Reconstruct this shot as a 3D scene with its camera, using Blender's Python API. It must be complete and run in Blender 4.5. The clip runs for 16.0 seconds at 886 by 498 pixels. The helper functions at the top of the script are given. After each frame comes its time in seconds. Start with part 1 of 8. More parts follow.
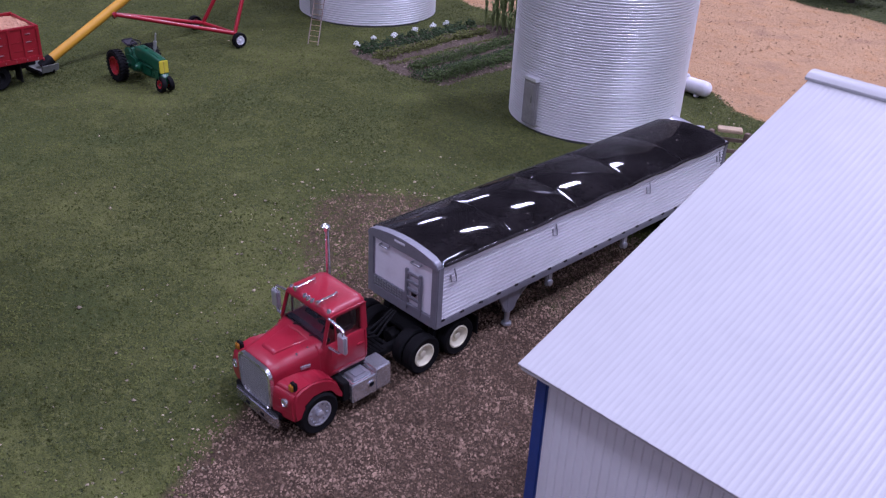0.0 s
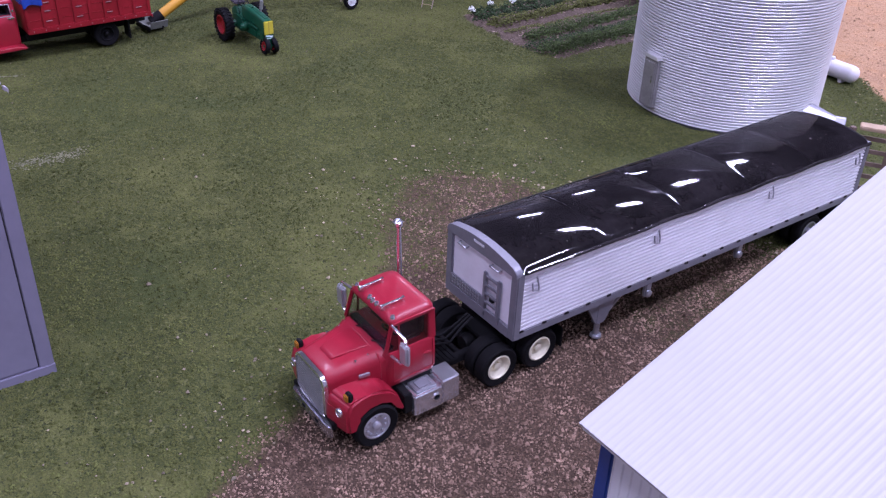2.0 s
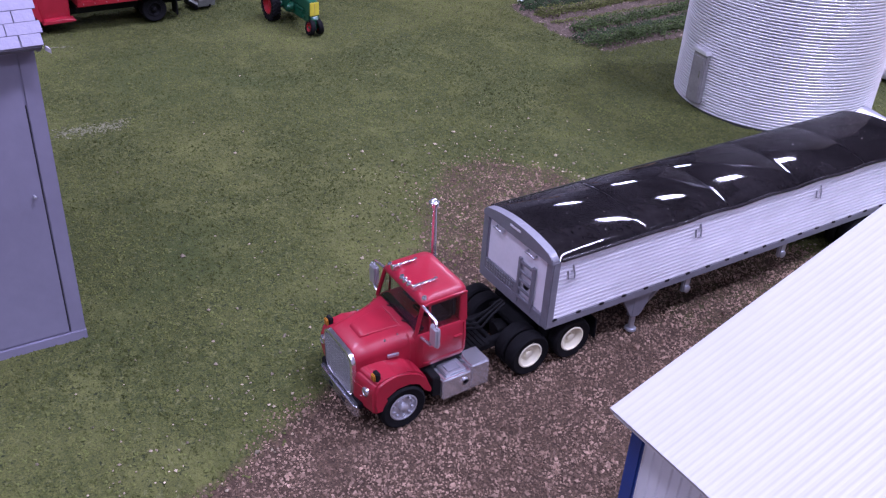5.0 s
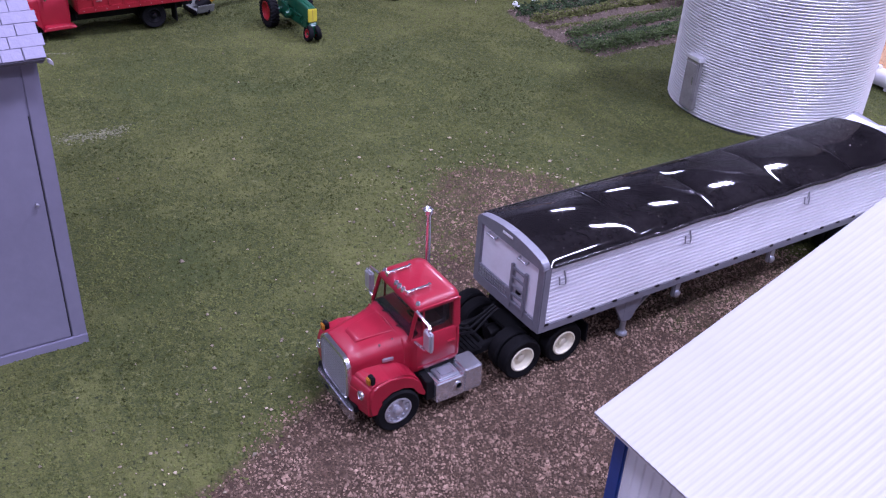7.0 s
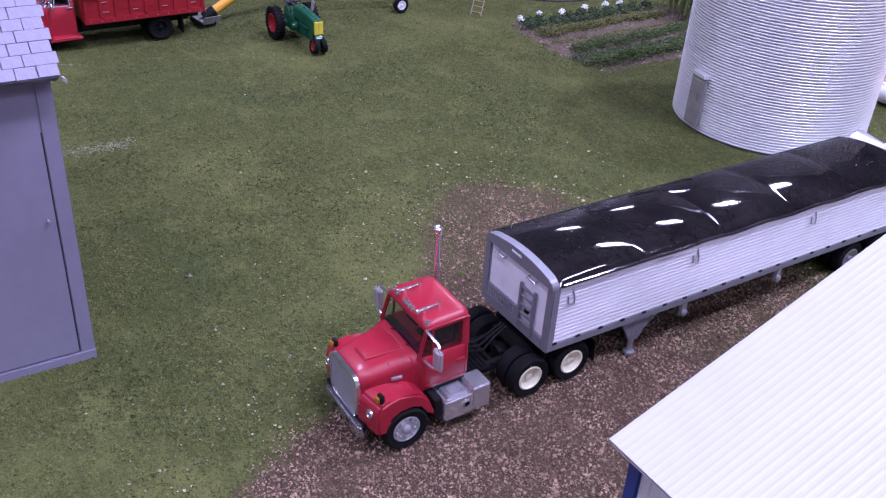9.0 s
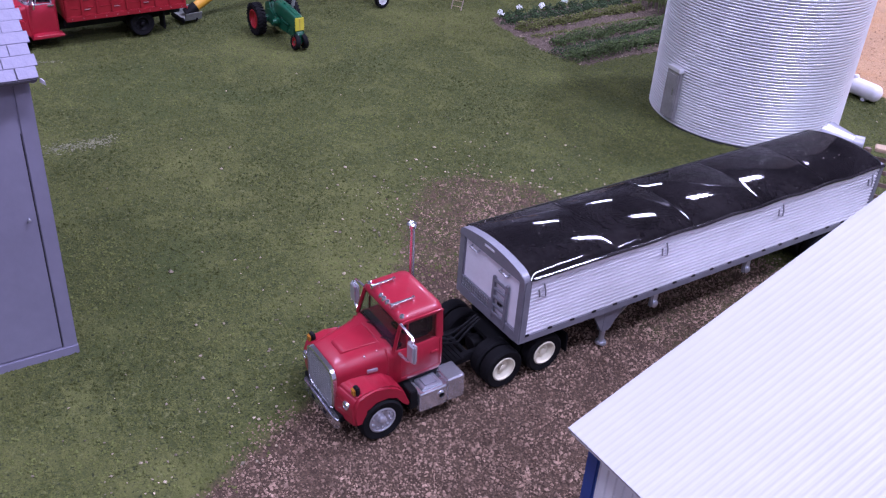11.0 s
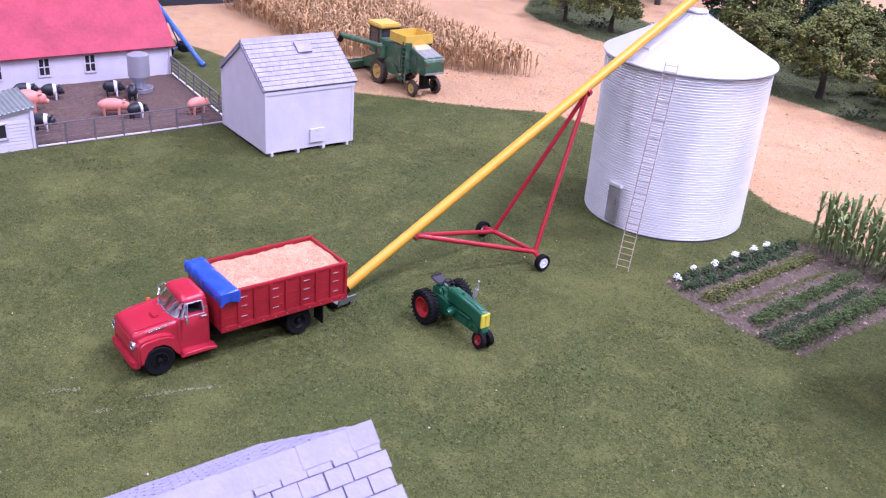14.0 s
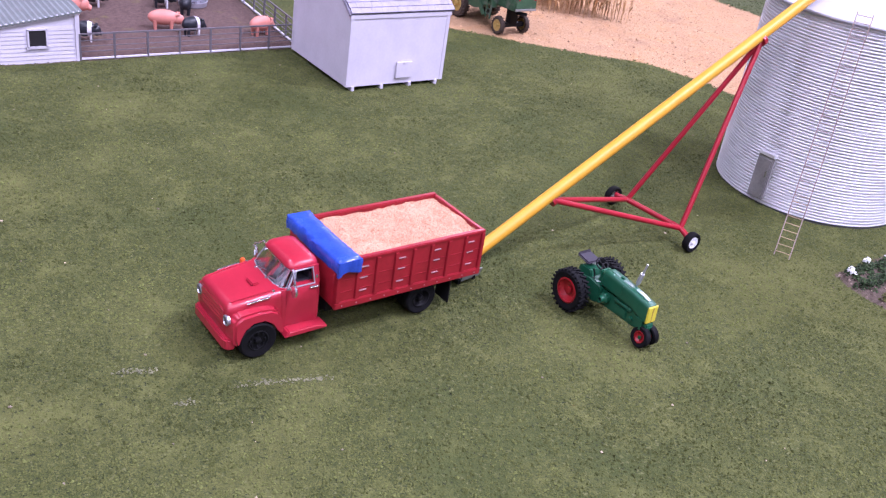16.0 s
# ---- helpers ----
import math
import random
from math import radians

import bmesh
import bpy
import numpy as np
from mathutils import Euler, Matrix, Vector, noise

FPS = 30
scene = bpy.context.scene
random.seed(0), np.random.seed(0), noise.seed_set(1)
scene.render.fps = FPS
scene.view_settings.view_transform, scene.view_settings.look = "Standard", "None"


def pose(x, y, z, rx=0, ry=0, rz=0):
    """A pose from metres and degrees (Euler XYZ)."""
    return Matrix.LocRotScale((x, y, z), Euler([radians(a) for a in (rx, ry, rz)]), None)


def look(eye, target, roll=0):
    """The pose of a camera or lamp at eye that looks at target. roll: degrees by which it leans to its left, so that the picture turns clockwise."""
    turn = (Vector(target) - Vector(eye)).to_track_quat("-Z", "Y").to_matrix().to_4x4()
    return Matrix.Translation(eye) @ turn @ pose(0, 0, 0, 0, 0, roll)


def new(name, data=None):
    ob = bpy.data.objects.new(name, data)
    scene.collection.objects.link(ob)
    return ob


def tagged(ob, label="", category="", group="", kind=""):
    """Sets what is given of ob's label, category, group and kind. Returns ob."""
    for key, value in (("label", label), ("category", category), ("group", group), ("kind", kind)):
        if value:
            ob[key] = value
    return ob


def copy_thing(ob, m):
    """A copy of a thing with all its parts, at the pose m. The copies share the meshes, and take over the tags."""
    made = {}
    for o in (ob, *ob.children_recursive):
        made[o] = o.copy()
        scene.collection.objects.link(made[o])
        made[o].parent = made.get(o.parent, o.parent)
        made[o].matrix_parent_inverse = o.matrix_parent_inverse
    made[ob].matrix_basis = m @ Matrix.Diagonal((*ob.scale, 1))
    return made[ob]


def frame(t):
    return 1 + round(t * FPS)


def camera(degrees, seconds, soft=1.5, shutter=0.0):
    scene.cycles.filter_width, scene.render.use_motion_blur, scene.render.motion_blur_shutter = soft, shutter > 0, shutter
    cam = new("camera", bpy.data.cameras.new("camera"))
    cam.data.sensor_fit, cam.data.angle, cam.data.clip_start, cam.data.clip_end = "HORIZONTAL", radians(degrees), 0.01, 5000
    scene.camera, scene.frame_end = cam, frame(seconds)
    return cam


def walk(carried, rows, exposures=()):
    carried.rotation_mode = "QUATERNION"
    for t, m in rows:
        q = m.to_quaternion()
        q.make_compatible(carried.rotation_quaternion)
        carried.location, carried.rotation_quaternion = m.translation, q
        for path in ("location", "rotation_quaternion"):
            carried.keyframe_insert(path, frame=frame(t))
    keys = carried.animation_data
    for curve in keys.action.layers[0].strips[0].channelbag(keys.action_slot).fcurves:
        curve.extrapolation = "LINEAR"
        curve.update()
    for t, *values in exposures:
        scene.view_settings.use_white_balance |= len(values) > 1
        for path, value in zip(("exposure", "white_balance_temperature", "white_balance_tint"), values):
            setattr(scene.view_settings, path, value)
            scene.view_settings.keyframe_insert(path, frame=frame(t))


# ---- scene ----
cam = camera(51.16, 16.0, 1.25, 0.25)
PATH = [
    (0, (0.03084, 0.0134, 0.2419), (-0.58904, 0.63606, -0.23562), 2.92),
    (0.5, (0.04007, 0.02877, 0.25768), (-0.61212, 0.60862, -0.23061), 1.36),
    (1, (0.02386, 0.04454, 0.25316), (-0.67397, 0.5516, -0.25271), -0.22),
    (1.5, (0.01414, 0.04779, 0.24727), (-0.6749, 0.55586, -0.26954), 1.16),
    (2, (0.0106, 0.05311, 0.23958), (-0.67474, 0.56088, -0.28242), 2.36),
    (2.5, (0.00823, 0.05015, 0.23554), (-0.6853, 0.54416, -0.28885), 2.92),
    (3, (0.00681, 0.05457, 0.23524), (-0.68992, 0.54265, -0.29044), 3.38),
    (3.5, (0.00786, 0.05863, 0.23224), (-0.69217, 0.54179, -0.2936), 3.50),
    (4, (0.00692, 0.05724, 0.22961), (-0.69587, 0.53434, -0.29808), 3.61),
    (6.5, (0.01496, 0.05412, 0.23811), (-0.69109, 0.52694, -0.28909), 3.59),
    (7, (0.01506, 0.05379, 0.23827), (-0.69036, 0.52808, -0.28846), 3.60),
    (7.5, (0.01471, 0.05178, 0.24406), (-0.69412, 0.52559, -0.27849), 3.48),
    (8, (0.01298, 0.05147, 0.24723), (-0.69487, 0.52564, -0.27631), 3.76),
    (8.5, (0.00941, 0.05097, 0.24315), (-0.69732, 0.52794, -0.27939), 3.92),
    (9, (0.01138, 0.05075, 0.24221), (-0.69671, 0.52849, -0.27776), 4.09),
    (11.5, (0.02044, 0.05357, 0.25455), (-0.67357, 0.54264, -0.27381), 3.93),
    (12, (-0.0094, 0.06181, 0.28115), (-0.70198, 0.55994, -0.24058), 3.89),
    (12.5, (-0.06228, 0.05561, 0.30647), (-0.77661, 0.54596, -0.19281), 2.70),
    (13, (-0.11928, 0.03746, 0.32079), (-0.84752, 0.53631, -0.14912), 2.10),
    (13.5, (-0.16717, 0.00742, 0.32535), (-0.8905, 0.53855, -0.1159), 3.12),
    (14, (-0.20761, -0.00126, 0.31583), (-0.92322, 0.54783, -0.11594), 4.37),
    (14.5, (-0.2473, -0.01295, 0.30811), (-0.95329, 0.54421, -0.1291), 5.70),
    (15, (-0.29237, -0.01875, 0.29573), (-0.99393, 0.53301, -0.15523), 6.75),
    (15.5, (-0.32709, -0.01364, 0.27982), (-1.02346, 0.531, -0.18754), 7.82),
    (16, (-0.34589, -0.00759, 0.26484), (-1.03212, 0.53883, -0.21528), 8.96),
]
EXPOSURES = [(0, -1.05, 5760, 12), (0.5, -1.29, 5760, 13), (1, -1.02, 5760, 13), (1.5, -0.79, 5740, 13), (2, -0.70, 5750, 15), (3.5, -0.57, 5690, 16), (8, -0.56, 5630, 16), (9, -0.51, 5630, 16), (11.5, -0.62, 5610, 15), (12, -0.60, 5650, 15), (12.5, -0.14, 5770, 14), (13, 0.02, 5780, 14), (13.5, -0.02, 5790, 13), (14, 0.02, 5860, 13), (15, 0.02, 5940, 13), (16, 0.04, 6060, 13)]
walk(cam, [(t, look(eye, target, roll)) for t, eye, target, roll in PATH], EXPOSURES)

# ---- light: a hall with rows of fluorescent ceiling fixtures ----
world = bpy.data.worlds.new("hall")
scene.world = world
world.use_nodes = True
world.node_tree.nodes["Background"].inputs[0].default_value = (0.80, 0.82, 1.0, 1)
world.node_tree.nodes["Background"].inputs[1].default_value = 0.25
scene.view_settings.exposure = 0.0
CEILING = 3.0
# place and power of each fixture: full ones over the far side, half-power ones in rows over the near side
FIXTURES = [(-2.2, 3.5, 124), (-5.2, 4.6, 112), (0.2, 2.2, 140), (-2.4, -0.8, 40), (-0.8, -1.0, 31), (0.8, -1.0, 38), (2.4, -1.0, 38), (-0.8, -2.7, 30), (0.8, -2.7, 38), (0.9, 0.9, 88), (2.5, 0.9, 56), (3.3, 2.6, 62)]
for fx, fy, watts in FIXTURES:
    lamp = bpy.data.lights.new("fluorescent_tubes", "AREA")
    lamp.shape, lamp.size, lamp.size_y = "RECTANGLE", 0.30, 0.62
    lamp.energy, lamp.color = watts, (0.98, 0.90, 1.22)
    new("fluorescent_tubes", lamp).matrix_world = pose(fx, fy, CEILING - 0.09)


# ---- materials ----
def mat(name, col, rough=0.5, metal=0.0, var=0.12, scale=120.0, bump=0.0, bscale=None, coat=0.0, col2=None, island=0.0, spots=None, spec=0.5):
    """A surface: base colour varied at two scales, with fine relief. col2: the colour of patches. island: how far single pieces differ. spots: (colour, scale, share)."""
    m = bpy.data.materials.new(name)
    m.use_nodes = True
    nt = m.node_tree
    bs = nt.nodes["Principled BSDF"]
    tc = nt.nodes.new("ShaderNodeTexCoord")
    lo = [c * (1 - var) for c in col]
    hi = [min(1.0, c * (1 + var)) for c in (col2 or col)]

    def noise_node(s, detail=3.0):
        n = nt.nodes.new("ShaderNodeTexNoise")
        n.inputs["Scale"].default_value, n.inputs["Detail"].default_value = s, detail
        nt.links.new(tc.outputs["Object"], n.inputs["Vector"])
        return n

    def ramp(a, b):
        r = nt.nodes.new("ShaderNodeMapRange")
        r.inputs["From Min"].default_value, r.inputs["From Max"].default_value = a, b
        return r

    def mixer(kind="MIX"):
        x = nt.nodes.new("ShaderNodeMix")
        x.data_type, x.blend_type = "RGBA", kind
        return x
    n1, n2 = noise_node(scale), noise_node(scale * 7.3)
    add = nt.nodes.new("ShaderNodeMath")
    add.operation = "MULTIPLY_ADD"
    nt.links.new(n2.outputs["Fac"], add.inputs[0])
    add.inputs[1].default_value = 0.6
    nt.links.new(n1.outputs["Fac"], add.inputs[2])
    r = ramp(0.55, 1.05)
    nt.links.new(add.outputs[0], r.inputs["Value"])
    mx = mixer()
    mx.inputs["A"].default_value, mx.inputs["B"].default_value = (*lo, 1), (*hi, 1)
    nt.links.new(r.outputs[0], mx.inputs["Factor"])
    out = mx.outputs["Result"]
    if spots:
        sc, ss, share = spots
        n3 = noise_node(ss, 2.0)
        r3 = ramp(1 - share, 1 - share + 0.06)
        nt.links.new(n3.outputs["Fac"], r3.inputs["Value"])
        m3 = mixer()
        nt.links.new(r3.outputs[0], m3.inputs["Factor"])
        nt.links.new(out, m3.inputs["A"])
        m3.inputs["B"].default_value = (*sc, 1)
        out = m3.outputs["Result"]
    if island:
        g = nt.nodes.new("ShaderNodeNewGeometry")
        hs = nt.nodes.new("ShaderNodeHueSaturation")
        r4 = nt.nodes.new("ShaderNodeMapRange")
        r4.inputs["To Min"].default_value, r4.inputs["To Max"].default_value = 1 - island, 1 + island
        nt.links.new(g.outputs["Random Per Island"], r4.inputs["Value"])
        nt.links.new(r4.outputs[0], hs.inputs["Value"])
        nt.links.new(out, hs.inputs["Color"])
        out = hs.outputs["Color"]
    nt.links.new(out, bs.inputs["Base Color"])
    rr = nt.nodes.new("ShaderNodeMapRange")
    rr.inputs["To Min"].default_value, rr.inputs["To Max"].default_value = max(0.03, rough * 0.85), min(1.0, rough * 1.18)
    nt.links.new(n1.outputs["Fac"], rr.inputs["Value"])
    nt.links.new(rr.outputs[0], bs.inputs["Roughness"])
    bs.inputs["Metallic"].default_value = metal
    bs.inputs["Specular IOR Level"].default_value = spec
    bs.inputs["Coat Weight"].default_value = coat
    if bump:
        nb = noise_node(bscale or scale * 4, 4.0)
        b = nt.nodes.new("ShaderNodeBump")
        b.inputs["Strength"].default_value, b.inputs["Distance"].default_value = 0.6, bump
        nt.links.new(nb.outputs["Fac"], b.inputs["Height"])
        nt.links.new(b.outputs[0], bs.inputs["Normal"])
    return m


M_RED = mat("red_plastic", (0.30, 0.010, 0.028), 0.38, var=0.08, scale=60, bump=0.00006, bscale=900, coat=0.15, spots=((0.50, 0.16, 0.17), 1400, 0.19))
M_RED2 = mat("bright_red_paint", (0.37, 0.018, 0.038), 0.30, var=0.08, scale=50, bump=0.00005, bscale=700, coat=0.12)
M_BOXRED = mat("box_red_paint", (0.285, 0.012, 0.022), 0.34, var=0.14, scale=60, bump=0.00005, bscale=700, coat=0.05)
M_CHROME = mat("chrome", (0.80, 0.80, 0.84), 0.17, 0.95, var=0.08, scale=200, bump=0.00004, bscale=900)
M_SILVER = mat("silver_plastic", (0.42, 0.43, 0.47), 0.35, 0.75, var=0.10, scale=150, bump=0.00004, bscale=900)
M_GREYPL = mat("grey_plastic", (0.21, 0.21, 0.24), 0.42, 0.2, var=0.12, scale=150, bump=0.00005, bscale=900)
M_BLACK = mat("black_plastic", (0.007, 0.007, 0.008), 0.55, var=0.3, scale=150, bump=0.00005, bscale=900, spec=0.18)
M_RUBBER = mat("black_rubber", (0.006, 0.006, 0.007), 0.75, var=0.35, scale=250, bump=0.0001, bscale=1500, spec=0.14)
M_CREAM = mat("cream_plastic", (0.75, 0.72, 0.55), 0.4, var=0.06, scale=150)
M_GLASS = mat("smoked_glass", (0.035, 0.03, 0.035), 0.08, var=0.5, scale=220)
M_AMBER = mat("amber_plastic", (0.36, 0.15, 0.02), 0.25, var=0.1)
M_WHITEPL = mat("white_plastic", (0.74, 0.73, 0.78), 0.42, var=0.05, scale=80, bump=0.00004, bscale=900)
# base greyed and pale dust spots strengthened to stand in for reflected ceiling sheen
M_TARP = mat("black_vinyl", (0.024, 0.021, 0.023), 0.055, var=0.5, scale=40, spots=((0.20, 0.18, 0.18), 1500, 0.27))
M_STEEL = mat("galvanized_steel", (0.88, 0.88, 0.90), 0.36, 0.50, var=0.04, scale=25)
M_DOORSTEEL = mat("dull_steel", (0.38, 0.37, 0.37), 0.42, 0.4, var=0.18, scale=90, bump=0.00008, bscale=500)
M_ROOFSTEEL = mat("white_painted_steel", (0.60, 0.60, 0.64), 0.38, 0.25, var=0.05, scale=30)
M_WHITEROOF = mat("white_roof_sheet", (0.492, 0.490, 0.498), 0.42, var=0.03, scale=20, spots=((0.510, 0.508, 0.516), 60, 0.24))
M_WALLSHEET = mat("white_wall_sheet", (0.74, 0.74, 0.76), 0.45, var=0.05, scale=30)
M_BLUE = mat("blue_trim", (0.015, 0.045, 0.20), 0.4, var=0.1)
M_GREYWOOD = mat("grey_painted_board", (0.215, 0.205, 0.275), 0.55, var=0.07, scale=25, bump=0.00012, bscale=300)
M_SHINGLE = mat("lilac_grey_shingle", (0.265, 0.25, 0.335), 0.75, var=0.10, scale=90, bump=0.00025, bscale=900, island=0.035)
M_SHAKE = mat("grey_wood_shake", (0.295, 0.278, 0.340), 0.8, var=0.16, scale=120, bump=0.0002, bscale=700, island=0.10)
M_WHITEWOOD = mat("white_painted_wood", (0.60, 0.575, 0.64), 0.6, var=0.06, scale=60, bump=0.0001, bscale=500)
M_BARNRED = mat("barn_roof_red", (0.325, 0.030, 0.060), 0.65, var=0.12, scale=40, bump=0.00015, bscale=400, col2=(0.37, 0.042, 0.074))
M_STYROOF = mat("green_grey_sheet", (0.175, 0.20, 0.195), 0.6, var=0.14, scale=80)
M_DARK = mat("dark_interior", (0.012, 0.011, 0.013), 0.7, var=0.3)
M_BLUETARP = mat("blue_vinyl", (0.030, 0.075, 0.42), 0.26, var=0.22, scale=120, bump=0.0003, bscale=420)
M_GRAIN = mat("shelled_grain", (0.49, 0.266, 0.156), 0.8, var=0.12, scale=200, bump=0.0004, bscale=1400, island=0.15, col2=(0.53, 0.30, 0.190))
M_YELLOW = mat("yellow_paint", (0.64, 0.33, 0.030), 0.42, var=0.08, scale=60, coat=0.05)
M_FRAMERED = mat("auger_red_paint", (0.33, 0.010, 0.024), 0.33, var=0.10, scale=80, coat=0.15)
M_GREEN = mat("tractor_green_paint", (0.009, 0.082, 0.040), 0.34, var=0.15, scale=90, bump=0.00005, bscale=900, coat=0.15)
M_JDYELLOW = mat("bright_yellow_paint", (0.60, 0.52, 0.05), 0.32, var=0.08)
M_HARVYEL = mat("combine_yellow_paint", (0.60, 0.40, 0.07), 0.35, var=0.08)
M_DUSTYEL = mat("dusty_yellow_rim", (0.46, 0.33, 0.10), 0.6, var=0.2, scale=120)
M_HARVGRN = mat("combine_green_paint", (0.040, 0.100, 0.050), 0.5, var=0.25, scale=90, spots=((0.095, 0.125, 0.088), 120, 0.46))
M_RIMRED = mat("red_rim", (0.27, 0.008, 0.014), 0.35, var=0.1)
M_RIMWHITE = mat("white_rim", (0.75, 0.75, 0.78), 0.35, var=0.05)
M_LADDER = mat("tan_wood", (0.42, 0.31, 0.20), 0.65, var=0.15, scale=200)
M_BROWNWOOD = mat("brown_weathered_wood", (0.19, 0.135, 0.105), 0.75, var=0.2, scale=200)
M_LADDERGREY = mat("weathered_metal", (0.34, 0.26, 0.235), 0.6, 0.1, var=0.15, scale=200)
M_FENCE = mat("grey_fence_metal", (0.19, 0.175, 0.195), 0.5, 0.4, var=0.15, scale=200)
M_FEEDER = mat("feeder_metal", (0.42, 0.42, 0.48), 0.4, 0.5, var=0.1)
M_BLUEPAINT = mat("blue_auger_paint", (0.038, 0.105, 0.34), 0.35, var=0.1)
M_PINK = mat("pink_figurine", (0.62, 0.24, 0.19), 0.5, var=0.08, scale=120)
M_CEIL = mat("ceiling_paint", (0.34, 0.34, 0.355), 0.8, var=0.04, scale=3)
M_HALLWALL = mat("hall_wall_paint", (0.28, 0.275, 0.29), 0.8, var=0.05, scale=2)
M_HALLFLOOR = mat("hall_floor", (0.025, 0.024, 0.026), 0.5, var=0.15, scale=2)
M_STONE = mat("gravel_stone", (0.180, 0.117, 0.082), 0.9, var=0.30, scale=60, island=0.42, col2=(0.310, 0.218, 0.160), spec=0.2)
M_PEBBLE = mat("pale_pebble", (0.22, 0.18, 0.115), 0.85, var=0.4, scale=90, island=0.6, col2=(0.32, 0.27, 0.19))
M_TUFT = mat("turf_flock", (0.0695, 0.081, 0.022), 0.95, var=0.34, scale=14, island=0.22, col2=(0.108, 0.121, 0.038), spec=0.15)
M_SANDGRAIN = mat("sawdust_crumb", (0.46, 0.29, 0.160), 0.9, var=0.2, scale=200, island=0.35)
M_SPECK = mat("dark_crumb", (0.16, 0.085, 0.05), 0.9, var=0.3, island=0.4)
M_DRYCORN = mat("dry_corn_leaf", (0.38, 0.225, 0.10), 0.8, var=0.2, scale=200, island=0.4, col2=(0.48, 0.31, 0.155))
M_GREENCORN = mat("green_corn_leaf", (0.098, 0.142, 0.044), 0.65, var=0.25, scale=200, island=0.45, col2=(0.22, 0.27, 0.10))
M_LEAFDARK = mat("dark_green_foliage", (0.030, 0.056, 0.016), 0.85, var=0.3, scale=300, island=0.5)
M_LEAFMID = mat("green_foliage", (0.062, 0.094, 0.023), 0.85, var=0.3, scale=300, island=0.45)
M_LEAFYEL = mat("yellow_green_foliage", (0.100, 0.110, 0.024), 0.85, var=0.3, scale=300, island=0.4)
M_FLOWER = mat("white_flower", (0.78, 0.80, 0.78), 0.7, var=0.06)
M_TREELEAF = mat("tree_foliage", (0.050, 0.068, 0.014), 0.9, var=0.35, scale=60, island=0.42, col2=(0.138, 0.150, 0.037))
M_TREEDARK = mat("dark_tree_foliage", (0.012, 0.032, 0.016), 0.9, var=0.3, scale=120, island=0.5)
M_BARK = mat("bark", (0.05, 0.038, 0.032), 0.9, var=0.3, scale=200, bump=0.0006, bscale=400)
M_MESHCHROME = mat("bright_plated_plastic", (0.52, 0.52, 0.56), 0.30, 0.6, var=0.08, scale=200)
M_CLEARGLASS = mat("pale_clear_plastic", (0.10, 0.095, 0.105), 0.07, var=0.3, scale=80)
M_MOSS = mat("shaded_moss", (0.040, 0.052, 0.018), 0.95, var=0.3, scale=30, island=0.2, col2=(0.075, 0.088, 0.032), spec=0.15)
# dark grey that paints the shade under the bin walls
M_BASESHADE = mat("base_shade_grey", (0.07, 0.07, 0.08), 0.5, 0.3, var=0.2, scale=150)
M_DECK = mat("dark_roof_felt", (0.135, 0.128, 0.165), 0.85, var=0.2, scale=150)
M_SEAT = mat("dark_seat_vinyl", (0.028, 0.024, 0.034), 0.7, var=0.15, scale=200, bump=0.0001, bscale=900)
M_ORANGE = mat("orange_lamp_plastic", (0.55, 0.09, 0.02), 0.3, var=0.1)
M_DUST = mat("pale_dust", (0.52, 0.48, 0.44), 0.9, var=0.2, island=0.4)
M_DUSTTYRE = mat("dusty_tyre_rubber", (0.060, 0.042, 0.032), 0.85, var=0.35, scale=150)
M_DUSTGREY = mat("dusty_grey_metal", (0.20, 0.21, 0.19), 0.7, 0.1, var=0.3, scale=150)
M_TANKCHROME = mat("bright_chrome_plastic", (0.74, 0.74, 0.78), 0.20, 0.85, var=0.08, scale=200)
M_MULCH = mat("brown_mulch", (0.128, 0.096, 0.074), 0.95, var=0.3, scale=60, island=0.55, col2=(0.215, 0.168, 0.132), spec=0.15)
M_STRAP = mat("scuffed_plated_strap", (0.46, 0.30, 0.32), 0.4, 0.4, var=0.25, scale=300)
M_SCUFF = mat("bleached_flock", (0.165, 0.165, 0.095), 0.95, var=0.2, island=0.3)


def pane_material(name, tint):
    """Clear plastic glazing, more or less smoky."""
    m = bpy.data.materials.new(name)
    m.use_nodes = True
    nt = m.node_tree
    bs = nt.nodes["Principled BSDF"]
    tc = nt.nodes.new("ShaderNodeTexCoord")
    n = nt.nodes.new("ShaderNodeTexNoise")
    n.inputs["Scale"].default_value = 500
    nt.links.new(tc.outputs["Object"], n.inputs["Vector"])
    r = nt.nodes.new("ShaderNodeMapRange")
    r.inputs["To Min"].default_value, r.inputs["To Max"].default_value = 0.01, 0.10
    nt.links.new(n.outputs["Fac"], r.inputs["Value"])
    nt.links.new(r.outputs[0], bs.inputs["Roughness"])
    bs.inputs["Base Color"].default_value = (tint, tint, tint * 1.05, 1)
    bs.inputs["Transmission Weight"].default_value = 1.0
    bs.inputs["IOR"].default_value = 1.35
    return m


M_PANE = pane_material("clear_glazing", 0.80)
M_SMOKEPANE = pane_material("smoky_glazing", 0.42)


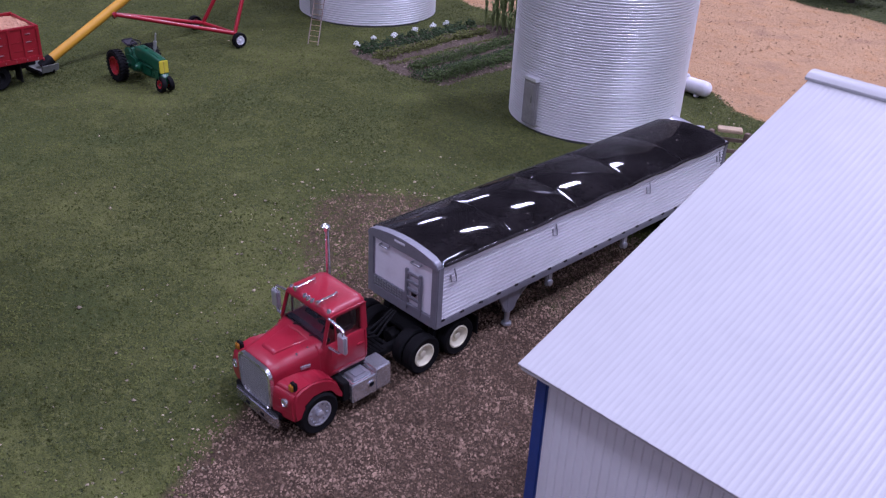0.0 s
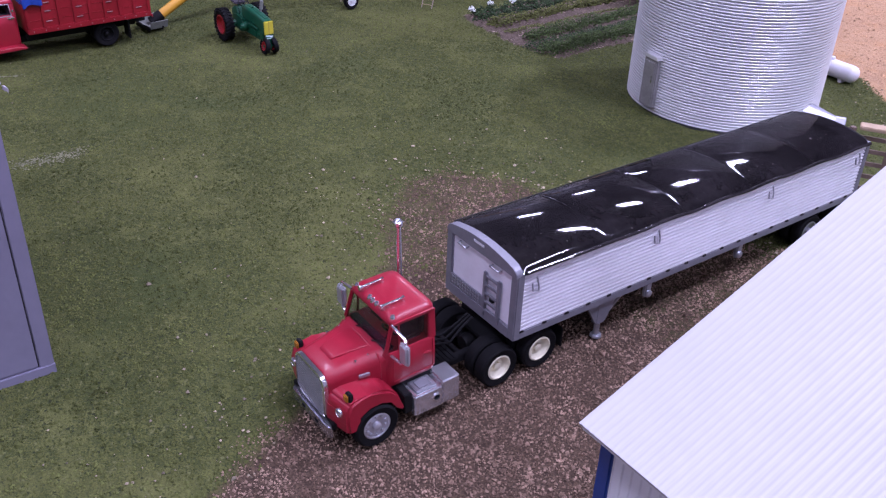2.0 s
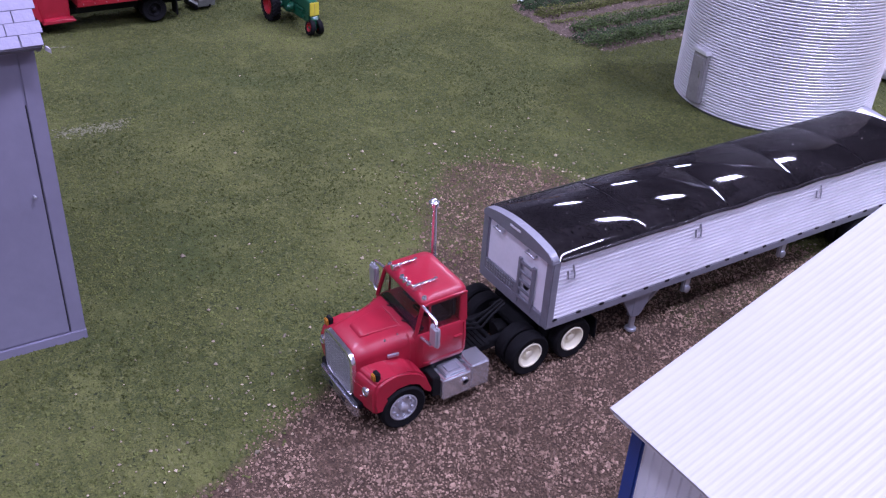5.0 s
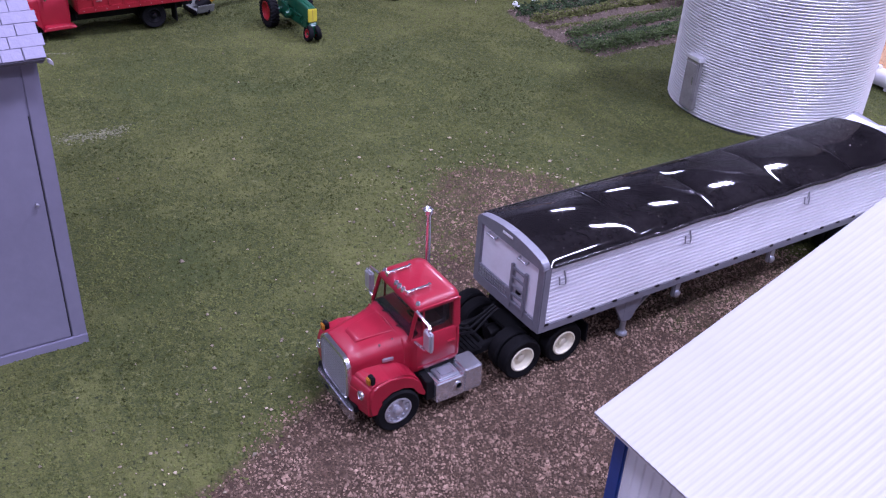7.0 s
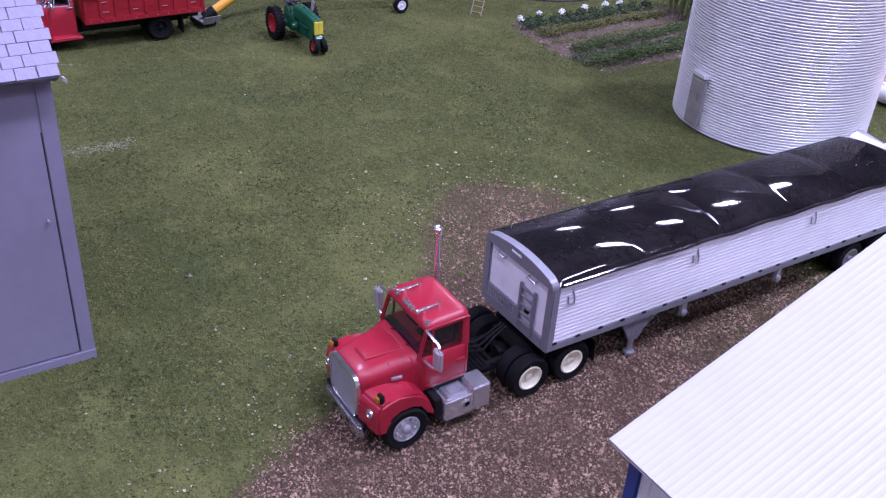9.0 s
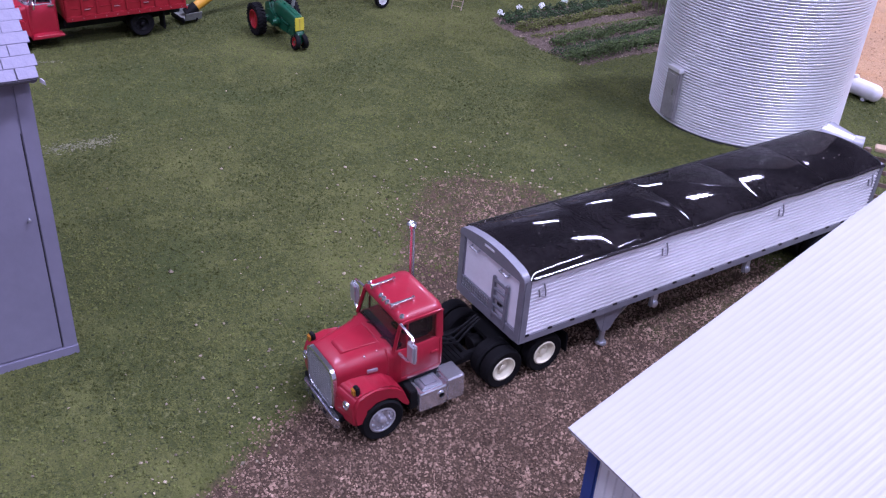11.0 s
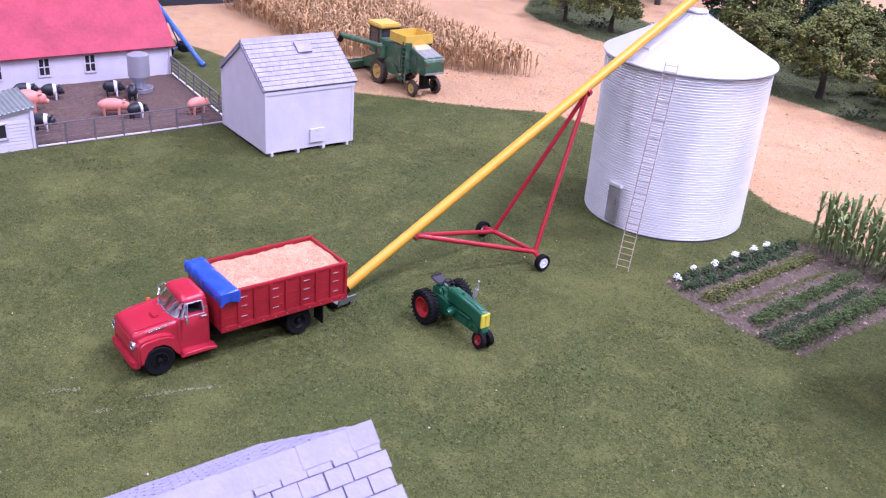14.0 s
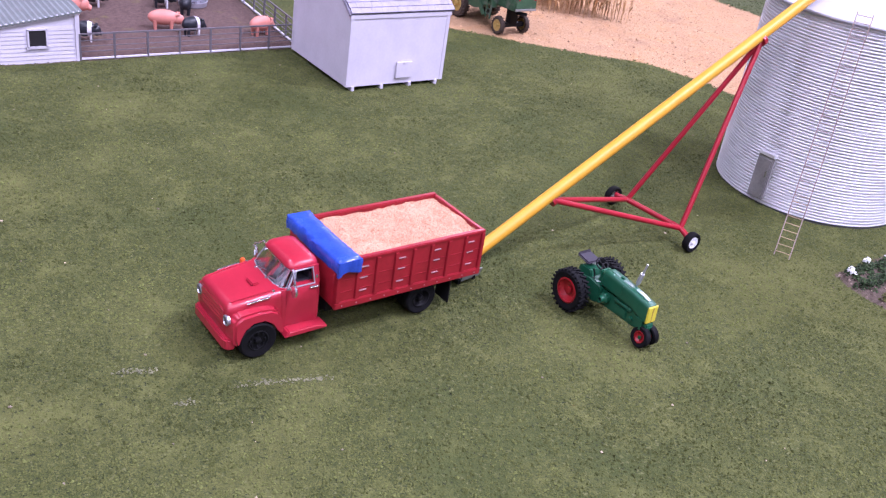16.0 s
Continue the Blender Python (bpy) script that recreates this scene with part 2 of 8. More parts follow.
def ground_material():
    m = bpy.data.materials.new("modelled_ground")
    m.use_nodes = True
    nt = m.node_tree
    bs = nt.nodes["Principled BSDF"]
    tc = nt.nodes.new("ShaderNodeTexCoord")

    def tex(s, detail=4.0, rough=0.6):
        n = nt.nodes.new("ShaderNodeTexNoise")
        n.inputs["Scale"].default_value, n.inputs["Detail"].default_value, n.inputs["Roughness"].default_value = s, detail, rough
        nt.links.new(tc.outputs["Object"], n.inputs["Vector"])
        return n.outputs["Fac"]

    def span(v, a, b):
        r = nt.nodes.new("ShaderNodeMapRange")
        r.inputs["From Min"].default_value, r.inputs["From Max"].default_value = a, b
        nt.links.new(v, r.inputs["Value"])
        return r.outputs[0]

    def blend(f, a, b):
        x = nt.nodes.new("ShaderNodeMix")
        x.data_type = "RGBA"
        nt.links.new(f, x.inputs["Factor"])
        for s, v in (("A", a), ("B", b)):
            if isinstance(v, tuple):
                x.inputs[s].default_value = (*v, 1)
            else:
                nt.links.new(v, x.inputs[s])
        return x.outputs["Result"]

    def zone(name, width=0.5):
        a = nt.nodes.new("ShaderNodeAttribute")
        a.attribute_name = name
        add = nt.nodes.new("ShaderNodeMath")
        add.operation = "MULTIPLY_ADD"
        nt.links.new(edge, add.inputs[0])
        add.inputs[1].default_value = width
        nt.links.new(a.outputs["Fac"], add.inputs[2])
        return span(add.outputs[0], 0.5 + width * 0.5 - 0.12, 0.5 + width * 0.5 + 0.12)
    edge = tex(170, 5, 0.7)
    fine, mid, big, vbig = tex(1300, 3), tex(260, 4), tex(38, 3), tex(7, 3)
    grass = blend(span(mid, 0.35, 0.68), (0.062, 0.073, 0.019), (0.126, 0.134, 0.039))
    grass = blend(span(fine, 0.36, 0.58), (0.034, 0.045, 0.016), grass)
    grass = blend(span(big, 0.52, 0.85), grass, (0.141, 0.150, 0.048))
    grass = blend(span(vbig, 0.52, 0.85), grass, (0.141, 0.145, 0.047))
    grass = blend(span(vbig, 0.30, 0.46), (0.056, 0.072, 0.021), grass)
    grass = blend(span(tex(620, 2, 0.5), 0.60, 0.70), grass, (0.026, 0.034, 0.014))
    grass = blend(span(tex(430, 2, 0.5), 0.62, 0.74), grass, (0.135, 0.142, 0.058))
    soil = blend(span(mid, 0.3, 0.7), (0.070, 0.045, 0.030), (0.165, 0.110, 0.074))
    soil = blend(span(fine, 0.35, 0.65), (0.040, 0.027, 0.019), soil)
    sand = blend(span(mid, 0.3, 0.75), (0.37, 0.225, 0.122), (0.51, 0.325, 0.185))
    sand = blend(span(vbig, 0.3, 0.7), sand, (0.54, 0.345, 0.190))
    sand = blend(span(big, 0.50, 0.72), sand, (0.50, 0.285, 0.135))
    sand = blend(span(tex(16, 4), 0.56, 0.72), sand, (0.37, 0.235, 0.145))
    sand = blend(span(tex(900, 2, 0.5), 0.60, 0.72), sand, (0.20, 0.095, 0.055))
    sand = blend(span(fine, 0.28, 0.5), (0.24, 0.14, 0.08), sand)
    bed = blend(span(mid, 0.3, 0.7), (0.062, 0.046, 0.035), (0.142, 0.108, 0.084))
    wood = blend(span(mid, 0.3, 0.7), (0.042, 0.052, 0.022), (0.105, 0.118, 0.050))
    pen = blend(span(mid, 0.3, 0.7), (0.085, 0.055, 0.048), (0.150, 0.100, 0.085))
    pen = blend(span(big, 0.6, 0.75), pen, (0.16, 0.13, 0.06))
    out = grass
    for name, col in (("gravel", soil), ("sand", sand), ("bed", bed), ("woods", wood), ("pen", pen)):
        out = blend(zone(name), out, col)
    nt.links.new(out, bs.inputs["Base Color"])
    bs.inputs["Roughness"].default_value = 0.95
    bs.inputs["Specular IOR Level"].default_value = 0.2
    b = nt.nodes.new("ShaderNodeBump")
    b.inputs["Strength"].default_value, b.inputs["Distance"].default_value = 0.8, 0.0012
    hh = nt.nodes.new("ShaderNodeMath")
    hh.operation = "ADD"
    nt.links.new(mid, hh.inputs[0])
    nt.links.new(fine, hh.inputs[1])
    nt.links.new(hh.outputs[0], b.inputs["Height"])
    nt.links.new(b.outputs[0], bs.inputs["Normal"])
    return m


M_GROUND = ground_material()
MM = 0.001


# ---- mesh helpers (all in millimetres) ----
def finish(bm, smooth=35):
    bmesh.ops.recalc_face_normals(bm, faces=bm.faces[:])
    for f in bm.faces:
        f.smooth = smooth > 0
    if smooth:
        lim = radians(smooth)
        for e in bm.edges:
            e.smooth = e.is_manifold and e.calc_face_angle(4.0) < lim


def part(name, bm, material, parent=None, label="", smooth=35, at=None):
    """Links a bmesh, given in millimetres, as one mesh object under its thing or part."""
    finish(bm, smooth)
    bm.transform(Matrix.Scale(MM, 4))
    me = bpy.data.meshes.new(name)
    bm.to_mesh(me)
    bm.free()
    me.materials.append(material)
    ob = new(name, me)
    if parent is not None:
        ob.parent = parent
    if at is not None:
        ob.matrix_basis = at
    if label:
        tagged(ob, label)
    return ob


def thing(name, m, label, category, group="", kind=""):
    """An empty at the base of a thing."""
    ob = new(name)
    ob.empty_display_size = 0.01
    ob.matrix_basis = m
    return tagged(ob, label, category, group, kind)


def bare():
    return bmesh.new()


def box(bm, lo, hi, b=0.0, rot=None, seg=2):
    c = [(p + q) / 2 for p, q in zip(lo, hi)]
    s = [abs(q - p) for p, q in zip(lo, hi)]
    m = Matrix.Translation(c) @ (rot.to_4x4() if rot else Matrix.Identity(4)) @ Matrix.Diagonal((*s, 1))
    vs = bmesh.ops.create_cube(bm, size=1.0, matrix=m)["verts"]
    if b:
        es = list({e for v in vs for e in v.link_edges})
        bmesh.ops.bevel(bm, geom=es, offset=b, segments=seg, affect="EDGES", clamp_overlap=True)
    return bm


def rod(bm, a, c, r, r2=None, n=10):
    a, c = Vector(a), Vector(c)
    d = c - a
    m = Matrix.Translation((a + c) / 2) @ d.to_track_quat("Z", "Y").to_matrix().to_4x4()
    bmesh.ops.create_cone(bm, cap_ends=True, segments=n, radius1=r, radius2=r if r2 is None else r2, depth=d.length, matrix=m)
    return bm


def bar(bm, a, c, w, h=None, b=0.0):
    """A square bar from a to c."""
    a, c = Vector(a), Vector(c)
    d = c - a
    q = d.to_track_quat("Z", "Y").to_matrix()
    m = Matrix.Translation((a + c) / 2) @ q.to_4x4() @ Matrix.Diagonal((w, h or w, d.length, 1))
    vs = bmesh.ops.create_cube(bm, size=1.0, matrix=m)["verts"]
    if b:
        bmesh.ops.bevel(bm, geom=list({e for v in vs for e in v.link_edges}), offset=b, segments=2, affect="EDGES", clamp_overlap=True)
    return bm


def pipe(bm, pts, r, n=8):
    """A round tube along a line of points, in one piece."""
    pts = [Vector(p) for p in pts]
    dirs = [(b - a).normalized() for a, b in zip(pts, pts[1:])]
    tans = [dirs[0]] + [(a + b).normalized() for a, b in zip(dirs, dirs[1:])] + [dirs[-1]]
    u = tans[0].orthogonal().normalized()
    secs = []
    for p, t in zip(pts, tans):
        u = (u - t * u.dot(t)).normalized()
        w = t.cross(u)
        secs.append([p + r * (math.cos(2 * math.pi * k / n) * u + math.sin(2 * math.pi * k / n) * w) for k in range(n)])
    return loft(bm, secs)


def prism(bm, pts, lo, hi, axis="x", b=0.0, seg=2):
    """A polygon, in the other two axes, drawn out along axis from lo to hi."""
    def put(u, v, w):
        return {"x": (w, u, v), "y": (u, w, v), "z": (u, v, w)}[axis]
    n = len(pts)
    va = [bm.verts.new(put(u, v, lo)) for u, v in pts]
    vb = [bm.verts.new(put(u, v, hi)) for u, v in pts]
    fs = [bm.faces.new(va), bm.faces.new(vb[::-1])]
    fs += [bm.faces.new((va[i], vb[i], vb[(i + 1) % n], va[(i + 1) % n])) for i in range(n)]
    if b:
        bmesh.ops.bevel(bm, geom=list({e for f in fs for e in f.edges}), offset=b, segments=seg, affect="EDGES", clamp_overlap=True)
    return bm


def lathe(bm, prof, m=None, n=28, close=False):
    """A profile of (radius, height) turned about z."""
    rings = []
    for r, z in prof:
        if r < 1e-6:
            rings.append([bm.verts.new((0, 0, z))])
        else:
            rings.append([bm.verts.new((r * math.cos(2 * math.pi * k / n), r * math.sin(2 * math.pi * k / n), z)) for k in range(n)])
    for p, q in zip(rings, rings[1:]):
        for k in range(n):
            j = (k + 1) % n
            if len(p) == 1 and len(q) == 1:
                continue
            if len(p) == 1:
                bm.faces.new((p[0], q[j], q[k]))
            elif len(q) == 1:
                bm.faces.new((p[k], p[j], q[0]))
            else:
                bm.faces.new((p[k], p[j], q[j], q[k]))
    if m is not None:
        bmesh.ops.transform(bm, matrix=m, verts=[v for ring in rings for v in ring])
    return bm


def loft(bm, sections, cap=True):
    """Rings of the same number of points, skinned one to the next."""
    rings = [[bm.verts.new(p) for p in s] for s in sections]
    n = len(rings[0])
    for p, q in zip(rings, rings[1:]):
        for k in range(n):
            j = (k + 1) % n
            bm.faces.new((p[k], p[j], q[j], q[k]))
    if cap:
        bm.faces.new(rings[0][::-1])
        bm.faces.new(rings[-1])
    return bm


def roundrect(hw, lo, hi, r, n=4):
    """Points (u, v) of a rectangle with rounded corners, from -hw to hw and lo to hi."""
    out = []
    for cx, cy, a0 in ((hw - r, lo + r, -90), (hw - r, hi - r, 0), (-hw + r, hi - r, 90), (-hw + r, lo + r, 180)):
        for k in range(n + 1):
            a = radians(a0 + 90 * k / n)
            out.append((cx + r * math.cos(a), cy + r * math.sin(a)))
    return out


ACROSS = Matrix.Rotation(radians(90), 4, "Y")      # z of a lathe turned to +x
ALONG = Matrix.Rotation(radians(-90), 4, "X")      # z of a lathe turned to +y


def stuff(name, v, f, material, label, category):
    me = bpy.data.meshes.new(name)
    me.from_pydata(np.asarray(v).tolist(), [], np.asarray(f).tolist())
    me.materials.append(material)
    return tagged(new(name, me), label, category, kind="stuff")


RNG = np.random.default_rng(5)
# a crumb: an octahedron, knocked out of shape piece by piece
OCT_V = np.array([(1, 0, 0), (-1, 0, 0), (0, 1, 0), (0, -1, 0), (0, 0, 1), (0, 0, -1)], float)
OCT_F = np.array([(0, 2, 4), (2, 1, 4), (1, 3, 4), (3, 0, 4), (2, 0, 5), (1, 2, 5), (3, 1, 5), (0, 3, 5)])


def crumbs(points, size, squash=0.7, jitter=0.45, lying=False):
    """Many small stones or flock crumbs; points (n, 3), size (n,) in metres. lying: half sunk in the ground, upper faces only."""
    n = len(points)
    v = OCT_V[None] * (1 + RNG.uniform(-jitter, jitter, (n, 6, 1)))
    a = RNG.uniform(0, 2 * np.pi, n)
    c, s = np.cos(a)[:, None], np.sin(a)[:, None]
    t = RNG.uniform(-0.6, 0.6, (n, 1))
    x, y, z = v[..., 0], v[..., 1], v[..., 2]
    x, z = x * np.cos(t) - z * np.sin(t), x * np.sin(t) + z * np.cos(t)
    x, y = x * c - y * s, x * s + y * c
    v = np.stack([x, y, z * squash], -1) * np.asarray(size)[:, None, None] + np.asarray(points)[:, None, :]
    if lying:
        v = v[:, :5]
    f = (OCT_F[:4] if lying else OCT_F)[None] + v.shape[1] * np.arange(n)[:, None, None]
    return v.reshape(-1, 3), f.reshape(-1, 3)


def blades(points, length, width, lean, facing=None):
    """Many bent leaf blades, four triangles each, rising from points."""
    n = len(points)
    a = RNG.uniform(0, 2 * np.pi, n) if facing is None else facing
    d = np.stack([np.cos(a), np.sin(a), np.zeros(n)], -1)
    w = np.stack([-np.sin(a), np.cos(a), np.zeros(n)], -1) * (np.asarray(width) / 2)[:, None]
    L, le = np.asarray(length)[:, None], np.asarray(lean)[:, None]
    up = np.array([0, 0, 1.0])
    p = np.asarray(points)
    m1 = p + L * (0.55 * up + 0.25 * le * d)
    m2 = p + L * ((0.80 - 0.25 * le) * up + 0.60 * le * d)
    tip = p + L * ((0.92 - 0.75 * le) * up + 0.95 * le * d)
    v = np.stack([p - w * 0.6, p + w * 0.6, m1 - w, m1 + w, m2 - w * 0.8, m2 + w * 0.8, tip], 1)
    f = np.array([(0, 1, 3), (0, 3, 2), (2, 3, 5), (2, 5, 4), (4, 5, 6)])[None] + 7 * np.arange(n)[:, None, None]
    return v.reshape(-1, 3), f.reshape(-1, 3)


def joined(*parts):
    v, f, k = [], [], 0
    for a, b in parts:
        v.append(a)
        f.append(b + k)
        k += len(a)
    return np.concatenate(v), np.concatenate(f)


# ---- the ground: one sheet, turf with a gravel lane, a sandy field, a garden bed, a pen and woods ----
LANE = [(-0.19, -0.5), (-0.205, 0.06), (-0.213, 0.12), (-0.224, 0.14), (-0.234, 0.165), (-0.257, 0.197), (-0.277, 0.228), (-0.322, 0.256), (-0.354, 0.277), (-0.382, 0.312), (-0.380, 0.343), (-0.351, 0.368), (-0.322, 0.376), (-0.298, 0.372), (-0.262, 0.395), (-0.235, 0.425), (-0.16, 0.43), (-0.06, 0.45), (0.6, 0.46), (0.6, -0.5)]
FIELD = [(-2.5, 0.30), (-1.62, 0.42), (-1.40, 0.468), (-1.27, 0.50), (-1.135, 0.551), (-1.09, 0.60), (-1.03, 0.66), (-0.98, 0.722), (-0.92, 0.744), (-0.80, 0.752), (-0.70, 0.745), (-0.655, 0.726), (-0.62, 0.732), (-0.52, 0.722), (-0.40, 0.708), (-0.335, 0.690), (-0.302, 0.664), (-0.27, 0.662), (-0.20, 0.71), (-0.05, 0.73), (0.6, 0.75), (0.6, 1.03), (-0.30, 1.035), (-0.38, 1.06), (-0.73, 1.068), (-0.95, 1.068), (-1.24, 1.06), (-1.38, 1.068), (-1.46, 1.10), (-1.75, 1.42), (-2.5, 1.9)]
BED = [(-0.6075, 0.521), (-0.585, 0.513), (-0.5547, 0.510), (-0.5279, 0.511), (-0.5109, 0.5135), (-0.492, 0.519), (-0.484, 0.5206), (-0.4845, 0.60), (-0.482, 0.70), (-0.54, 0.712), (-0.595, 0.69), (-0.611, 0.62)]
WOODS = [(-2.5, 1.9), (-1.75, 1.42), (-1.46, 1.10), (-1.38, 1.068), (-1.24, 1.06), (-0.95, 1.068), (-0.73, 1.068), (-0.38, 1.06), (-0.30, 1.035), (0.6, 1.03), (0.6, 1.25), (-0.6, 1.28), (-0.9, 1.30), (-1.1, 1.29), (-1.3, 1.25), (-1.5, 1.30), (-1.9, 1.45)]
FIELD_FAR = [(0.6, 1.25), (0.6, 2.4), (-2.5, 2.4), (-2.5, 1.9), (-1.9, 1.45), (-1.5, 1.30), (-1.3, 1.25), (-1.1, 1.29), (-0.9, 1.30), (-0.6, 1.28)]
PEN = [(-1.089, -0.05), (-1.089, 0.378), (-1.284, 0.390), (-1.284, -0.05)]


def inside(p, poly):
    """Metres inside a polygon (negative outside), for points (n, 2)."""
    q = np.array(poly)
    a, b = q, np.roll(q, -1, 0)
    best = np.full(len(p), 1e9)
    odd = np.zeros(len(p), bool)
    for (x0, y0), (x1, y1) in zip(a, b):
        d = np.array([x1 - x0, y1 - y0])
        t = np.clip(((p - (x0, y0)) @ d) / (d @ d), 0, 1)
        best = np.minimum(best, np.hypot(p[:, 0] - x0 - t * d[0], p[:, 1] - y0 - t * d[1]))
        cross = (y0 > p[:, 1]) != (y1 > p[:, 1])
        if y1 != y0:
            odd ^= cross & (p[:, 0] < (x1 - x0) * (p[:, 1] - y0) / (y1 - y0) + x0)
    return np.where(odd, best, -best)


LATTICE = RNG.uniform(-1, 1, (256, 256))


def swell(p, cell):
    """Smooth value noise of about -1 to 1, with humps about cell metres apart."""
    u, v = p[:, 0] / cell + 100.3, p[:, 1] / cell + 77.7
    i, j = np.floor(u).astype(int), np.floor(v).astype(int)
    a, b = u - i, v - j
    a, b = a * a * (3 - 2 * a), b * b * (3 - 2 * b)
    g = LATTICE
    i0, i1, j0, j1 = i % 256, (i + 1) % 256, j % 256, (j + 1) % 256
    return (g[i0, j0] * (1 - a) + g[i1, j0] * a) * (1 - b) + (g[i0, j1] * (1 - a) + g[i1, j1] * a) * b


def height(p):
    """The ground's height at points (n, 2)."""
    lane = np.clip(inside(p, LANE) / 0.012 + 0.5, 0, 1)
    dip = lane * (0.0008 + 0.036 * np.clip(0.275 - p[:, 1], 0, 0.14))
    bed = np.clip(inside(p, BED) / 0.006 + 0.5, 0, 1)
    rows = bed * 0.0012 * np.cos(2 * np.pi * (p[:, 0] + 0.601) / 0.0175)
    z = -dip + rows - 0.0004 + 0.0009 * swell(p, 0.05) * (1 - lane) + 0.0005 * swell(p, 0.012) + 0.0003 * swell(p, 0.005)
    return z


def zat(x, y):
    return float(height(np.array([(x, y)]))[0])


def axis_steps(lo, a, b, hi, coarse, fine):
    return np.concatenate([np.arange(lo, a, coarse), np.arange(a, b, fine), np.arange(b, hi + coarse, coarse)])


def build_ground():
    xs, ys = axis_steps(-1.655, -0.80, -0.02, 0.6, 0.012, 0.0032), axis_steps(-0.5, 0.05, 0.78, 2.4, 0.012, 0.0032)
    gx, gy = np.meshgrid(xs, ys, indexing="ij")
    p = np.stack([gx.ravel(), gy.ravel()], -1)
    v = np.column_stack([p, height(p)])
    nx, ny = len(xs), len(ys)
    k = np.arange(nx * ny).reshape(nx, ny)
    f = np.stack([k[:-1, :-1], k[1:, :-1], k[1:, 1:], k[:-1, 1:]], -1).reshape(-1, 4)
    me = bpy.data.meshes.new("ground")
    me.from_pydata(v.tolist(), [], f.tolist())
    me.materials.append(M_GROUND)
    me.polygons.foreach_set("use_smooth", np.ones(len(f), bool))
    for name, poly, soft in (("gravel", LANE, 0.022), ("sand", FIELD, 0.014), ("bed", BED, 0.008), ("woods", WOODS, 0.05), ("pen", PEN, 0.006)):
        a = me.attributes.new(name, "FLOAT", "POINT")
        lobe = np.clip((p[:, 1] - 0.6 * p[:, 0] - 0.40) / 0.05, 0, 1) if name == "gravel" else 0.0
        depth = np.maximum(inside(p, poly), inside(p, FIELD_FAR)) if name == "sand" else inside(p, poly)
        a.data.foreach_set("value", np.clip(depth / soft + 0.5, 0, 1) * (1 - 0.44 * lobe))
    return tagged(new("ground", me), "modelled ground with green turf, brown gravel lane and sandy field", "ground", kind="structure")


build_ground()


def scatter(n, lo, hi, keep):
    p = RNG.uniform(lo, hi, (n, 2))
    return p[keep(p)]


def on_ground(p, lift=0.0):
    return np.column_stack([p, height(p) + lift])


# the hall that encloses the display
def hall():
    for name, lo, hi, m, lab in (
            ("floor", (-6200, -3600, -860), (4300, 8400, -800), M_HALLFLOOR, "dark polished concrete hall floor"),
            ("ceiling", (-6200, -3600, CEILING * 1000), (4300, 8400, CEILING * 1000 + 60), M_CEIL, "pale painted hall ceiling with light fixtures"),
            ("wall_north", (-6200, 8400, -800), (4300, 8500, CEILING * 1000), M_HALLWALL, "plain grey painted hall wall"),
            ("wall_south", (-6200, -3700, -800), (4300, -3600, CEILING * 1000), M_HALLWALL, "plain grey painted hall wall"),
            ("wall_west", (-6300, -3600, -800), (-6200, 8400, CEILING * 1000), M_HALLWALL, "plain grey painted hall wall"),
            ("wall_east", (4300, -3600, -800), (4400, 8400, CEILING * 1000), M_HALLWALL, "plain grey painted hall wall")):
        tagged(part(name, box(bare(), lo, hi), m, smooth=0), lab, name.split("_")[0], kind="structure")
    t = part("display_table", box(bare(), (-1660, -500, -60), (600, 2400, -9), 3), M_DARK, smooth=0)
    tagged(t, "dark display table carrying the model farm", "table")
    for k, (lx, ly) in enumerate(((-1560, -400), (500, -400), (-1560, 2300), (500, 2300))):
        part("leg", box(bare(), (lx - 30, ly - 30, -800), (lx + 30, ly + 30, -58), 3), M_DARK, t)
    first = None
    for fx, fy, _ in FIXTURES:
        at = pose(fx, fy, CEILING)
        if first is None:
            first = thing("ceiling_light", at, "white steel fluorescent ceiling fixture, switched on", "ceiling light", "ceiling lights")
            bm = bare()
            prism(bm, [(-180, -70), (-150, 0), (150, 0), (180, -70), (174, -70), (146, -6), (-146, -6), (-174, -70)], -330, 330, "y")
            part("housing", bm, M_WHITEPL, first, smooth=0)
            for y in (-340, 330):
                part("end_cap", box(bare(), (-180, y, -70), (180, y + 10, 0)), M_WHITEPL, first, smooth=0)
        else:
            copy_thing(first, at)


hall()



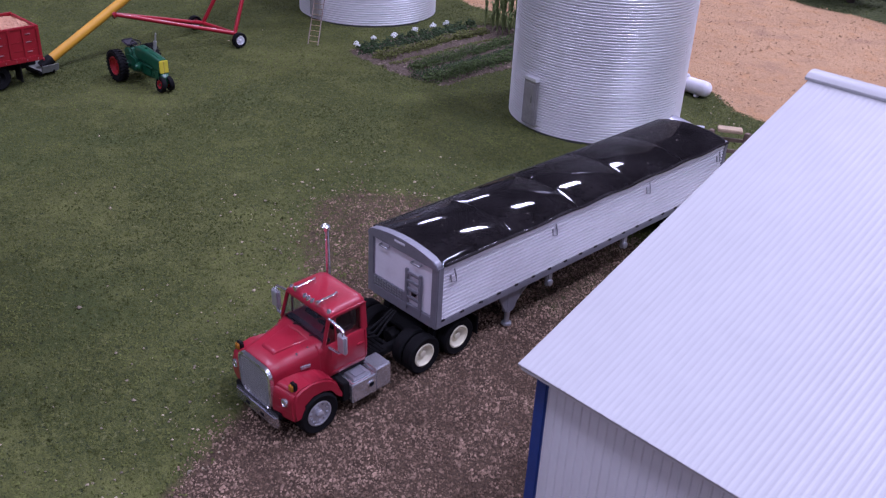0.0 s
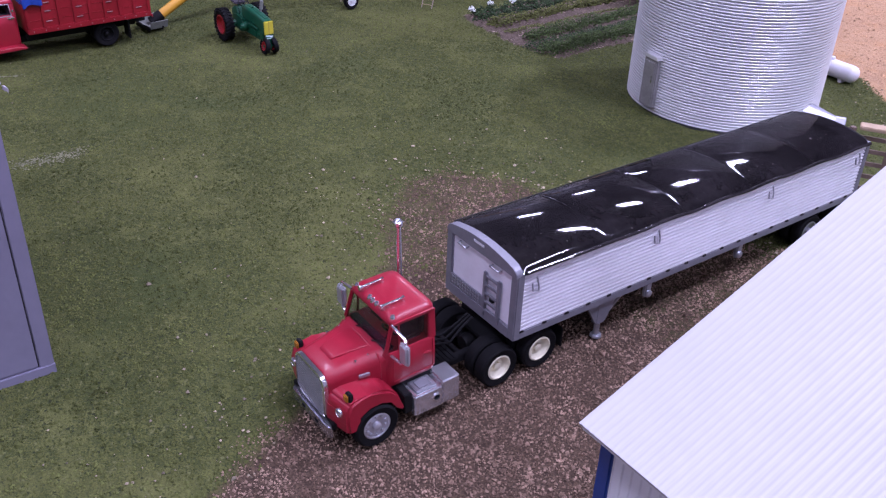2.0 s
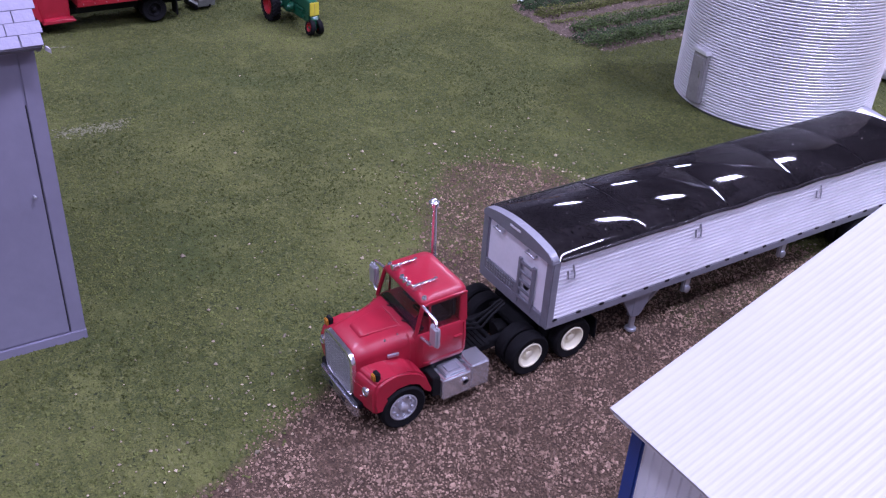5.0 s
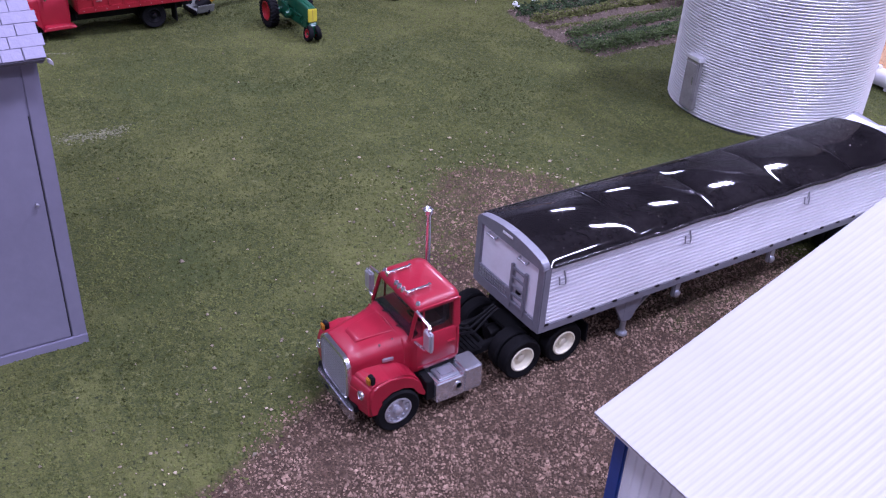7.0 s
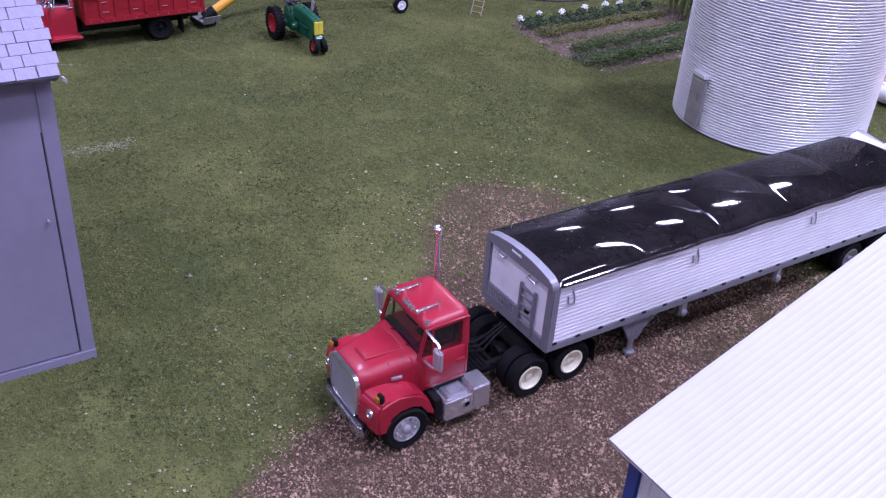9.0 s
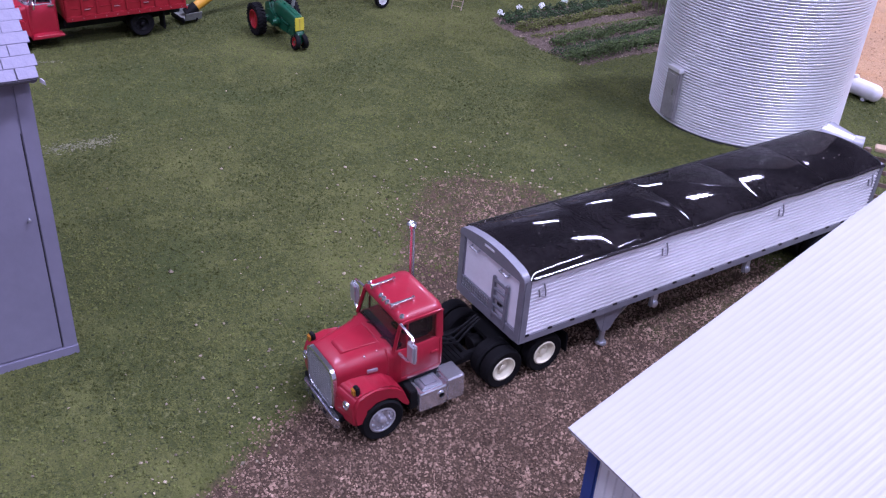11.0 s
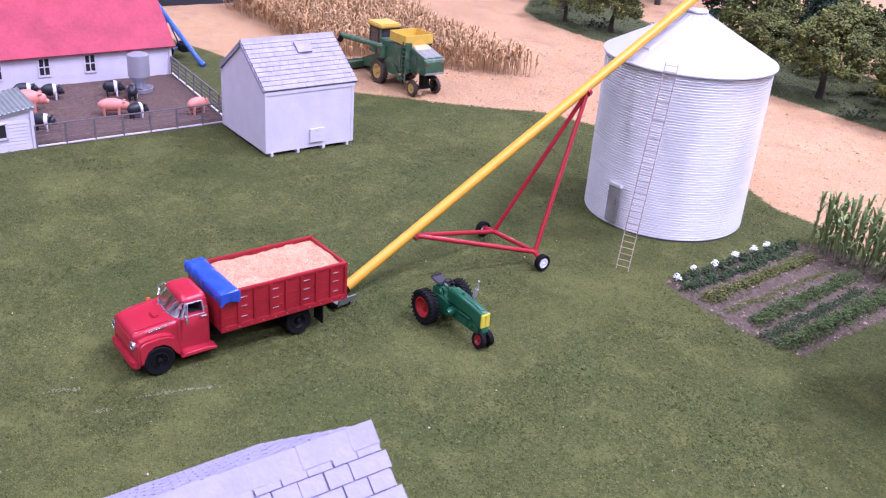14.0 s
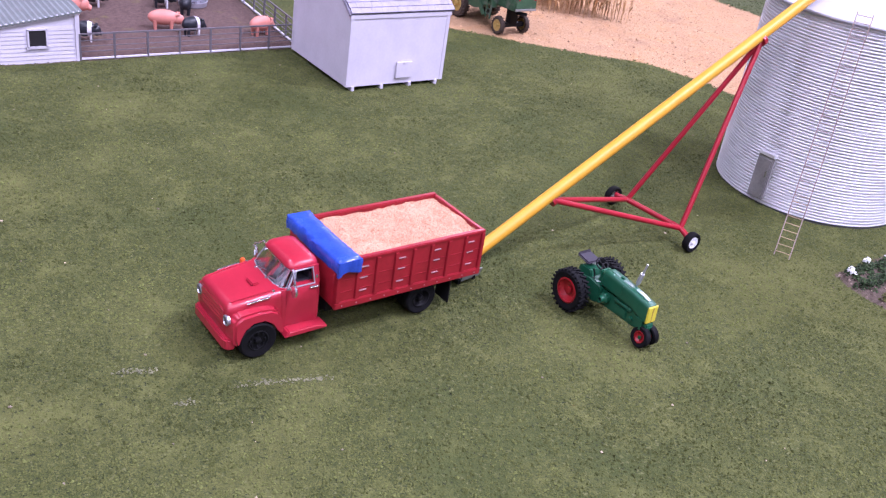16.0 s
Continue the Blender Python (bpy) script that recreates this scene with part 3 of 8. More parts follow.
# ---- grain bins ----
def grain_bin(at, radius, tall, apex, door_angle, label, ribs, wave, seams):
    t = thing("grain_bin", at, label, "grain bin", "grain bins")
    prof = []
    pitch = (tall - 1.5) / ribs
    for k in range(ribs):
        z = 1.0 + pitch * k
        for x in (-1, -0.86, -0.5, 0, 0.5, 0.86, 1):
            prof.append((radius - 0.1 - 0.55 * (1 - math.sqrt(1 - x * x)), z + pitch * (0.5 + 0.30 * x)))
        prof += [(radius - 0.1 - wave, z + pitch * 0.84), (radius - 0.1 - wave, z + pitch * 1.16)]
    part("wall", lathe(bare(), [(radius - 3, prof[0][1])] + prof[:-1] + [(radius - 3, prof[-2][1])], n=96), M_STEEL, t, smooth=62)
    # dark ring in place of the shadow gap at the wall's foot
    bm = bare()
    lathe(bm, [(radius - 0.9, -0.4), (radius - 0.5, 0.0), (radius - 0.5, 1.3), (radius - 1.4, 1.5)], n=96)
    part("base_shade_ring", bm, M_BASESHADE, t, "dark ring standing for the shade under the bin wall")
    # lapped seams between the wall rings
    for z0 in seams:
        part("ring_seam", lathe(bare(), [(radius - 1.8, tall * z0 - 0.5), (radius - 0.3, tall * z0 - 0.4), (radius - 0.3, tall * z0 + 0.4), (radius - 1.8, tall * z0 + 0.5)], n=96), M_STEEL, t)
    # roof: tapering panels with raised seams and a cap
    bm = bare()
    over = radius + 2.6
    lathe(bm, [(over - 0.6, tall - 1.6), (over, tall - 1.3), (over - 0.2, tall - 0.3), (7.5, apex - 3.0), (7.5, apex - 1.8)], n=72)
    roof = part("roof", bm, M_ROOFSTEEL, t, "white sheet roof", smooth=40)
    n = 20
    for k in range(n):
        a = 2 * math.pi * (k + 0.5) / n
        bm = bare()
        ca, sa = math.cos(a), math.sin(a)
        bar(bm, ((over - 1.5) * ca, (over - 1.5) * sa, tall - 0.1), (8 * ca, 8 * sa, apex - 2.9), 0.4, 0.5)
        part("roof_seam", bm, M_ROOFSTEEL, roof)
    bm = bare()
    lathe(bm, [(8.6, apex - 2.6), (8.8, apex - 1.6), (8.2, apex - 0.6), (3, apex), (0, apex)], n=28)
    part("cap", bm, M_ROOFSTEEL, t)
    # door at the wall's foot
    rot = Matrix.Rotation(door_angle, 4, "Z")
    bm = bare()
    box(bm, (radius - 2, -6.4, 5), (radius + 2.6, 6.4, 38), 0.7)
    bm.transform(rot)
    door = part("door", bm, M_DOORSTEEL, t, "dull steel access door in a raised frame")
    bm = bare()
    prism(bm, [(-7.2, 37.6), (7.2, 37.6), (6.4, 40.2), (-6.4, 40.2)], radius - 2, radius + 3.4, "x", 0.3)
    bm.transform(rot)
    part("hood", bm, M_STEEL, door)
    bm = bare()
    box(bm, (radius + 2.2, -5.0, 8), (radius + 3.0, 5.0, 35.5), 0.3)
    bm.transform(rot)
    part("panel", bm, M_DOORSTEEL, door)
    bm = bare()
    bar(bm, (radius + 3.2, 3.6, 22), (radius + 3.2, 3.6, 27), 0.6, 0.6)
    bm.transform(rot)
    part("latch", bm, M_CHROME, door)
    # twin roof strips from eave to cap, beside the hatch
    up = math.atan2(apex - tall, radius)
    for off in (-8.5, -2.5):
        bm = bare()
        box(bm, (10, off - 1.3, 0), (radius - 3, off + 1.3, 1.5), 0.3)
        bm.transform(rot @ Matrix.Rotation(radians(2), 4, "Z") @ Matrix.Translation((0, 0, apex - 1.0)) @ Matrix.Rotation(up, 4, "Y"))
        part("roof_strip", bm, M_ROOFSTEEL, roof)
    # roof hatch
    bm = bare()
    slope = math.atan2(apex - tall, radius)
    rr = radius * 0.70
    box(bm, (-6.5, -5.5, 0), (6.5, 5.5, 2.2), 0.5)
    bm.transform(rot @ Matrix.Rotation(radians(-6), 4, "Z") @ Matrix.Translation((rr, 0, tall + (apex - tall) * (1 - rr / radius) - 0.5)) @ Matrix.Rotation(slope, 4, "Y"))
    part("hatch", bm, M_ROOFSTEEL, roof)
    return t


grain_bin(pose(-0.367, 0.5675, -0.0005), 64.5, 141, 181, radians(-98), "corrugated galvanized steel grain bin beside the lane", 74, 1.9, ())
grain_bin(pose(-0.7065, 0.6265, -0.0005), 69.8, 142, 180, radians(-86), "corrugated galvanized steel grain bin fed by the auger", 64, 1.7, (0.17, 0.335, 0.5, 0.665, 0.83))


def bin_ladder():
    t = thing("ladder", pose(-0.6355, 0.5035, 0), "thin weathered ladder leaning on the grain bin", "ladder")
    side = Vector((4.4, 2.2, 0))
    pts = [Vector((0, 0, 0)), Vector((-37, 61, 148))]
    for s in (-1, 1):
        bm = bare()
        bar(bm, pts[0] + s * side, pts[1] + s * side, 0.62, 0.6)
        part("rail", bm, M_LADDERGREY, t)
    n = 34
    for k in range(n):
        p = pts[0].lerp(pts[1], (k + 0.6) / n)
        bm = bare()
        bar(bm, p - side, p + side, 0.42, 0.42)
        part("rung", bm, M_LADDER if k < 8 else M_LADDERGREY, t, "tan wooden rung" if k < 8 else "")
    return t


bin_ladder()


# ---- machine shed with white sheet roof ----
def machine_shed():
    t = thing("machine_shed", pose(-0.101, 0.1773, 0), "white sheet-metal machine shed with blue corner trim", "shed")
    run, rise, L, wall_z = 146.0, 54.6, 470.0, 92.0
    floor = -9
    y0, y1 = 7.0, 2 * run - 7

    def ribbed(a, b, z0, z1, face, axis, out=-1):
        """A vertical sheet with raised ribs, standing on a line along axis; z1 may vary along it."""
        bm = bare()
        n = int((b - a) / 2.9)
        w = (b - a) / n
        pts = []
        for k in range(n):
            u = a + w * k
            pts += [(u, 0), (u + w * 0.60, 0), (u + w * 0.70, 0.45), (u + w * 0.90, 0.45)]
        pts += [(b, 0)]
        cols = []
        for u, d in pts:
            zt = z1(u) if callable(z1) else z1
            ring = [(face + out * d, z0), (face + out * d, zt), (face - out * 1.0, zt), (face - out * 1.0, z0)]
            cols.append([(u, v, z) if axis == "x" else (v, u, z) for v, z in ring])
        return loft(bm, cols)
    part("front_wall", ribbed(4.0, L - 4, floor, wall_z, y0, "x"), M_WALLSHEET, t, smooth=0)
    part("back_wall", ribbed(4.0, L - 4, floor, wall_z, y1, "x", 1), M_WALLSHEET, t, smooth=0)

    def gable(u):
        return wall_z + (rise - 3) * (1 - abs(u - run) / run)
    for x, o in ((4.0, -1), (L - 4, 1)):
        part("gable_wall", ribbed(y0, y1, floor, gable, x, "y", o), M_WALLSHEET, t, smooth=0)
    for x in (3.0, L - 9):
        for y in (y0 - 1.2, y1 - 4.8):
            part("corner_trim", box(bare(), (x - 0.6, y, floor), (x + 3.6, y + 6, wall_z + 1), 0.4), M_BLUE, t, "blue corner trim")
    # roof sheets, ribs running from eave to ridge
    slope = math.atan2(rise, run)
    for s in (0, 1):
        bm = bare()
        n = 235
        w = L / n
        pts = []
        for k in range(n):
            pts += [(k * w, 0.0), (k * w + w * 0.18, 0.0), (k * w + w * 0.40, 0.09), (k * w + w * 0.50, 0.11), (k * w + w * 0.60, 0.09), (k * w + w * 0.82, 0.0)]
        pts += [(L, 0.0)]
        prof = [(u, d) for u, d in pts] + [(L, -1.0), (0, -1.0)]
        length = math.hypot(run, rise)
        prism(bm, prof, 0, length, "y")
        m = Matrix.Rotation(slope, 4, "X")
        if s:
            m = Matrix.Translation((0, 2 * run, 0)) @ Matrix.Scale(-1, 4, (0, 1, 0)) @ m
        bm.transform(Matrix.Translation((0, 0, wall_z + 1.6)) @ m)
        part("roof_sheet", bm, M_WHITEROOF, t, smooth=0)
    # ridge cap
    zr = wall_z + 1.6 + rise
    bm = bare()
    prism(bm, [(run - 4.6, zr - 1.5), (run - 4.7, zr - 0.5), (run - 3.6, zr + 0.5), (run - 1.8, zr + 1.15), (run, zr + 1.35), (run + 1.8, zr + 1.15), (run + 3.6, zr + 0.5), (run + 4.7, zr - 0.5), (run + 4.6, zr - 1.5), (run, zr + 0.2)], -1.2, L + 1, "x")
    part("ridge_cap", bm, M_WHITEROOF, t)
    bm = bare()
    box(bm, (0.5, 1.0, wall_z - 0.5), (L - 0.5, y0 + 1, wall_z + 1.4))
    part("soffit", bm, M_WALLSHEET, t, smooth=0)
    return t


machine_shed()


# ---- grey garage with shingled roof ----
def grey_shed():
    t = thing("shed", pose(-0.311, 0.1015, 0), "grey-painted wooden shed with lilac-grey shingle roof", "shed")
    W, L, wall_z, rise = 116.0, 205.0, 128.5, 44.5
    # local: front wall in plane x = 0, running towards -y
    box_pts = [(-W, -2), (0, -2), (0, wall_z), (-W / 2, wall_z + rise - 3), (-W, wall_z)]
    bm = bare()
    prism(bm, box_pts, -L, -0.5, "y")
    part("shell", bm, M_GREYWOOD, t, smooth=0)
    # corner boards, base board and battens
    for y in (-5.5, -L):
        part("corner_board", box(bare(), (-4.5, y, -2), (0.5, y + 5.4, wall_z - 1), 0.2), M_GREYWOOD, t)
    part("base_board", box(bare(), (-1, -L + 2, -2), (0.9, 0.1, 3.6), 0.25), M_GREYWOOD, t)
    part("frieze_board", box(bare(), (-1, -L + 6, 121.5), (0.6, -5.6, 126), 0.2), M_GREYWOOD, t)
    # door leaf with a knob, the groove at its edge shown by a dark strip
    door = part("door", box(bare(), (-0.5, -54, 4.4), (0.6, -6.2, 119), 0.15), M_GREYWOOD, t, "flush grey door")
    bm = bare()
    lathe(bm, [(0, 2.4), (0.5, 2.2), (0.7, 1.6), (0.35, 1.1), (0.35, 0)], Matrix.Translation((0.5, -9.0, 66)) @ ACROSS, n=12)
    part("knob", bm, M_SILVER, door, "small grey knob")
    # the shade in the door gap, put on as a near-black strip
    part("gap_shade_strip", box(bare(), (-0.4, -6.15, 4), (0.25, -5.75, 100)), M_DARK, t)
    # notice sheet low on the wall
    part("notice", box(bare(), (0.9, -62, 8), (1.4, -55.6, 20)), M_WHITEPL, t)
    # roof: sheathing and courses of single shingles
    slope = math.atan2(rise, W / 2)
    length = math.hypot(rise, W / 2) + 10.0
    deck = None
    for s in (0, 1):
        m = Matrix.Translation((-W / 2, 0, wall_z + rise)) @ (Matrix.Identity(4) if s == 0 else Matrix.Scale(-1, 4, (1, 0, 0))) @ Matrix.Rotation(slope, 4, "Y")
        bm = bare()
        box(bm, (0, -L - 3, -2.2), (length, 1.6, 0), 0.3)
        bm.transform(m)
        d = part("roof_deck", bm, M_DECK, t)
        if s == 0:
            deck, mdeck = d, m
    # rake board
    bm = bare()
    box(bm, (-1, 0.0, -5.2), (length - 1.5, 1.5, -1.9), 0.2)
    bm.transform(mdeck)
    part("rake_board", bm, M_GREYWOOD, t)
    part("splinter", prism(bare(), [(6.5, 2.4), (7.2, 3.2), (10.5, 3.6)], 120.5, 122.0, "z"), M_WHITEWOOD, t, "pale torn sliver at the eave corner", smooth=0)
    rng = random.Random(3)
    course, wide, gap = 4.75, 6.9, 0.4

    def shingle(bm, m=Matrix.Identity(4)):
        c = bmesh.ops.create_cube(bm, size=1.0, matrix=m @ Matrix.Translation(((course - 0.30) / 2, (wide - gap) / 2, 0.33)) @ Matrix.Diagonal((course - 0.30, wide - gap, 0.66, 1)))
        return bm
    bm = shingle(bare())
    bm.transform(Matrix.Scale(MM, 4))
    me = bpy.data.meshes.new("shingle")
    bm.to_mesh(me)
    bm.free()
    me.materials.append(M_SHINGLE)
    rows = int(length / course)
    rest = bare()
    for s in (0, 1):
        for r in range(rows):
            x = length - (r + 1) * course
            off = (r % 2) * wide / 2 + rng.uniform(-0.12, 0.12)
            for k in range(int(L / wide) + 2):
                y = 2.6 + off - wide * (k + 1)
                if y + wide - gap > 3.4:
                    y = 3.2 - wide + gap
                spot = pose(x, y + rng.uniform(-0.15, 0.15), 0.02 + rng.uniform(0, 0.12), 0, 2.2 + rng.uniform(-0.8, 0.8), rng.uniform(-0.7, 0.7))
                if s == 0 and y > -wide * 16:
                    ob = new("shingle", me)
                    ob.parent = deck
                    ob.matrix_basis = mdeck_mm(mdeck @ spot)
                else:
                    flip = Matrix.Translation((-W, 0, 0)) @ Matrix.Scale(-1, 4, (1, 0, 0)) if s else Matrix.Identity(4)
                    shingle(rest, flip @ mdeck @ spot)
    tagged(part("shingle_field", rest, M_SHINGLE, deck, smooth=0), kind="stuff")
    # ridge shingles, each folded over the ridge
    for k in range(30):
        y = 2.4 - 6.9 * k
        bm = bare()
        prism(bm, [(-4.6, -3.4), (-4.4, -2.4), (0, 1.7), (4.4, -2.4), (4.6, -3.4), (0, 0.6)], y - 7.6, y, "y")
        bm.transform(Matrix.Translation((-W / 2, 0, wall_z + rise - 0.2 + rng.uniform(0, 0.25))))
        part("ridge_shingle", bm, M_SHINGLE, t, smooth=0)
    return t


def mdeck_mm(m):
    """A placing in millimetres as one in metres."""
    m = m.copy()
    m.translation = m.translation * MM
    return m


grey_shed()


# ---- small white feed house on skids ----
def feed_house():
    t = thing("feed_house", pose(-0.976, 0.3665, 0), "small white clapboard feed house on skids with wood-shake roof", "shed")
    W, L, z0, wall_z, rise = 100.0, 95.5, 3.2, 65.3, 34.7
    bm = bare()
    prism(bm, [(-W, z0), (0, z0), (0, wall_z), (-W / 2, wall_z + rise - 2), (-W, wall_z)], 0, L, "y")
    part("shell", bm, M_WHITEWOOD, t, smooth=0)
    # lap boards on the two faces seen, and on their backs
    n = 16
    for k in range(n):
        za, zb = z0 + (wall_z - z0) * k / n, z0 + (wall_z - z0) * (k + 1) / n
        for side in (0, 1):
            bm = bare()
            prism(bm, [(0.0, za), (0.11, za), (0.04, zb), (0.0, zb)], -0.2, L + 0.2, "y")
            if side:
                bm.transform(Matrix.Translation((-W, 0, 0)) @ Matrix.Scale(-1, 4, (1, 0, 0)))
            part("clapboard", bm, M_WHITEWOOD, t, smooth=0)
    n2 = 27
    for k in range(n2):
        za, zb = z0 + (wall_z + rise - 4 - z0) * k / n2, z0 + (wall_z + rise - 4 - z0) * (k + 1) / n2
        cut = 0 if zb < wall_z else (zb - wall_z) / (rise - 2) * W / 2
        for side in (0, 1):
            bm = bare()
            prism(bm, [(0.0, za), (-0.11, za), (-0.04, zb), (0.0, zb)], -W + cut + 0.2, -cut - 0.2, "x")
            if side:
                bm.transform(Matrix.Translation((0, L, 0)) @ Matrix.Scale(-1, 4, (0, 1, 0)))
            part("clapboard", bm, M_WHITEWOOD, t, smooth=0)
    for x, y in ((-2.3, -0.5), (-2.3, L - 2.8), (-W - 0.5, -0.5), (-W - 0.5, L - 2.8)):
        part("corner_board", box(bare(), (x, y, z0), (x + 2.8, y + 3.3, wall_z), 0.2), M_WHITEWOOD, t)
    for y in (6, 34, 62, 89):
        part("skid", box(bare(), (-W - 1.4, y - 1.3, -0.5), (1.4, y + 1.3, 3.4), 0.3), M_WHITEWOOD, t)
    hatch = part("small_door", box(bare(), (0.3, 46.5, 8.0), (1.9, 62, 22), 0.3), M_WHITEWOOD, t, "white loading hatch near the floor")
    part("latch", box(bare(), (1.8, 53, 20.6), (2.6, 56, 22.4), 0.2), M_WHITEWOOD, hatch)
    slope = math.atan2(rise, W / 2)
    length = math.hypot(rise, W / 2) + 1.6
    decks = []
    for s in (0, 1):
        m = Matrix.Translation((-W / 2, 0, wall_z + rise)) @ (Matrix.Identity(4) if s == 0 else Matrix.Scale(-1, 4, (1, 0, 0))) @ Matrix.Rotation(slope, 4, "Y")
        bm = bare()
        box(bm, (0, -0.8, -2.2), (length, L + 3.0, -0.4), 0.2)
        bm.transform(m)
        decks.append((part("roof_deck", bm, M_DECK, t), m))
    rng = random.Random(8)
    for dk, m in decks:
        courses = 11
        ch = length / courses
        for r in range(courses):
            y = -1.2
            while y < L + 3.0:
                w = rng.choice((7.0, 9.5, 12.0, 15.0))
                w = min(w, L + 3.4 - y)
                bm = bare()
                box(bm, (length - (r + 1) * ch + 0.6, y + 0.1, 0), (length - r * ch - 0.2 + rng.uniform(-0.1, 0.15), y + w - 0.1, 1.0))
                bm.transform(m @ Matrix.Translation((length - r * ch, 0, 0.15)) @ Matrix.Rotation(radians(2.5 + rng.uniform(-0.5, 0.5)), 4, "Y") @ Matrix.Translation((r * ch - length, 0, 0.05)))
                part("shake", bm, M_SHAKE, dk, smooth=0)
                y += w
    # rake boards, ridge, roof hatch
    for y in (-1.9, L + 1.4):
        for _, m in decks:
            bm = bare()
            box(bm, (0, y, -3.4), (length - 0.4, y + 2, -0.6), 0.2)
            bm.transform(m)
            part("rake_board", bm, M_SHAKE, t)
    for x in (-0.7, -W - 0.8):
        part("eave_board", box(bare(), (x, -1, wall_z - 5.4), (x + 1.5, L + 1.4, wall_z - 1.8), 0.2), M_WHITEWOOD, t)
    part("ridge_board", prism(bare(), [(-W / 2 - 3.5, wall_z + rise - 0.9), (-W / 2, wall_z + rise + 2.4), (-W / 2 + 3.5, wall_z + rise - 0.9), (-W / 2, wall_z + rise + 0.9)], -1.4, L + 3.6, "y"), M_SHAKE, t)
    bm = bare()
    box(bm, (8, 50.5, 0.6), (22, 66, 3.4), 0.3)
    bm.transform(decks[0][1])
    part("roof_hatch", bm, M_SHAKE, decks[0][0], "square wooden roof hatch")
    return t


feed_house()


# ---- hog barn, sty, pen fence ----
def windowed(parent, y, z, w, h, x=0.0, cols=2, rows=2):
    """A sash window in a wall that faces +x."""
    win = part("window", box(bare(), (x - 0.5, y - w / 2, z), (x + 0.7, y + w / 2, z + h)), M_DARK, parent, "dark window with white sash bars", smooth=0)
    bm = bare()
    for k in range(cols + 1):
        u = y - w / 2 + w * k / cols
        t = 0.7 if k in (0, cols) else 0.55
        box(bm, (x, u - t, z - 0.8), (x + 1.25, u + t, z + h + 0.8))
    for k in range(rows + 1):
        u = z + h * k / rows
        t = 0.7 if k in (0, rows) else 0.55
        box(bm, (x, y - w / 2 - 0.7, u - t), (x + 1.2, y + w / 2 + 0.7, u + t))
    part("window_frame", bm, M_WHITEWOOD, win, smooth=0)
    part("sill", box(bare(), (x, y - w / 2 - 0.8, z - 1.5), (x + 1.4, y + w / 2 + 0.8, z - 0.7), 0.15), M_WHITEWOOD, win)


def hog_barn():
    t = thing("barn", pose(-1.284, 0.3905, 0), "long white clapboard hog barn with red roof", "barn")
    W, L, wall_z, rise = 130.0, 560.0, 38.5, 56.0
    bm = bare()
    prism(bm, [(-W, -1), (0, -1), (0, wall_z), (-W / 2, wall_z + rise - 3), (-W, wall_z)], -L, 0, "y")
    part("shell", bm, M_WHITEWOOD, t, smooth=0)
    n = 11
    for k in range(n):
        za, zb = -0.5 + wall_z * k / n, -0.5 + wall_z * (k + 1) / n
        part("clapboard", prism(bare(), [(0.0, za), (0.22, za), (0.10, zb), (0.0, zb)], -L, 0.3, "y"), M_WHITEWOOD, t, smooth=0)
    n = 24
    for k in range(n):
        za, zb = -0.5 + (wall_z + rise - 6) * k / n, -0.5 + (wall_z + rise - 6) * (k + 1) / n
        cut = 0 if zb < wall_z else (zb - wall_z) / (rise - 3) * W / 2
        part("clapboard", prism(bare(), [(0.0, za), (0.8, za), (0.2, zb), (0.0, zb)], -W + cut + 0.2, -cut - 0.2, "x"), M_WHITEWOOD, t, smooth=0)
    part("corner_board", box(bare(), (-1.5, -2.2, -1), (1.5, 1.2, wall_z), 0.2), M_WHITEWOOD, t)
    for k in range(9):
        windowed(t, -44.5 - 50.2 * k, 12.2, 11.8, 19.6)
    slope = math.atan2(rise, W / 2)
    length = math.hypot(rise, W / 2) + 7
    for s in (0, 1):
        m = Matrix.Translation((-W / 2, 0, wall_z + rise)) @ (Matrix.Identity(4) if s == 0 else Matrix.Scale(-1, 4, (1, 0, 0))) @ Matrix.Rotation(slope, 4, "Y")
        bm = bare()
        box(bm, (0, -L - 5, -1.0), (length, 5, 1.0), 0.3)
        bm.transform(m)
        d = part("roof_slope", bm, M_BARNRED, t, "red roof sheet")
        bm = bare()
        box(bm, (0, 3.4, -4.2), (length - 1, 4.8, -0.9), 0.2)
        bm.transform(m)
        part("rake_board", bm, M_WHITEWOOD, t)
        for k in range(9):
            bm = bare()
            box(bm, (length * k / 9 + 2, -L - 5, 1.0), (length * k / 9 + 2.6, 5, 1.04))
            bm.transform(m)
            part("roof_lap", bm, M_BARNRED, d)
    return t


hog_barn()


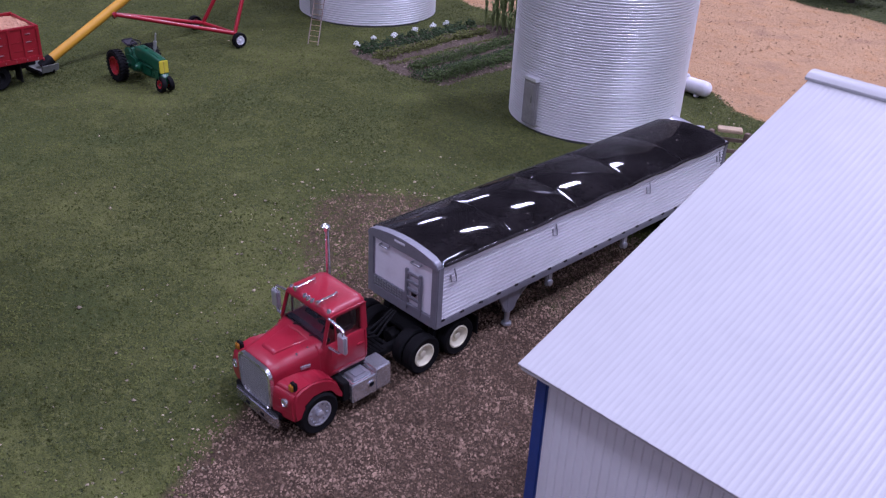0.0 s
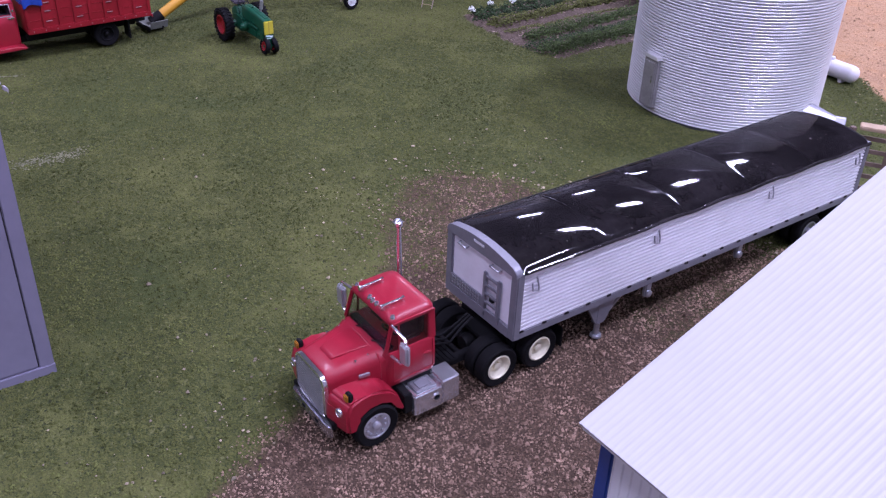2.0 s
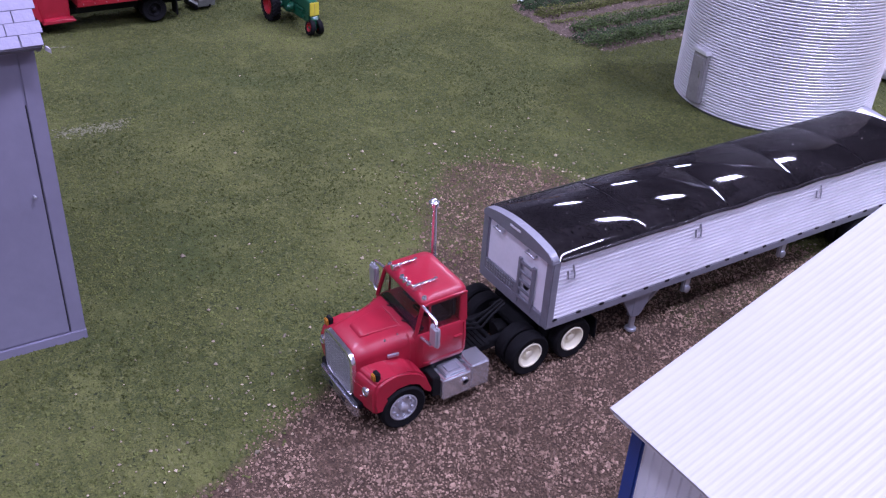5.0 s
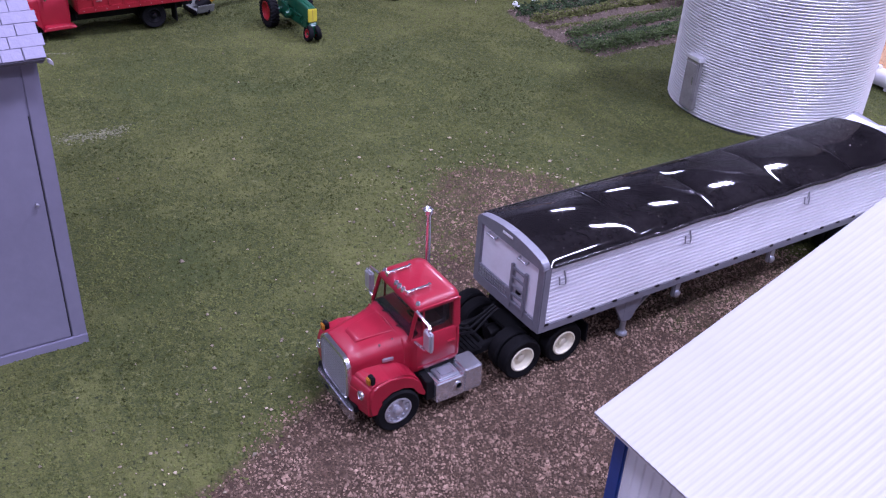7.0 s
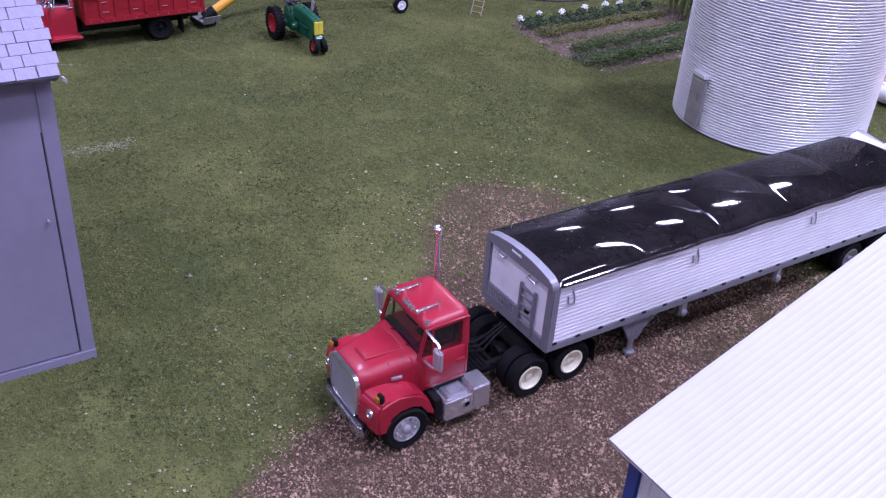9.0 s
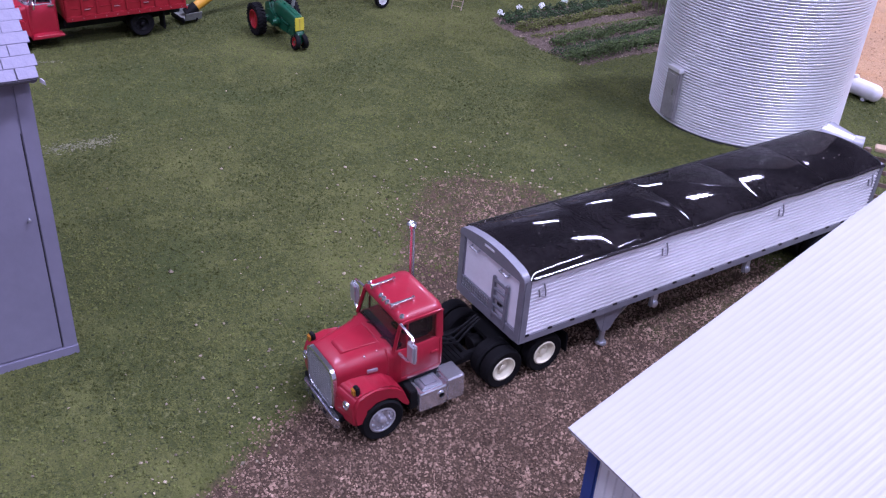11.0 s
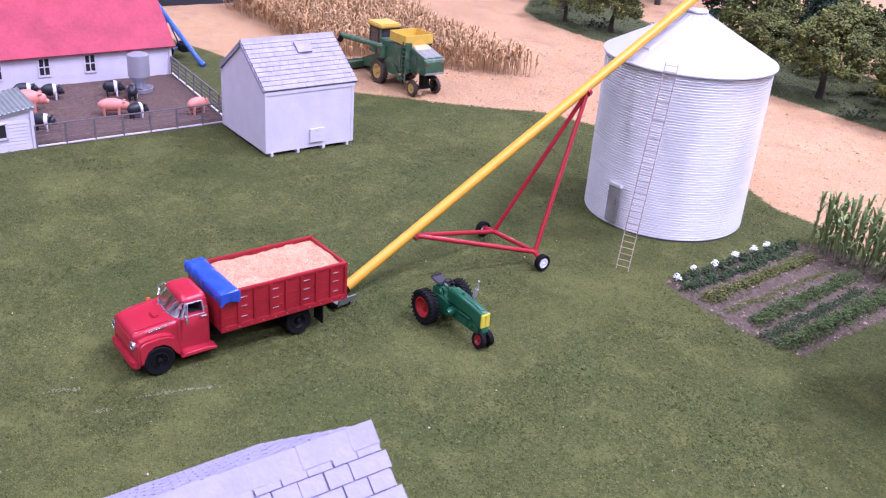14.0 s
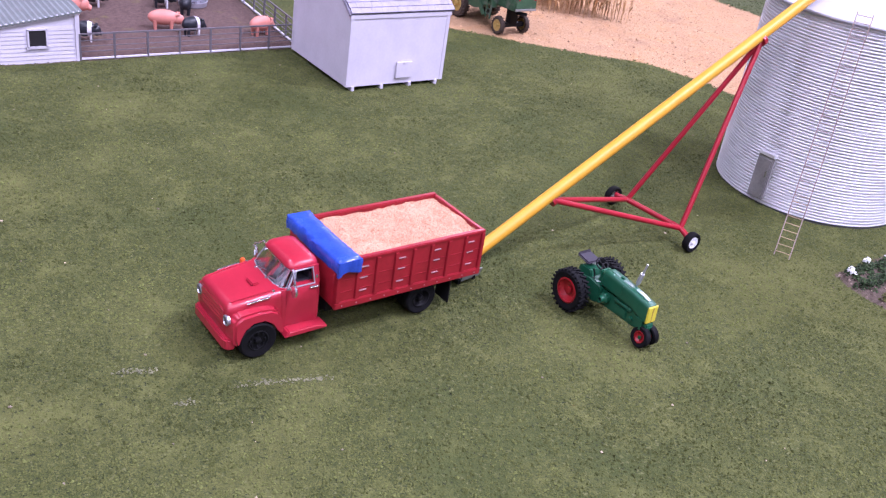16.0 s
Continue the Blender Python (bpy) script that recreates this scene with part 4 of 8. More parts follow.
def sty():
    t = thing("sty", pose(-1.088, 0.1855, 0), "small white board sty with grey-green corrugated roof", "sty")
    W, L = 62.0, 118.0

    def top(y):
        return 38.5 + y * 0.155
    bm = bare()
    prism(bm, [(0, -1), (0, top(0)), (-L, top(-L)), (-L, -1)], -W, 0, "x")
    part("shell", bm, M_WHITEWOOD, t, smooth=0)
    n = 9
    for k in range(n):
        za, zb = -0.5 + 29.0 * k / n, -0.5 + 29.0 * (k + 1) / n
        part("clapboard", prism(bare(), [(0.0, za), (0.6, za), (0.15, zb), (0.0, zb)], -L, 0, "y"), M_WHITEWOOD, t, smooth=0)
    part("corner_board", box(bare(), (-1.5, -2.6, -1), (1.6, 0.8, 38), 0.2), M_WHITEWOOD, t)
    part("eave_board", bar(bare(), (1.0, 1.5, top(0) + 0.3), (1.0, -L, top(-L) + 0.3), 1.6, 2.6), M_WHITEWOOD, t)
    # opening shown by a near-black block, the shade inside put into its colour
    win = part("window", box(bare(), (0.2, -37.2, 13.4), (1.15, -24.6, 26.2)), M_DARK, t, "dark block standing for the shade in a square opening", smooth=0)
    bm = bare()
    for a, b, c, d in ((-38.3, 12.4, -37.1, 27), (-24.7, 12.4, -23.5, 27), (-38.3, 26.1, -23.5, 27.3), (-39.2, 11.6, -22.6, 13.5)):
        box(bm, (0.3, a, b), (1.9, c, d))
    part("window_frame", bm, M_WHITEWOOD, win, smooth=0)
    n = 30
    prof = []
    for k in range(n * 4 + 1):
        prof.append((3 - (L + 5) * k / (n * 4), 0.5 * math.cos(math.pi * k / 2)))
    bm = bare()
    prism(bm, prof + [(u, v - 0.8) for u, v in prof[::-1]], -W - 4, 3.2, "x")
    for v in bm.verts:
        v.co.z += top(v.co.y) + 1.6
    part("roof_sheet", bm, M_STYROOF, t, smooth=30)
    return t


sty()


def pen_fence(a, b, n, label):
    a, b = Vector(a), Vector(b)
    t = thing("fence", Matrix.Translation(a), label, "fence", "pen fences")
    d = (b - a) * 1000
    q = d.normalized()
    for k in range(n + 1):
        p = d * (k / n)
        part("post", box(bare(), (p.x - 0.8, p.y - 0.8, -1), (p.x + 0.8, p.y + 0.8, 22), 0.2), M_FENCE, t)
    for z, r in ((1.4, 0.8), (7.2, 0.38), (11.6, 0.38), (16.2, 0.42), (21.6, 0.75)):
        part("rail", bar(bare(), (0, 0, z), (d.x, d.y, z), r * 2, r * 1.5), M_WHITEWOOD if z < 2 else M_FENCE, t, "white base rail" if z < 2 else "")


pen_fence((-1.087, 0.186, 0), (-1.087, 0.376, 0), 7, "low grey metal pipe fence along the pen")
pen_fence((-1.089, 0.378, 0), (-1.282, 0.3905, 0), 7, "low grey metal pipe fence beside the grass")



# ---- wheels ----
def tyre(bm, r, w, inner, lugs=0):
    """A tyre about the x axis, centred on the origin."""
    h = w / 2
    prof = [(inner, -h * 0.8), (r * 0.90, -h), (r * 0.985, -h * 0.75), (r, -h * 0.3), (r, h * 0.3), (r * 0.985, h * 0.75), (r * 0.90, h), (inner, h * 0.8), (inner, -h * 0.8)]
    lathe(bm, prof, ACROSS, n=36)
    if lugs:
        for k in range(lugs):
            a = 2 * math.pi * k / lugs
            for s in (-1, 1):
                aa = a + (math.pi / lugs if s > 0 else 0)
                m = Matrix.Rotation(aa, 4, "X") @ Matrix.Translation((s * h * 0.48, 0, r)) @ Matrix.Rotation(radians(28 * s), 4, "Z")
                bmesh.ops.create_cube(bm, size=1.0, matrix=m @ Matrix.Diagonal((h * 1.05, r * 0.09, r * 0.12, 1)))
    return bm


def rim(bm, r, w, dish, side=1, holes=0, hub=1.0):
    """A dished disc that faces side * x."""
    m = Matrix.Rotation(radians(90 * side), 4, "Y")
    lathe(bm, [(r, -w * 0.4), (r, w * 0.42), (r * 0.9, w * 0.45), (r * 0.86, w * 0.30), (r * 0.55, w * 0.45 - dish), (r * 0.30, w * 0.45 - dish), (r * 0.28, w * 0.45 - dish + hub * (dish + 0.05 * w)), (r * 0.16, w * 0.45 - dish + hub * (dish + 0.11 * w)), (0, w * 0.45 - dish + hub * (dish + 0.11 * w))], m, n=28)
    for k in range(holes):
        a = 2 * math.pi * k / holes
        p = Vector((0.7 * r * math.cos(a), 0.7 * r * math.sin(a), w * 0.40 - dish * 0.4))
        lathe(bm, [(r * 0.10, -0.2), (r * 0.10, r * 0.12), (0, r * 0.14)], m @ Matrix.Translation(p), n=8)
    return bm


def wheel(parent, at, r, w, rim_r, rim_mat, side, dish=1.0, holes=0, lugs=0, name="wheel", dual=0.0, hub=1.0, rubber=None):
    x, y, z = at
    tw = tyre(bare(), r, w, rim_r, lugs)
    m = Matrix.Translation(Vector(at) * MM)
    t = part(name, tw, rubber or M_RUBBER, parent, "dusty rubber tyre" if rubber else "black rubber tyre", at=m)
    part("rim", rim(bare(), rim_r, w, dish, side, holes, hub), rim_mat, t)
    if dual:
        part("inner_tyre", tyre(bare(), r, w, rim_r * 0.5), M_RUBBER, t, at=Matrix.Translation((-side * dual * MM, 0, 0)))
    return t


# ---- red semi tractor ----
def ring_xy(hw, y0, y1, r, z, n=4, front=None):
    """A rounded rectangle at height z, from -hw to hw and y0 to y1; front: half-width at y0."""
    out = []
    for u, v in roundrect(hw, y0, y1, r, n):
        k = 1.0 if front is None else front / hw + (1 - front / hw) * (v - y0) / (y1 - y0)
        out.append((u * k, v, z))
    return out


def semi_tractor():
    t = thing("semi_tractor", pose(-0.2294, 0.1885, -0.0034, 1.9, 0, 0), "red toy semi tractor with chrome grille on the gravel lane", "truck")
    # frame
    for x in (-7.6, 7.6):
        part("frame_rail", box(bare(), (x - 1.4, -9, 8.5), (x + 1.4, 90, 12.5), 0.3), M_BLACK, t)
    for y in (34, 48, 67, 88):
        part("cross_member", box(bare(), (-7.6, y - 1, 9), (7.6, y + 1, 12), 0.3), M_BLACK, t)
    fw = part("fifth_wheel", prism(bare(), [(-10, 58), (10, 58), (11, 64), (9, 75), (3.4, 80), (2.2, 72), (-2.2, 72), (-3.4, 80), (-9, 75), (-11, 64)], 13.5, 15.5, "z", 0.4), M_BLACK, t)
    for s in (-1, 1):
        part("pivot_block", box(bare(), (s * 8.4 - 1.2, 62, 12.2), (s * 8.4 + 1.2, 69, 13.8), 0.3), M_BLACK, fw)
    deck = part("deck_plate", box(bare(), (-11, 32, 12.4), (11, 45, 13.4), 0.3), M_BLACK, t)
    for k in range(6):
        part("tread_rib", box(bare(), (-10.4, 33.4 + 1.9 * k, 13.3), (10.4, 34.1 + 1.9 * k, 13.8), 0.1), M_BLACK, deck)
    part("axle_beam", rod(bare(), (-19, 0, 8.4), (19, 0, 8.4), 1.6), M_BLACK, t)
    for y in (57.5, 78.5):
        part("axle_beam", rod(bare(), (-18.8, y, 8.6), (18.8, y, 8.6), 2.0), M_BLACK, t)
        part("differential", lathe(bare(), [(0, -4), (3.4, -3), (4.2, 0), (3.4, 3), (0, 4)], Matrix.Translation((0, y, 8.6)) @ ALONG, n=14), M_BLACK, t)
        for s in (-1, 1):
            part("leaf_spring", box(bare(), (s * 11 - 1.2, y - 9, 9.4), (s * 11 + 1.2, y + 9, 11.2), 0.4), M_BLACK, t)
    for a in (-2.4, 0.6, 3.6):
        part("air_line", pipe(bare(), [(a, 31.5, 26), (a + 1.5, 37, 19.5), (a + 2.0, 44, 17.6), (a * 0.6, 52, 19), (a * 0.5, 58, 22)], 0.55, 6), M_BLACK, t)
    # hood: narrow at the grille, wide at the cowl, crowned on top
    secs = []
    for y, hw, lo, hi, r in ((-14.0, 10.6, 10, 30.2, 3.6), (-13.0, 11.2, 10, 31.2, 4.2), (-6, 12.0, 11, 32.3, 4.6), (2, 13.2, 12, 33.4, 4.6), (7.6, 14.6, 12, 34.2, 4.2), (9.4, 15.0, 12, 34.5, 3.6)):
        secs.append([(u, y, v + 0.5 * (1 - (u / hw) ** 2) * (v > hi - 0.6)) for u, v in roundrect(hw, lo, hi, r, 7)])
    hood = part("hood", loft(bare(), secs), M_RED, t, smooth=50)
    bm = bare()
    secs = []
    for y, hw, lift, zt in ((-8.6, 3.6, -0.3, 31.7), (-8.0, 4.2, 0.9, 31.8), (-6.6, 4.6, 1.15, 32.1), (1.0, 5.9, 0.8, 33.2), (6.4, 6.8, 0.25, 34.0)):
        secs.append([(u, y, v + zt - 0.8) for u, v in roundrect(hw, 0, 0.9 + max(lift, -0.2), 0.38, 3)])
    part("hood_scoop", loft(bm, secs), M_RED, hood, smooth=50)
    part("cowl_seam", pipe(bare(), [(-14.2, 6.6, 23), (-14.1, 6.6, 31), (-12.6, 6.6, 33.6), (0, 6.6, 34.75), (12.6, 6.6, 33.6), (14.1, 6.6, 31), (14.2, 6.6, 23)], 0.35, 6), M_RED, hood)
    for y in (-1.5, 3.8):
        for s in (-1, 1):
            part("hood_rivet", lathe(bare(), [(0.5, -0.3), (0.42, 0.3), (0, 0.5)], Matrix.Translation((s * 10.4, y, 32.9 + y * 0.12)), n=8), M_CHROME, hood)
    for s in (-1, 1):
        part("hood_badge", box(bare(), (s * 13.1 - 0.5, -1.8, 26.4), (s * 13.1 + 0.5, 2.6, 27.9), 0.2, rot=Matrix.Rotation(radians(-8 * s), 3, "Z")), M_SILVER, hood)
    # fenders: a broad shelf beside the hood, its edge rolled down over the wheel
    for s in (-1, 1):
        outer = [(-14.2, 10.2), (-14.8, 15.0), (-14.5, 20.5), (-13.2, 24.4), (-10.4, 25.7), (-3, 25.9), (3.0, 25.4), (7.0, 23.4), (9.4, 19.6), (11.6, 13.4), (12.6, 10.6)]
        inner = [(10.9, 10.6), (9.6, 13.8), (6.9, 17.9), (2.6, 19.7), (-2.8, 19.6), (-7.4, 16.9), (-9.8, 12.6), (-10.6, 10.2)]
        bm = bare()
        a, b = (9.8, 21.6) if s > 0 else (-21.6, -9.8)
        prism(bm, outer + inner, a, b, "x", 1.5, 4)
        for v in bm.verts:
            k = max(0.0, (abs(v.co.x) - 13) / 8.6)
            if v.co.z > 20:
                v.co.z -= 1.2 * k * k
            if v.co.y < -8:
                v.co.y += 2.8 * k * k
        f = part("fender", bm, M_RED, t, smooth=55)
        lathe_m = Matrix.Translation((s * 17.2, -13.0, 19.0)) @ Matrix.Rotation(radians(90), 4, "X")
        part("headlight", lathe(bare(), [(1.9, -0.4), (1.9, 0.5), (1.5, 0.8), (1.3, 0.5), (0, 0.9)], lathe_m, n=16), M_CHROME, f, "small round headlight")
        part("signal_housing", box(bare(), (s * 18.6 - 1.6, -10.2, 23.6), (s * 18.6 + 1.6, -8.4, 27.4), 0.4), M_BLACK, f)
        part("turn_signal", box(bare(), (s * 18.6 - 1.3, -11.2, 24.1), (s * 18.6 + 1.3, -10.1, 27.0), 0.4), M_AMBER, f, "amber turn signal")
    # grille: an arched chrome surround with a mesh of fine bars
    bm = bare()
    ring = roundrect(11.2, 11.6, 31.0, 4.6, 7)
    hole = roundrect(10.2, 12.5, 30.1, 3.8, 7)
    n = len(ring)
    vs = [[bm.verts.new((u, y, v)) for u, v in pts] for pts, y in ((ring, -13.6), (ring, -15.2), (hole, -15.5), (hole, -14.0))]
    for p, q in zip(vs, vs[1:]):
        for k in range(n):
            bm.faces.new((p[k], p[(k + 1) % n], q[(k + 1) % n], q[k]))
    g = part("grille", bm, M_CHROME, t, "chrome mesh grille")
    part("grille_backing", prism(bare(), roundrect(10.3, 12.4, 30.2, 3.8, 5), -14.6, -14.1, "y"), M_BLACK, g, smooth=0)

    def reach(c, lo, hi, r, half):
        d = max(0.0, r - min(c - lo, hi - c))
        return half - r + math.sqrt(max(0.0, r * r - d * d))
    for k in range(12):
        u = -9.2 + 18.4 * k / 11
        h = reach(u, -10.2, 10.2, 3.8, 8.8)
        part("grille_bar", box(bare(), (u - 0.23, -15.15, 21.3 - h), (u + 0.23, -14.5, 21.3 + h)), M_MESHCHROME, g, smooth=0)
    for k in range(14):
        v = 13.4 + 15.8 * k / 13
        h = reach(v, 12.5, 30.1, 3.8, 10.2)
        part("grille_bar", box(bare(), (-h, -15.05, v - 0.24), (h, -14.5, v + 0.24)), M_MESHCHROME, g, smooth=0)
    bm = bare()
    prism(bm, [(-14.6, -15.2), (-13.2, -16.3), (13.2, -16.3), (14.6, -15.2), (14.6, -14.4), (13.2, -15.3), (-13.2, -15.3), (-14.6, -14.4)], 5.4, 10.6, "z", 0.3)
    bumper = part("bumper", bm, M_CHROME, t, "chrome front bumper")
    part("bumper_bracket", box(bare(), (-15.4, -15.0, 9.4), (15.4, -11.4, 12.6), 0.4), M_BLACK, bumper)
    for x in (-5, 5):
        part("tow_slot", box(bare(), (x - 1.2, -16.45, 7.0), (x + 1.2, -16.2, 8.6), 0.1), M_BLACK, bumper)
    # cab: lower body, corner posts and roof round real window openings
    low = [ring_xy(14.6, 8.6, 30.6, 2.2, 17.6), ring_xy(15.4, 7.8, 31.2, 2.6, 19.6), ring_xy(15.6, 7.6, 31.4, 2.8, 26), ring_xy(15.3, 7.8, 31.2, 2.6, 33.0), ring_xy(14.9, 8.3, 31.0, 2.4, 33.7)]
    cab = part("cab", loft(bare(), low), M_RED, t, smooth=40)
    top = [ring_xy(14.3, 11.9, 31.0, 2.6, 44.4, 5), ring_xy(14.5, 11.3, 31.2, 2.8, 45.2, 5), ring_xy(14.4, 11.5, 31.1, 2.8, 46.2, 5), ring_xy(13.7, 12.4, 30.7, 3.2, 47.4, 5), ring_xy(12.2, 14.0, 29.6, 3.6, 48.2, 5), ring_xy(9.2, 16.6, 27.4, 3.6, 48.5, 5)]
    part("roof", loft(bare(), top), M_RED, cab, smooth=60)
    part("rear_panel", prism(bare(), [(30.9, 33.2), (30.9, 45), (29.6, 45), (29.6, 33.2)], -13.2, 13.2, "x", 0.3), M_RED, cab)
    part("rear_window", box(bare(), (-8, 30.7, 36.4), (8, 31.25, 43), 0.2), M_GLASS, cab, "dark rear window")
    for s in (-1, 1):
        part("front_post", bar(bare(), (s * 14.3, 9.0, 33.2), (s * 13.6, 12.4, 45.2), 1.5, 1.7, 0.5), M_RED, cab)
        bm = loft(bare(), [ring_xy(1.6, 27.4, 31.0, 0.8, 33.2), ring_xy(1.5, 27.6, 30.9, 0.8, 45.2)])
        for v in bm.verts:
            v.co.x += s * (13.5 - 0.5 * (v.co.z - 33.2) / 12)
        part("rear_post", bm, M_RED, cab, smooth=50)
        part("vent_post", bar(bare(), (s * 14.6, 14.6, 33.3), (s * 14.1, 15.0, 44.9), 0.8, 0.9, 0.2), M_RED, cab)
        bm = bare()
        prism(bm, [(10.2, 33.6), (28.0, 33.6), (28.0, 45.0), (13.0, 45.0)], -0.18, 0.18, "x")
        bm.transform(Matrix.Translation((s * 14.2, 0, 39)) @ Matrix.Rotation(radians(-2.4 * s), 4, "Y") @ Matrix.Translation((0, 0, -39)))
        part("side_window", bm, M_PANE, cab, "clear side window", smooth=0)
        part("drip_rail", pipe(bare(), [(s * 14.3, 12.6, 45.2), (s * 14.75, 14.5, 46.0), (s * 14.75, 29, 46.0), (s * 14.2, 30.6, 45.2)], 0.42, 6), M_RED, cab)
        part("door_handle", box(bare(), (s * 15.5 - 0.5, 24.6, 27.2), (s * 15.5 + 0.7, 28.2, 28.1), 0.25), M_RED, cab)
        bm = bare()
        for a, b in (((11.6, 20), (11.6, 33)), ((29.0, 20), (29.0, 33)), ((11.6, 20), (29.0, 20))):
            bar(bm, (s * 15.5, *a), (s * 15.5, *b), 0.34, 0.34)
        part("door_seam", bm, M_RED, cab)
    slope = math.atan2(12.1 - 8.6, 45 - 33.4)
    bm = bare()
    prism(bm, [(-14.2, 0.0), (14.2, 0.0), (13.5, 12.1), (-13.5, 12.1)], -0.2, 0.2, "y")
    bm.transform(Matrix.Translation((0, 8.9, 33.4)) @ Matrix.Rotation(-slope, 4, "X"))
    part("windshield", bm, M_PANE, cab, "clear windshield", smooth=0)
    bm = bare()
    for x, y0 in ((-6.0, 8.4), (5.0, 8.4)):
        bar(bm, (x, y0, 34.4), (x + 5.5, y0 + 0.9, 37.0), 0.35, 0.35)
    part("wiper", bm, M_BLACK, cab)
    # inside the cab
    part("dashboard", box(bare(), (-13.2, 9.6, 31.0), (13.2, 13.6, 35.0), 0.8), M_SEAT, cab)
    for x in (-7.2, 7.2):
        seat = part("cab_seat", box(bare(), (x - 4.6, 18.4, 31.5), (x + 4.6, 26.6, 35.2), 0.9), M_SEAT, cab, "dark cab seat")
        part("cab_seat_back", box(bare(), (x - 4.4, 25.4, 33.5), (x + 4.4, 28.2, 42.5), 0.9), M_SEAT, seat)
    bm = bare()
    for k in range(16):
        a, b = 2 * math.pi * k / 16, 2 * math.pi * (k + 1) / 16
        rod(bm, (3.6 * math.cos(a), 3.6 * math.sin(a), 0), (3.6 * math.cos(b), 3.6 * math.sin(b), 0), 0.45, n=6)
    rod(bm, (-3.5, 0, 0), (3.5, 0, 0), 0.4, n=6)
    rod(bm, (0, 0, 0), (0, 0, -4), 0.5, n=6)
    bm.transform(Matrix.Translation((7.2, 16.0, 37.4)) @ Matrix.Rotation(radians(-38), 4, "X"))
    part("cab_steering_wheel", bm, M_BLACK, cab)
    # roof furniture
    for s in (-1, 1):
        bm = bare()
        rod(bm, (s * 7.3, 12.8, 49.6), (s * 7.3, 22.0, 49.9), 0.62, 0.45)
        rod(bm, (s * 7.3, 11.4, 49.5), (s * 7.3, 13.0, 49.6), 1.15, 0.6)
        rod(bm, (s * 7.3, 21.4, 47.8), (s * 7.3, 21.4, 50.4), 0.6)
        rod(bm, (s * 7.3, 15.0, 47.4), (s * 7.3, 15.0, 50.1), 0.6)
        part("air_horn", bm, M_CHROME, cab, "chrome roof horn")
    for x in (-12.4, -2.5, 0, 2.5, 12.4):
        part("marker_light", lathe(bare(), [(1.1, -0.6), (1.1, 0.4), (0.7, 1.1), (0, 1.3)], Matrix.Translation((x, 13.0 + 0.05 * abs(x), 47.5 - 0.05 * abs(x))), n=12), M_CHROME, cab)
    # mirrors on bracket arms
    for s in (-1, 1):
        mir = part("mirror", box(bare(), (s * 22.4 - 2.7, 11.0, 33.0), (s * 22.4 + 2.7, 13.2, 42.0), 0.9), M_MESHCHROME, t, "tall chrome mirror")
        part("mirror_bracket", pipe(bare(), [(s * 15.2, 10.8, 32.6), (s * 20.6, 11.6, 32.2), (s * 22.6, 12.2, 33.6), (s * 22.8, 12.4, 43.0), (s * 21.4, 12.4, 44.0), (s * 14.0, 12.0, 45.2)], 0.62), M_CHROME, mir)
    # exhaust stack behind the cab
    st = part("exhaust_pipe", rod(bare(), (-15.4, 34.2, 12), (-15.4, 34.2, 65.4), 1.3, n=16), M_CHROME, t, "tall chrome exhaust stack")
    part("stack_tip", lathe(bare(), [(1.3, 0), (1.9, 0.6), (2.1, 2.2), (1.5, 2.7), (0.9, 2.0), (0, 1.6)], Matrix.Translation((-15.4, 34.2, 64.6)), n=14), M_CHROME, st)
    part("heat_shield", rod(bare(), (-15.4, 34.2, 17), (-15.4, 34.2, 40), 1.9, n=14), M_SILVER, st)
    # fuel tank, stepped box and plates at the side
    tank = part("fuel_tank", box(bare(), (12.4, 16.4, 5.0), (22.2, 29.2, 14.4), 0.5), M_TANKCHROME, t, "chrome fuel tank with step")
    part("battery_box", box(bare(), (12.4, 28.6, 5.4), (22.4, 37.0, 16.6), 0.6), M_TANKCHROME, tank)
    part("step_plate", box(bare(), (13.6, 18.4, 14.3), (20.6, 27.4, 15.4), 0.3), M_SILVER, tank)
    part("step_inset", box(bare(), (14.8, 20.0, 15.2), (19.6, 25.8, 15.7), 0.2), M_GREYPL, tank)
    part("filler_cap", lathe(bare(), [(1.8, 0), (1.8, 0.5), (1.3, 0.8), (1.2, 0.2), (0, 0.2)], Matrix.Translation((22.0, 26.0, 10.6)) @ ACROSS, n=14), M_CHROME, tank)
    part("fuel_tank", box(bare(), (-22.2, 16, 5.8), (-12.4, 36, 15.4), 0.8), M_CHROME, t)
    part("step_frame", box(bare(), (8, 12.8, 7.0), (20.6, 16.2, 16), 0.3), M_BLACK, t)
    part("cab_floor", box(bare(), (-14.0, 8.6, 12.6), (14.0, 30, 18.0), 0.3), M_BLACK, t)
    part("engine_block", box(bare(), (-7, -11, 11.5), (7, 8, 22), 0.5), M_BLACK, t)
    # wheels
    for s in (-1, 1):
        wheel(t, (s * 19.0, 0, 8.9), 9.3, 6.4, 5.7, M_MESHCHROME, s, 1.2, 10)
        for y in (57.5, 78.5):
            wheel(t, (s * 18.6, y, 8.9), 9.2, 5.8, 5.6, M_CREAM, s, 2.2, 0, dual=6.8, hub=0.45)
    for s in (-1, 1):
        part("mud_flap", box(bare(), (s * 15 - 6, 90.2, 4.5), (s * 15 + 6, 91, 14), 0.2), M_BLACK, t)
    return t


semi_tractor()


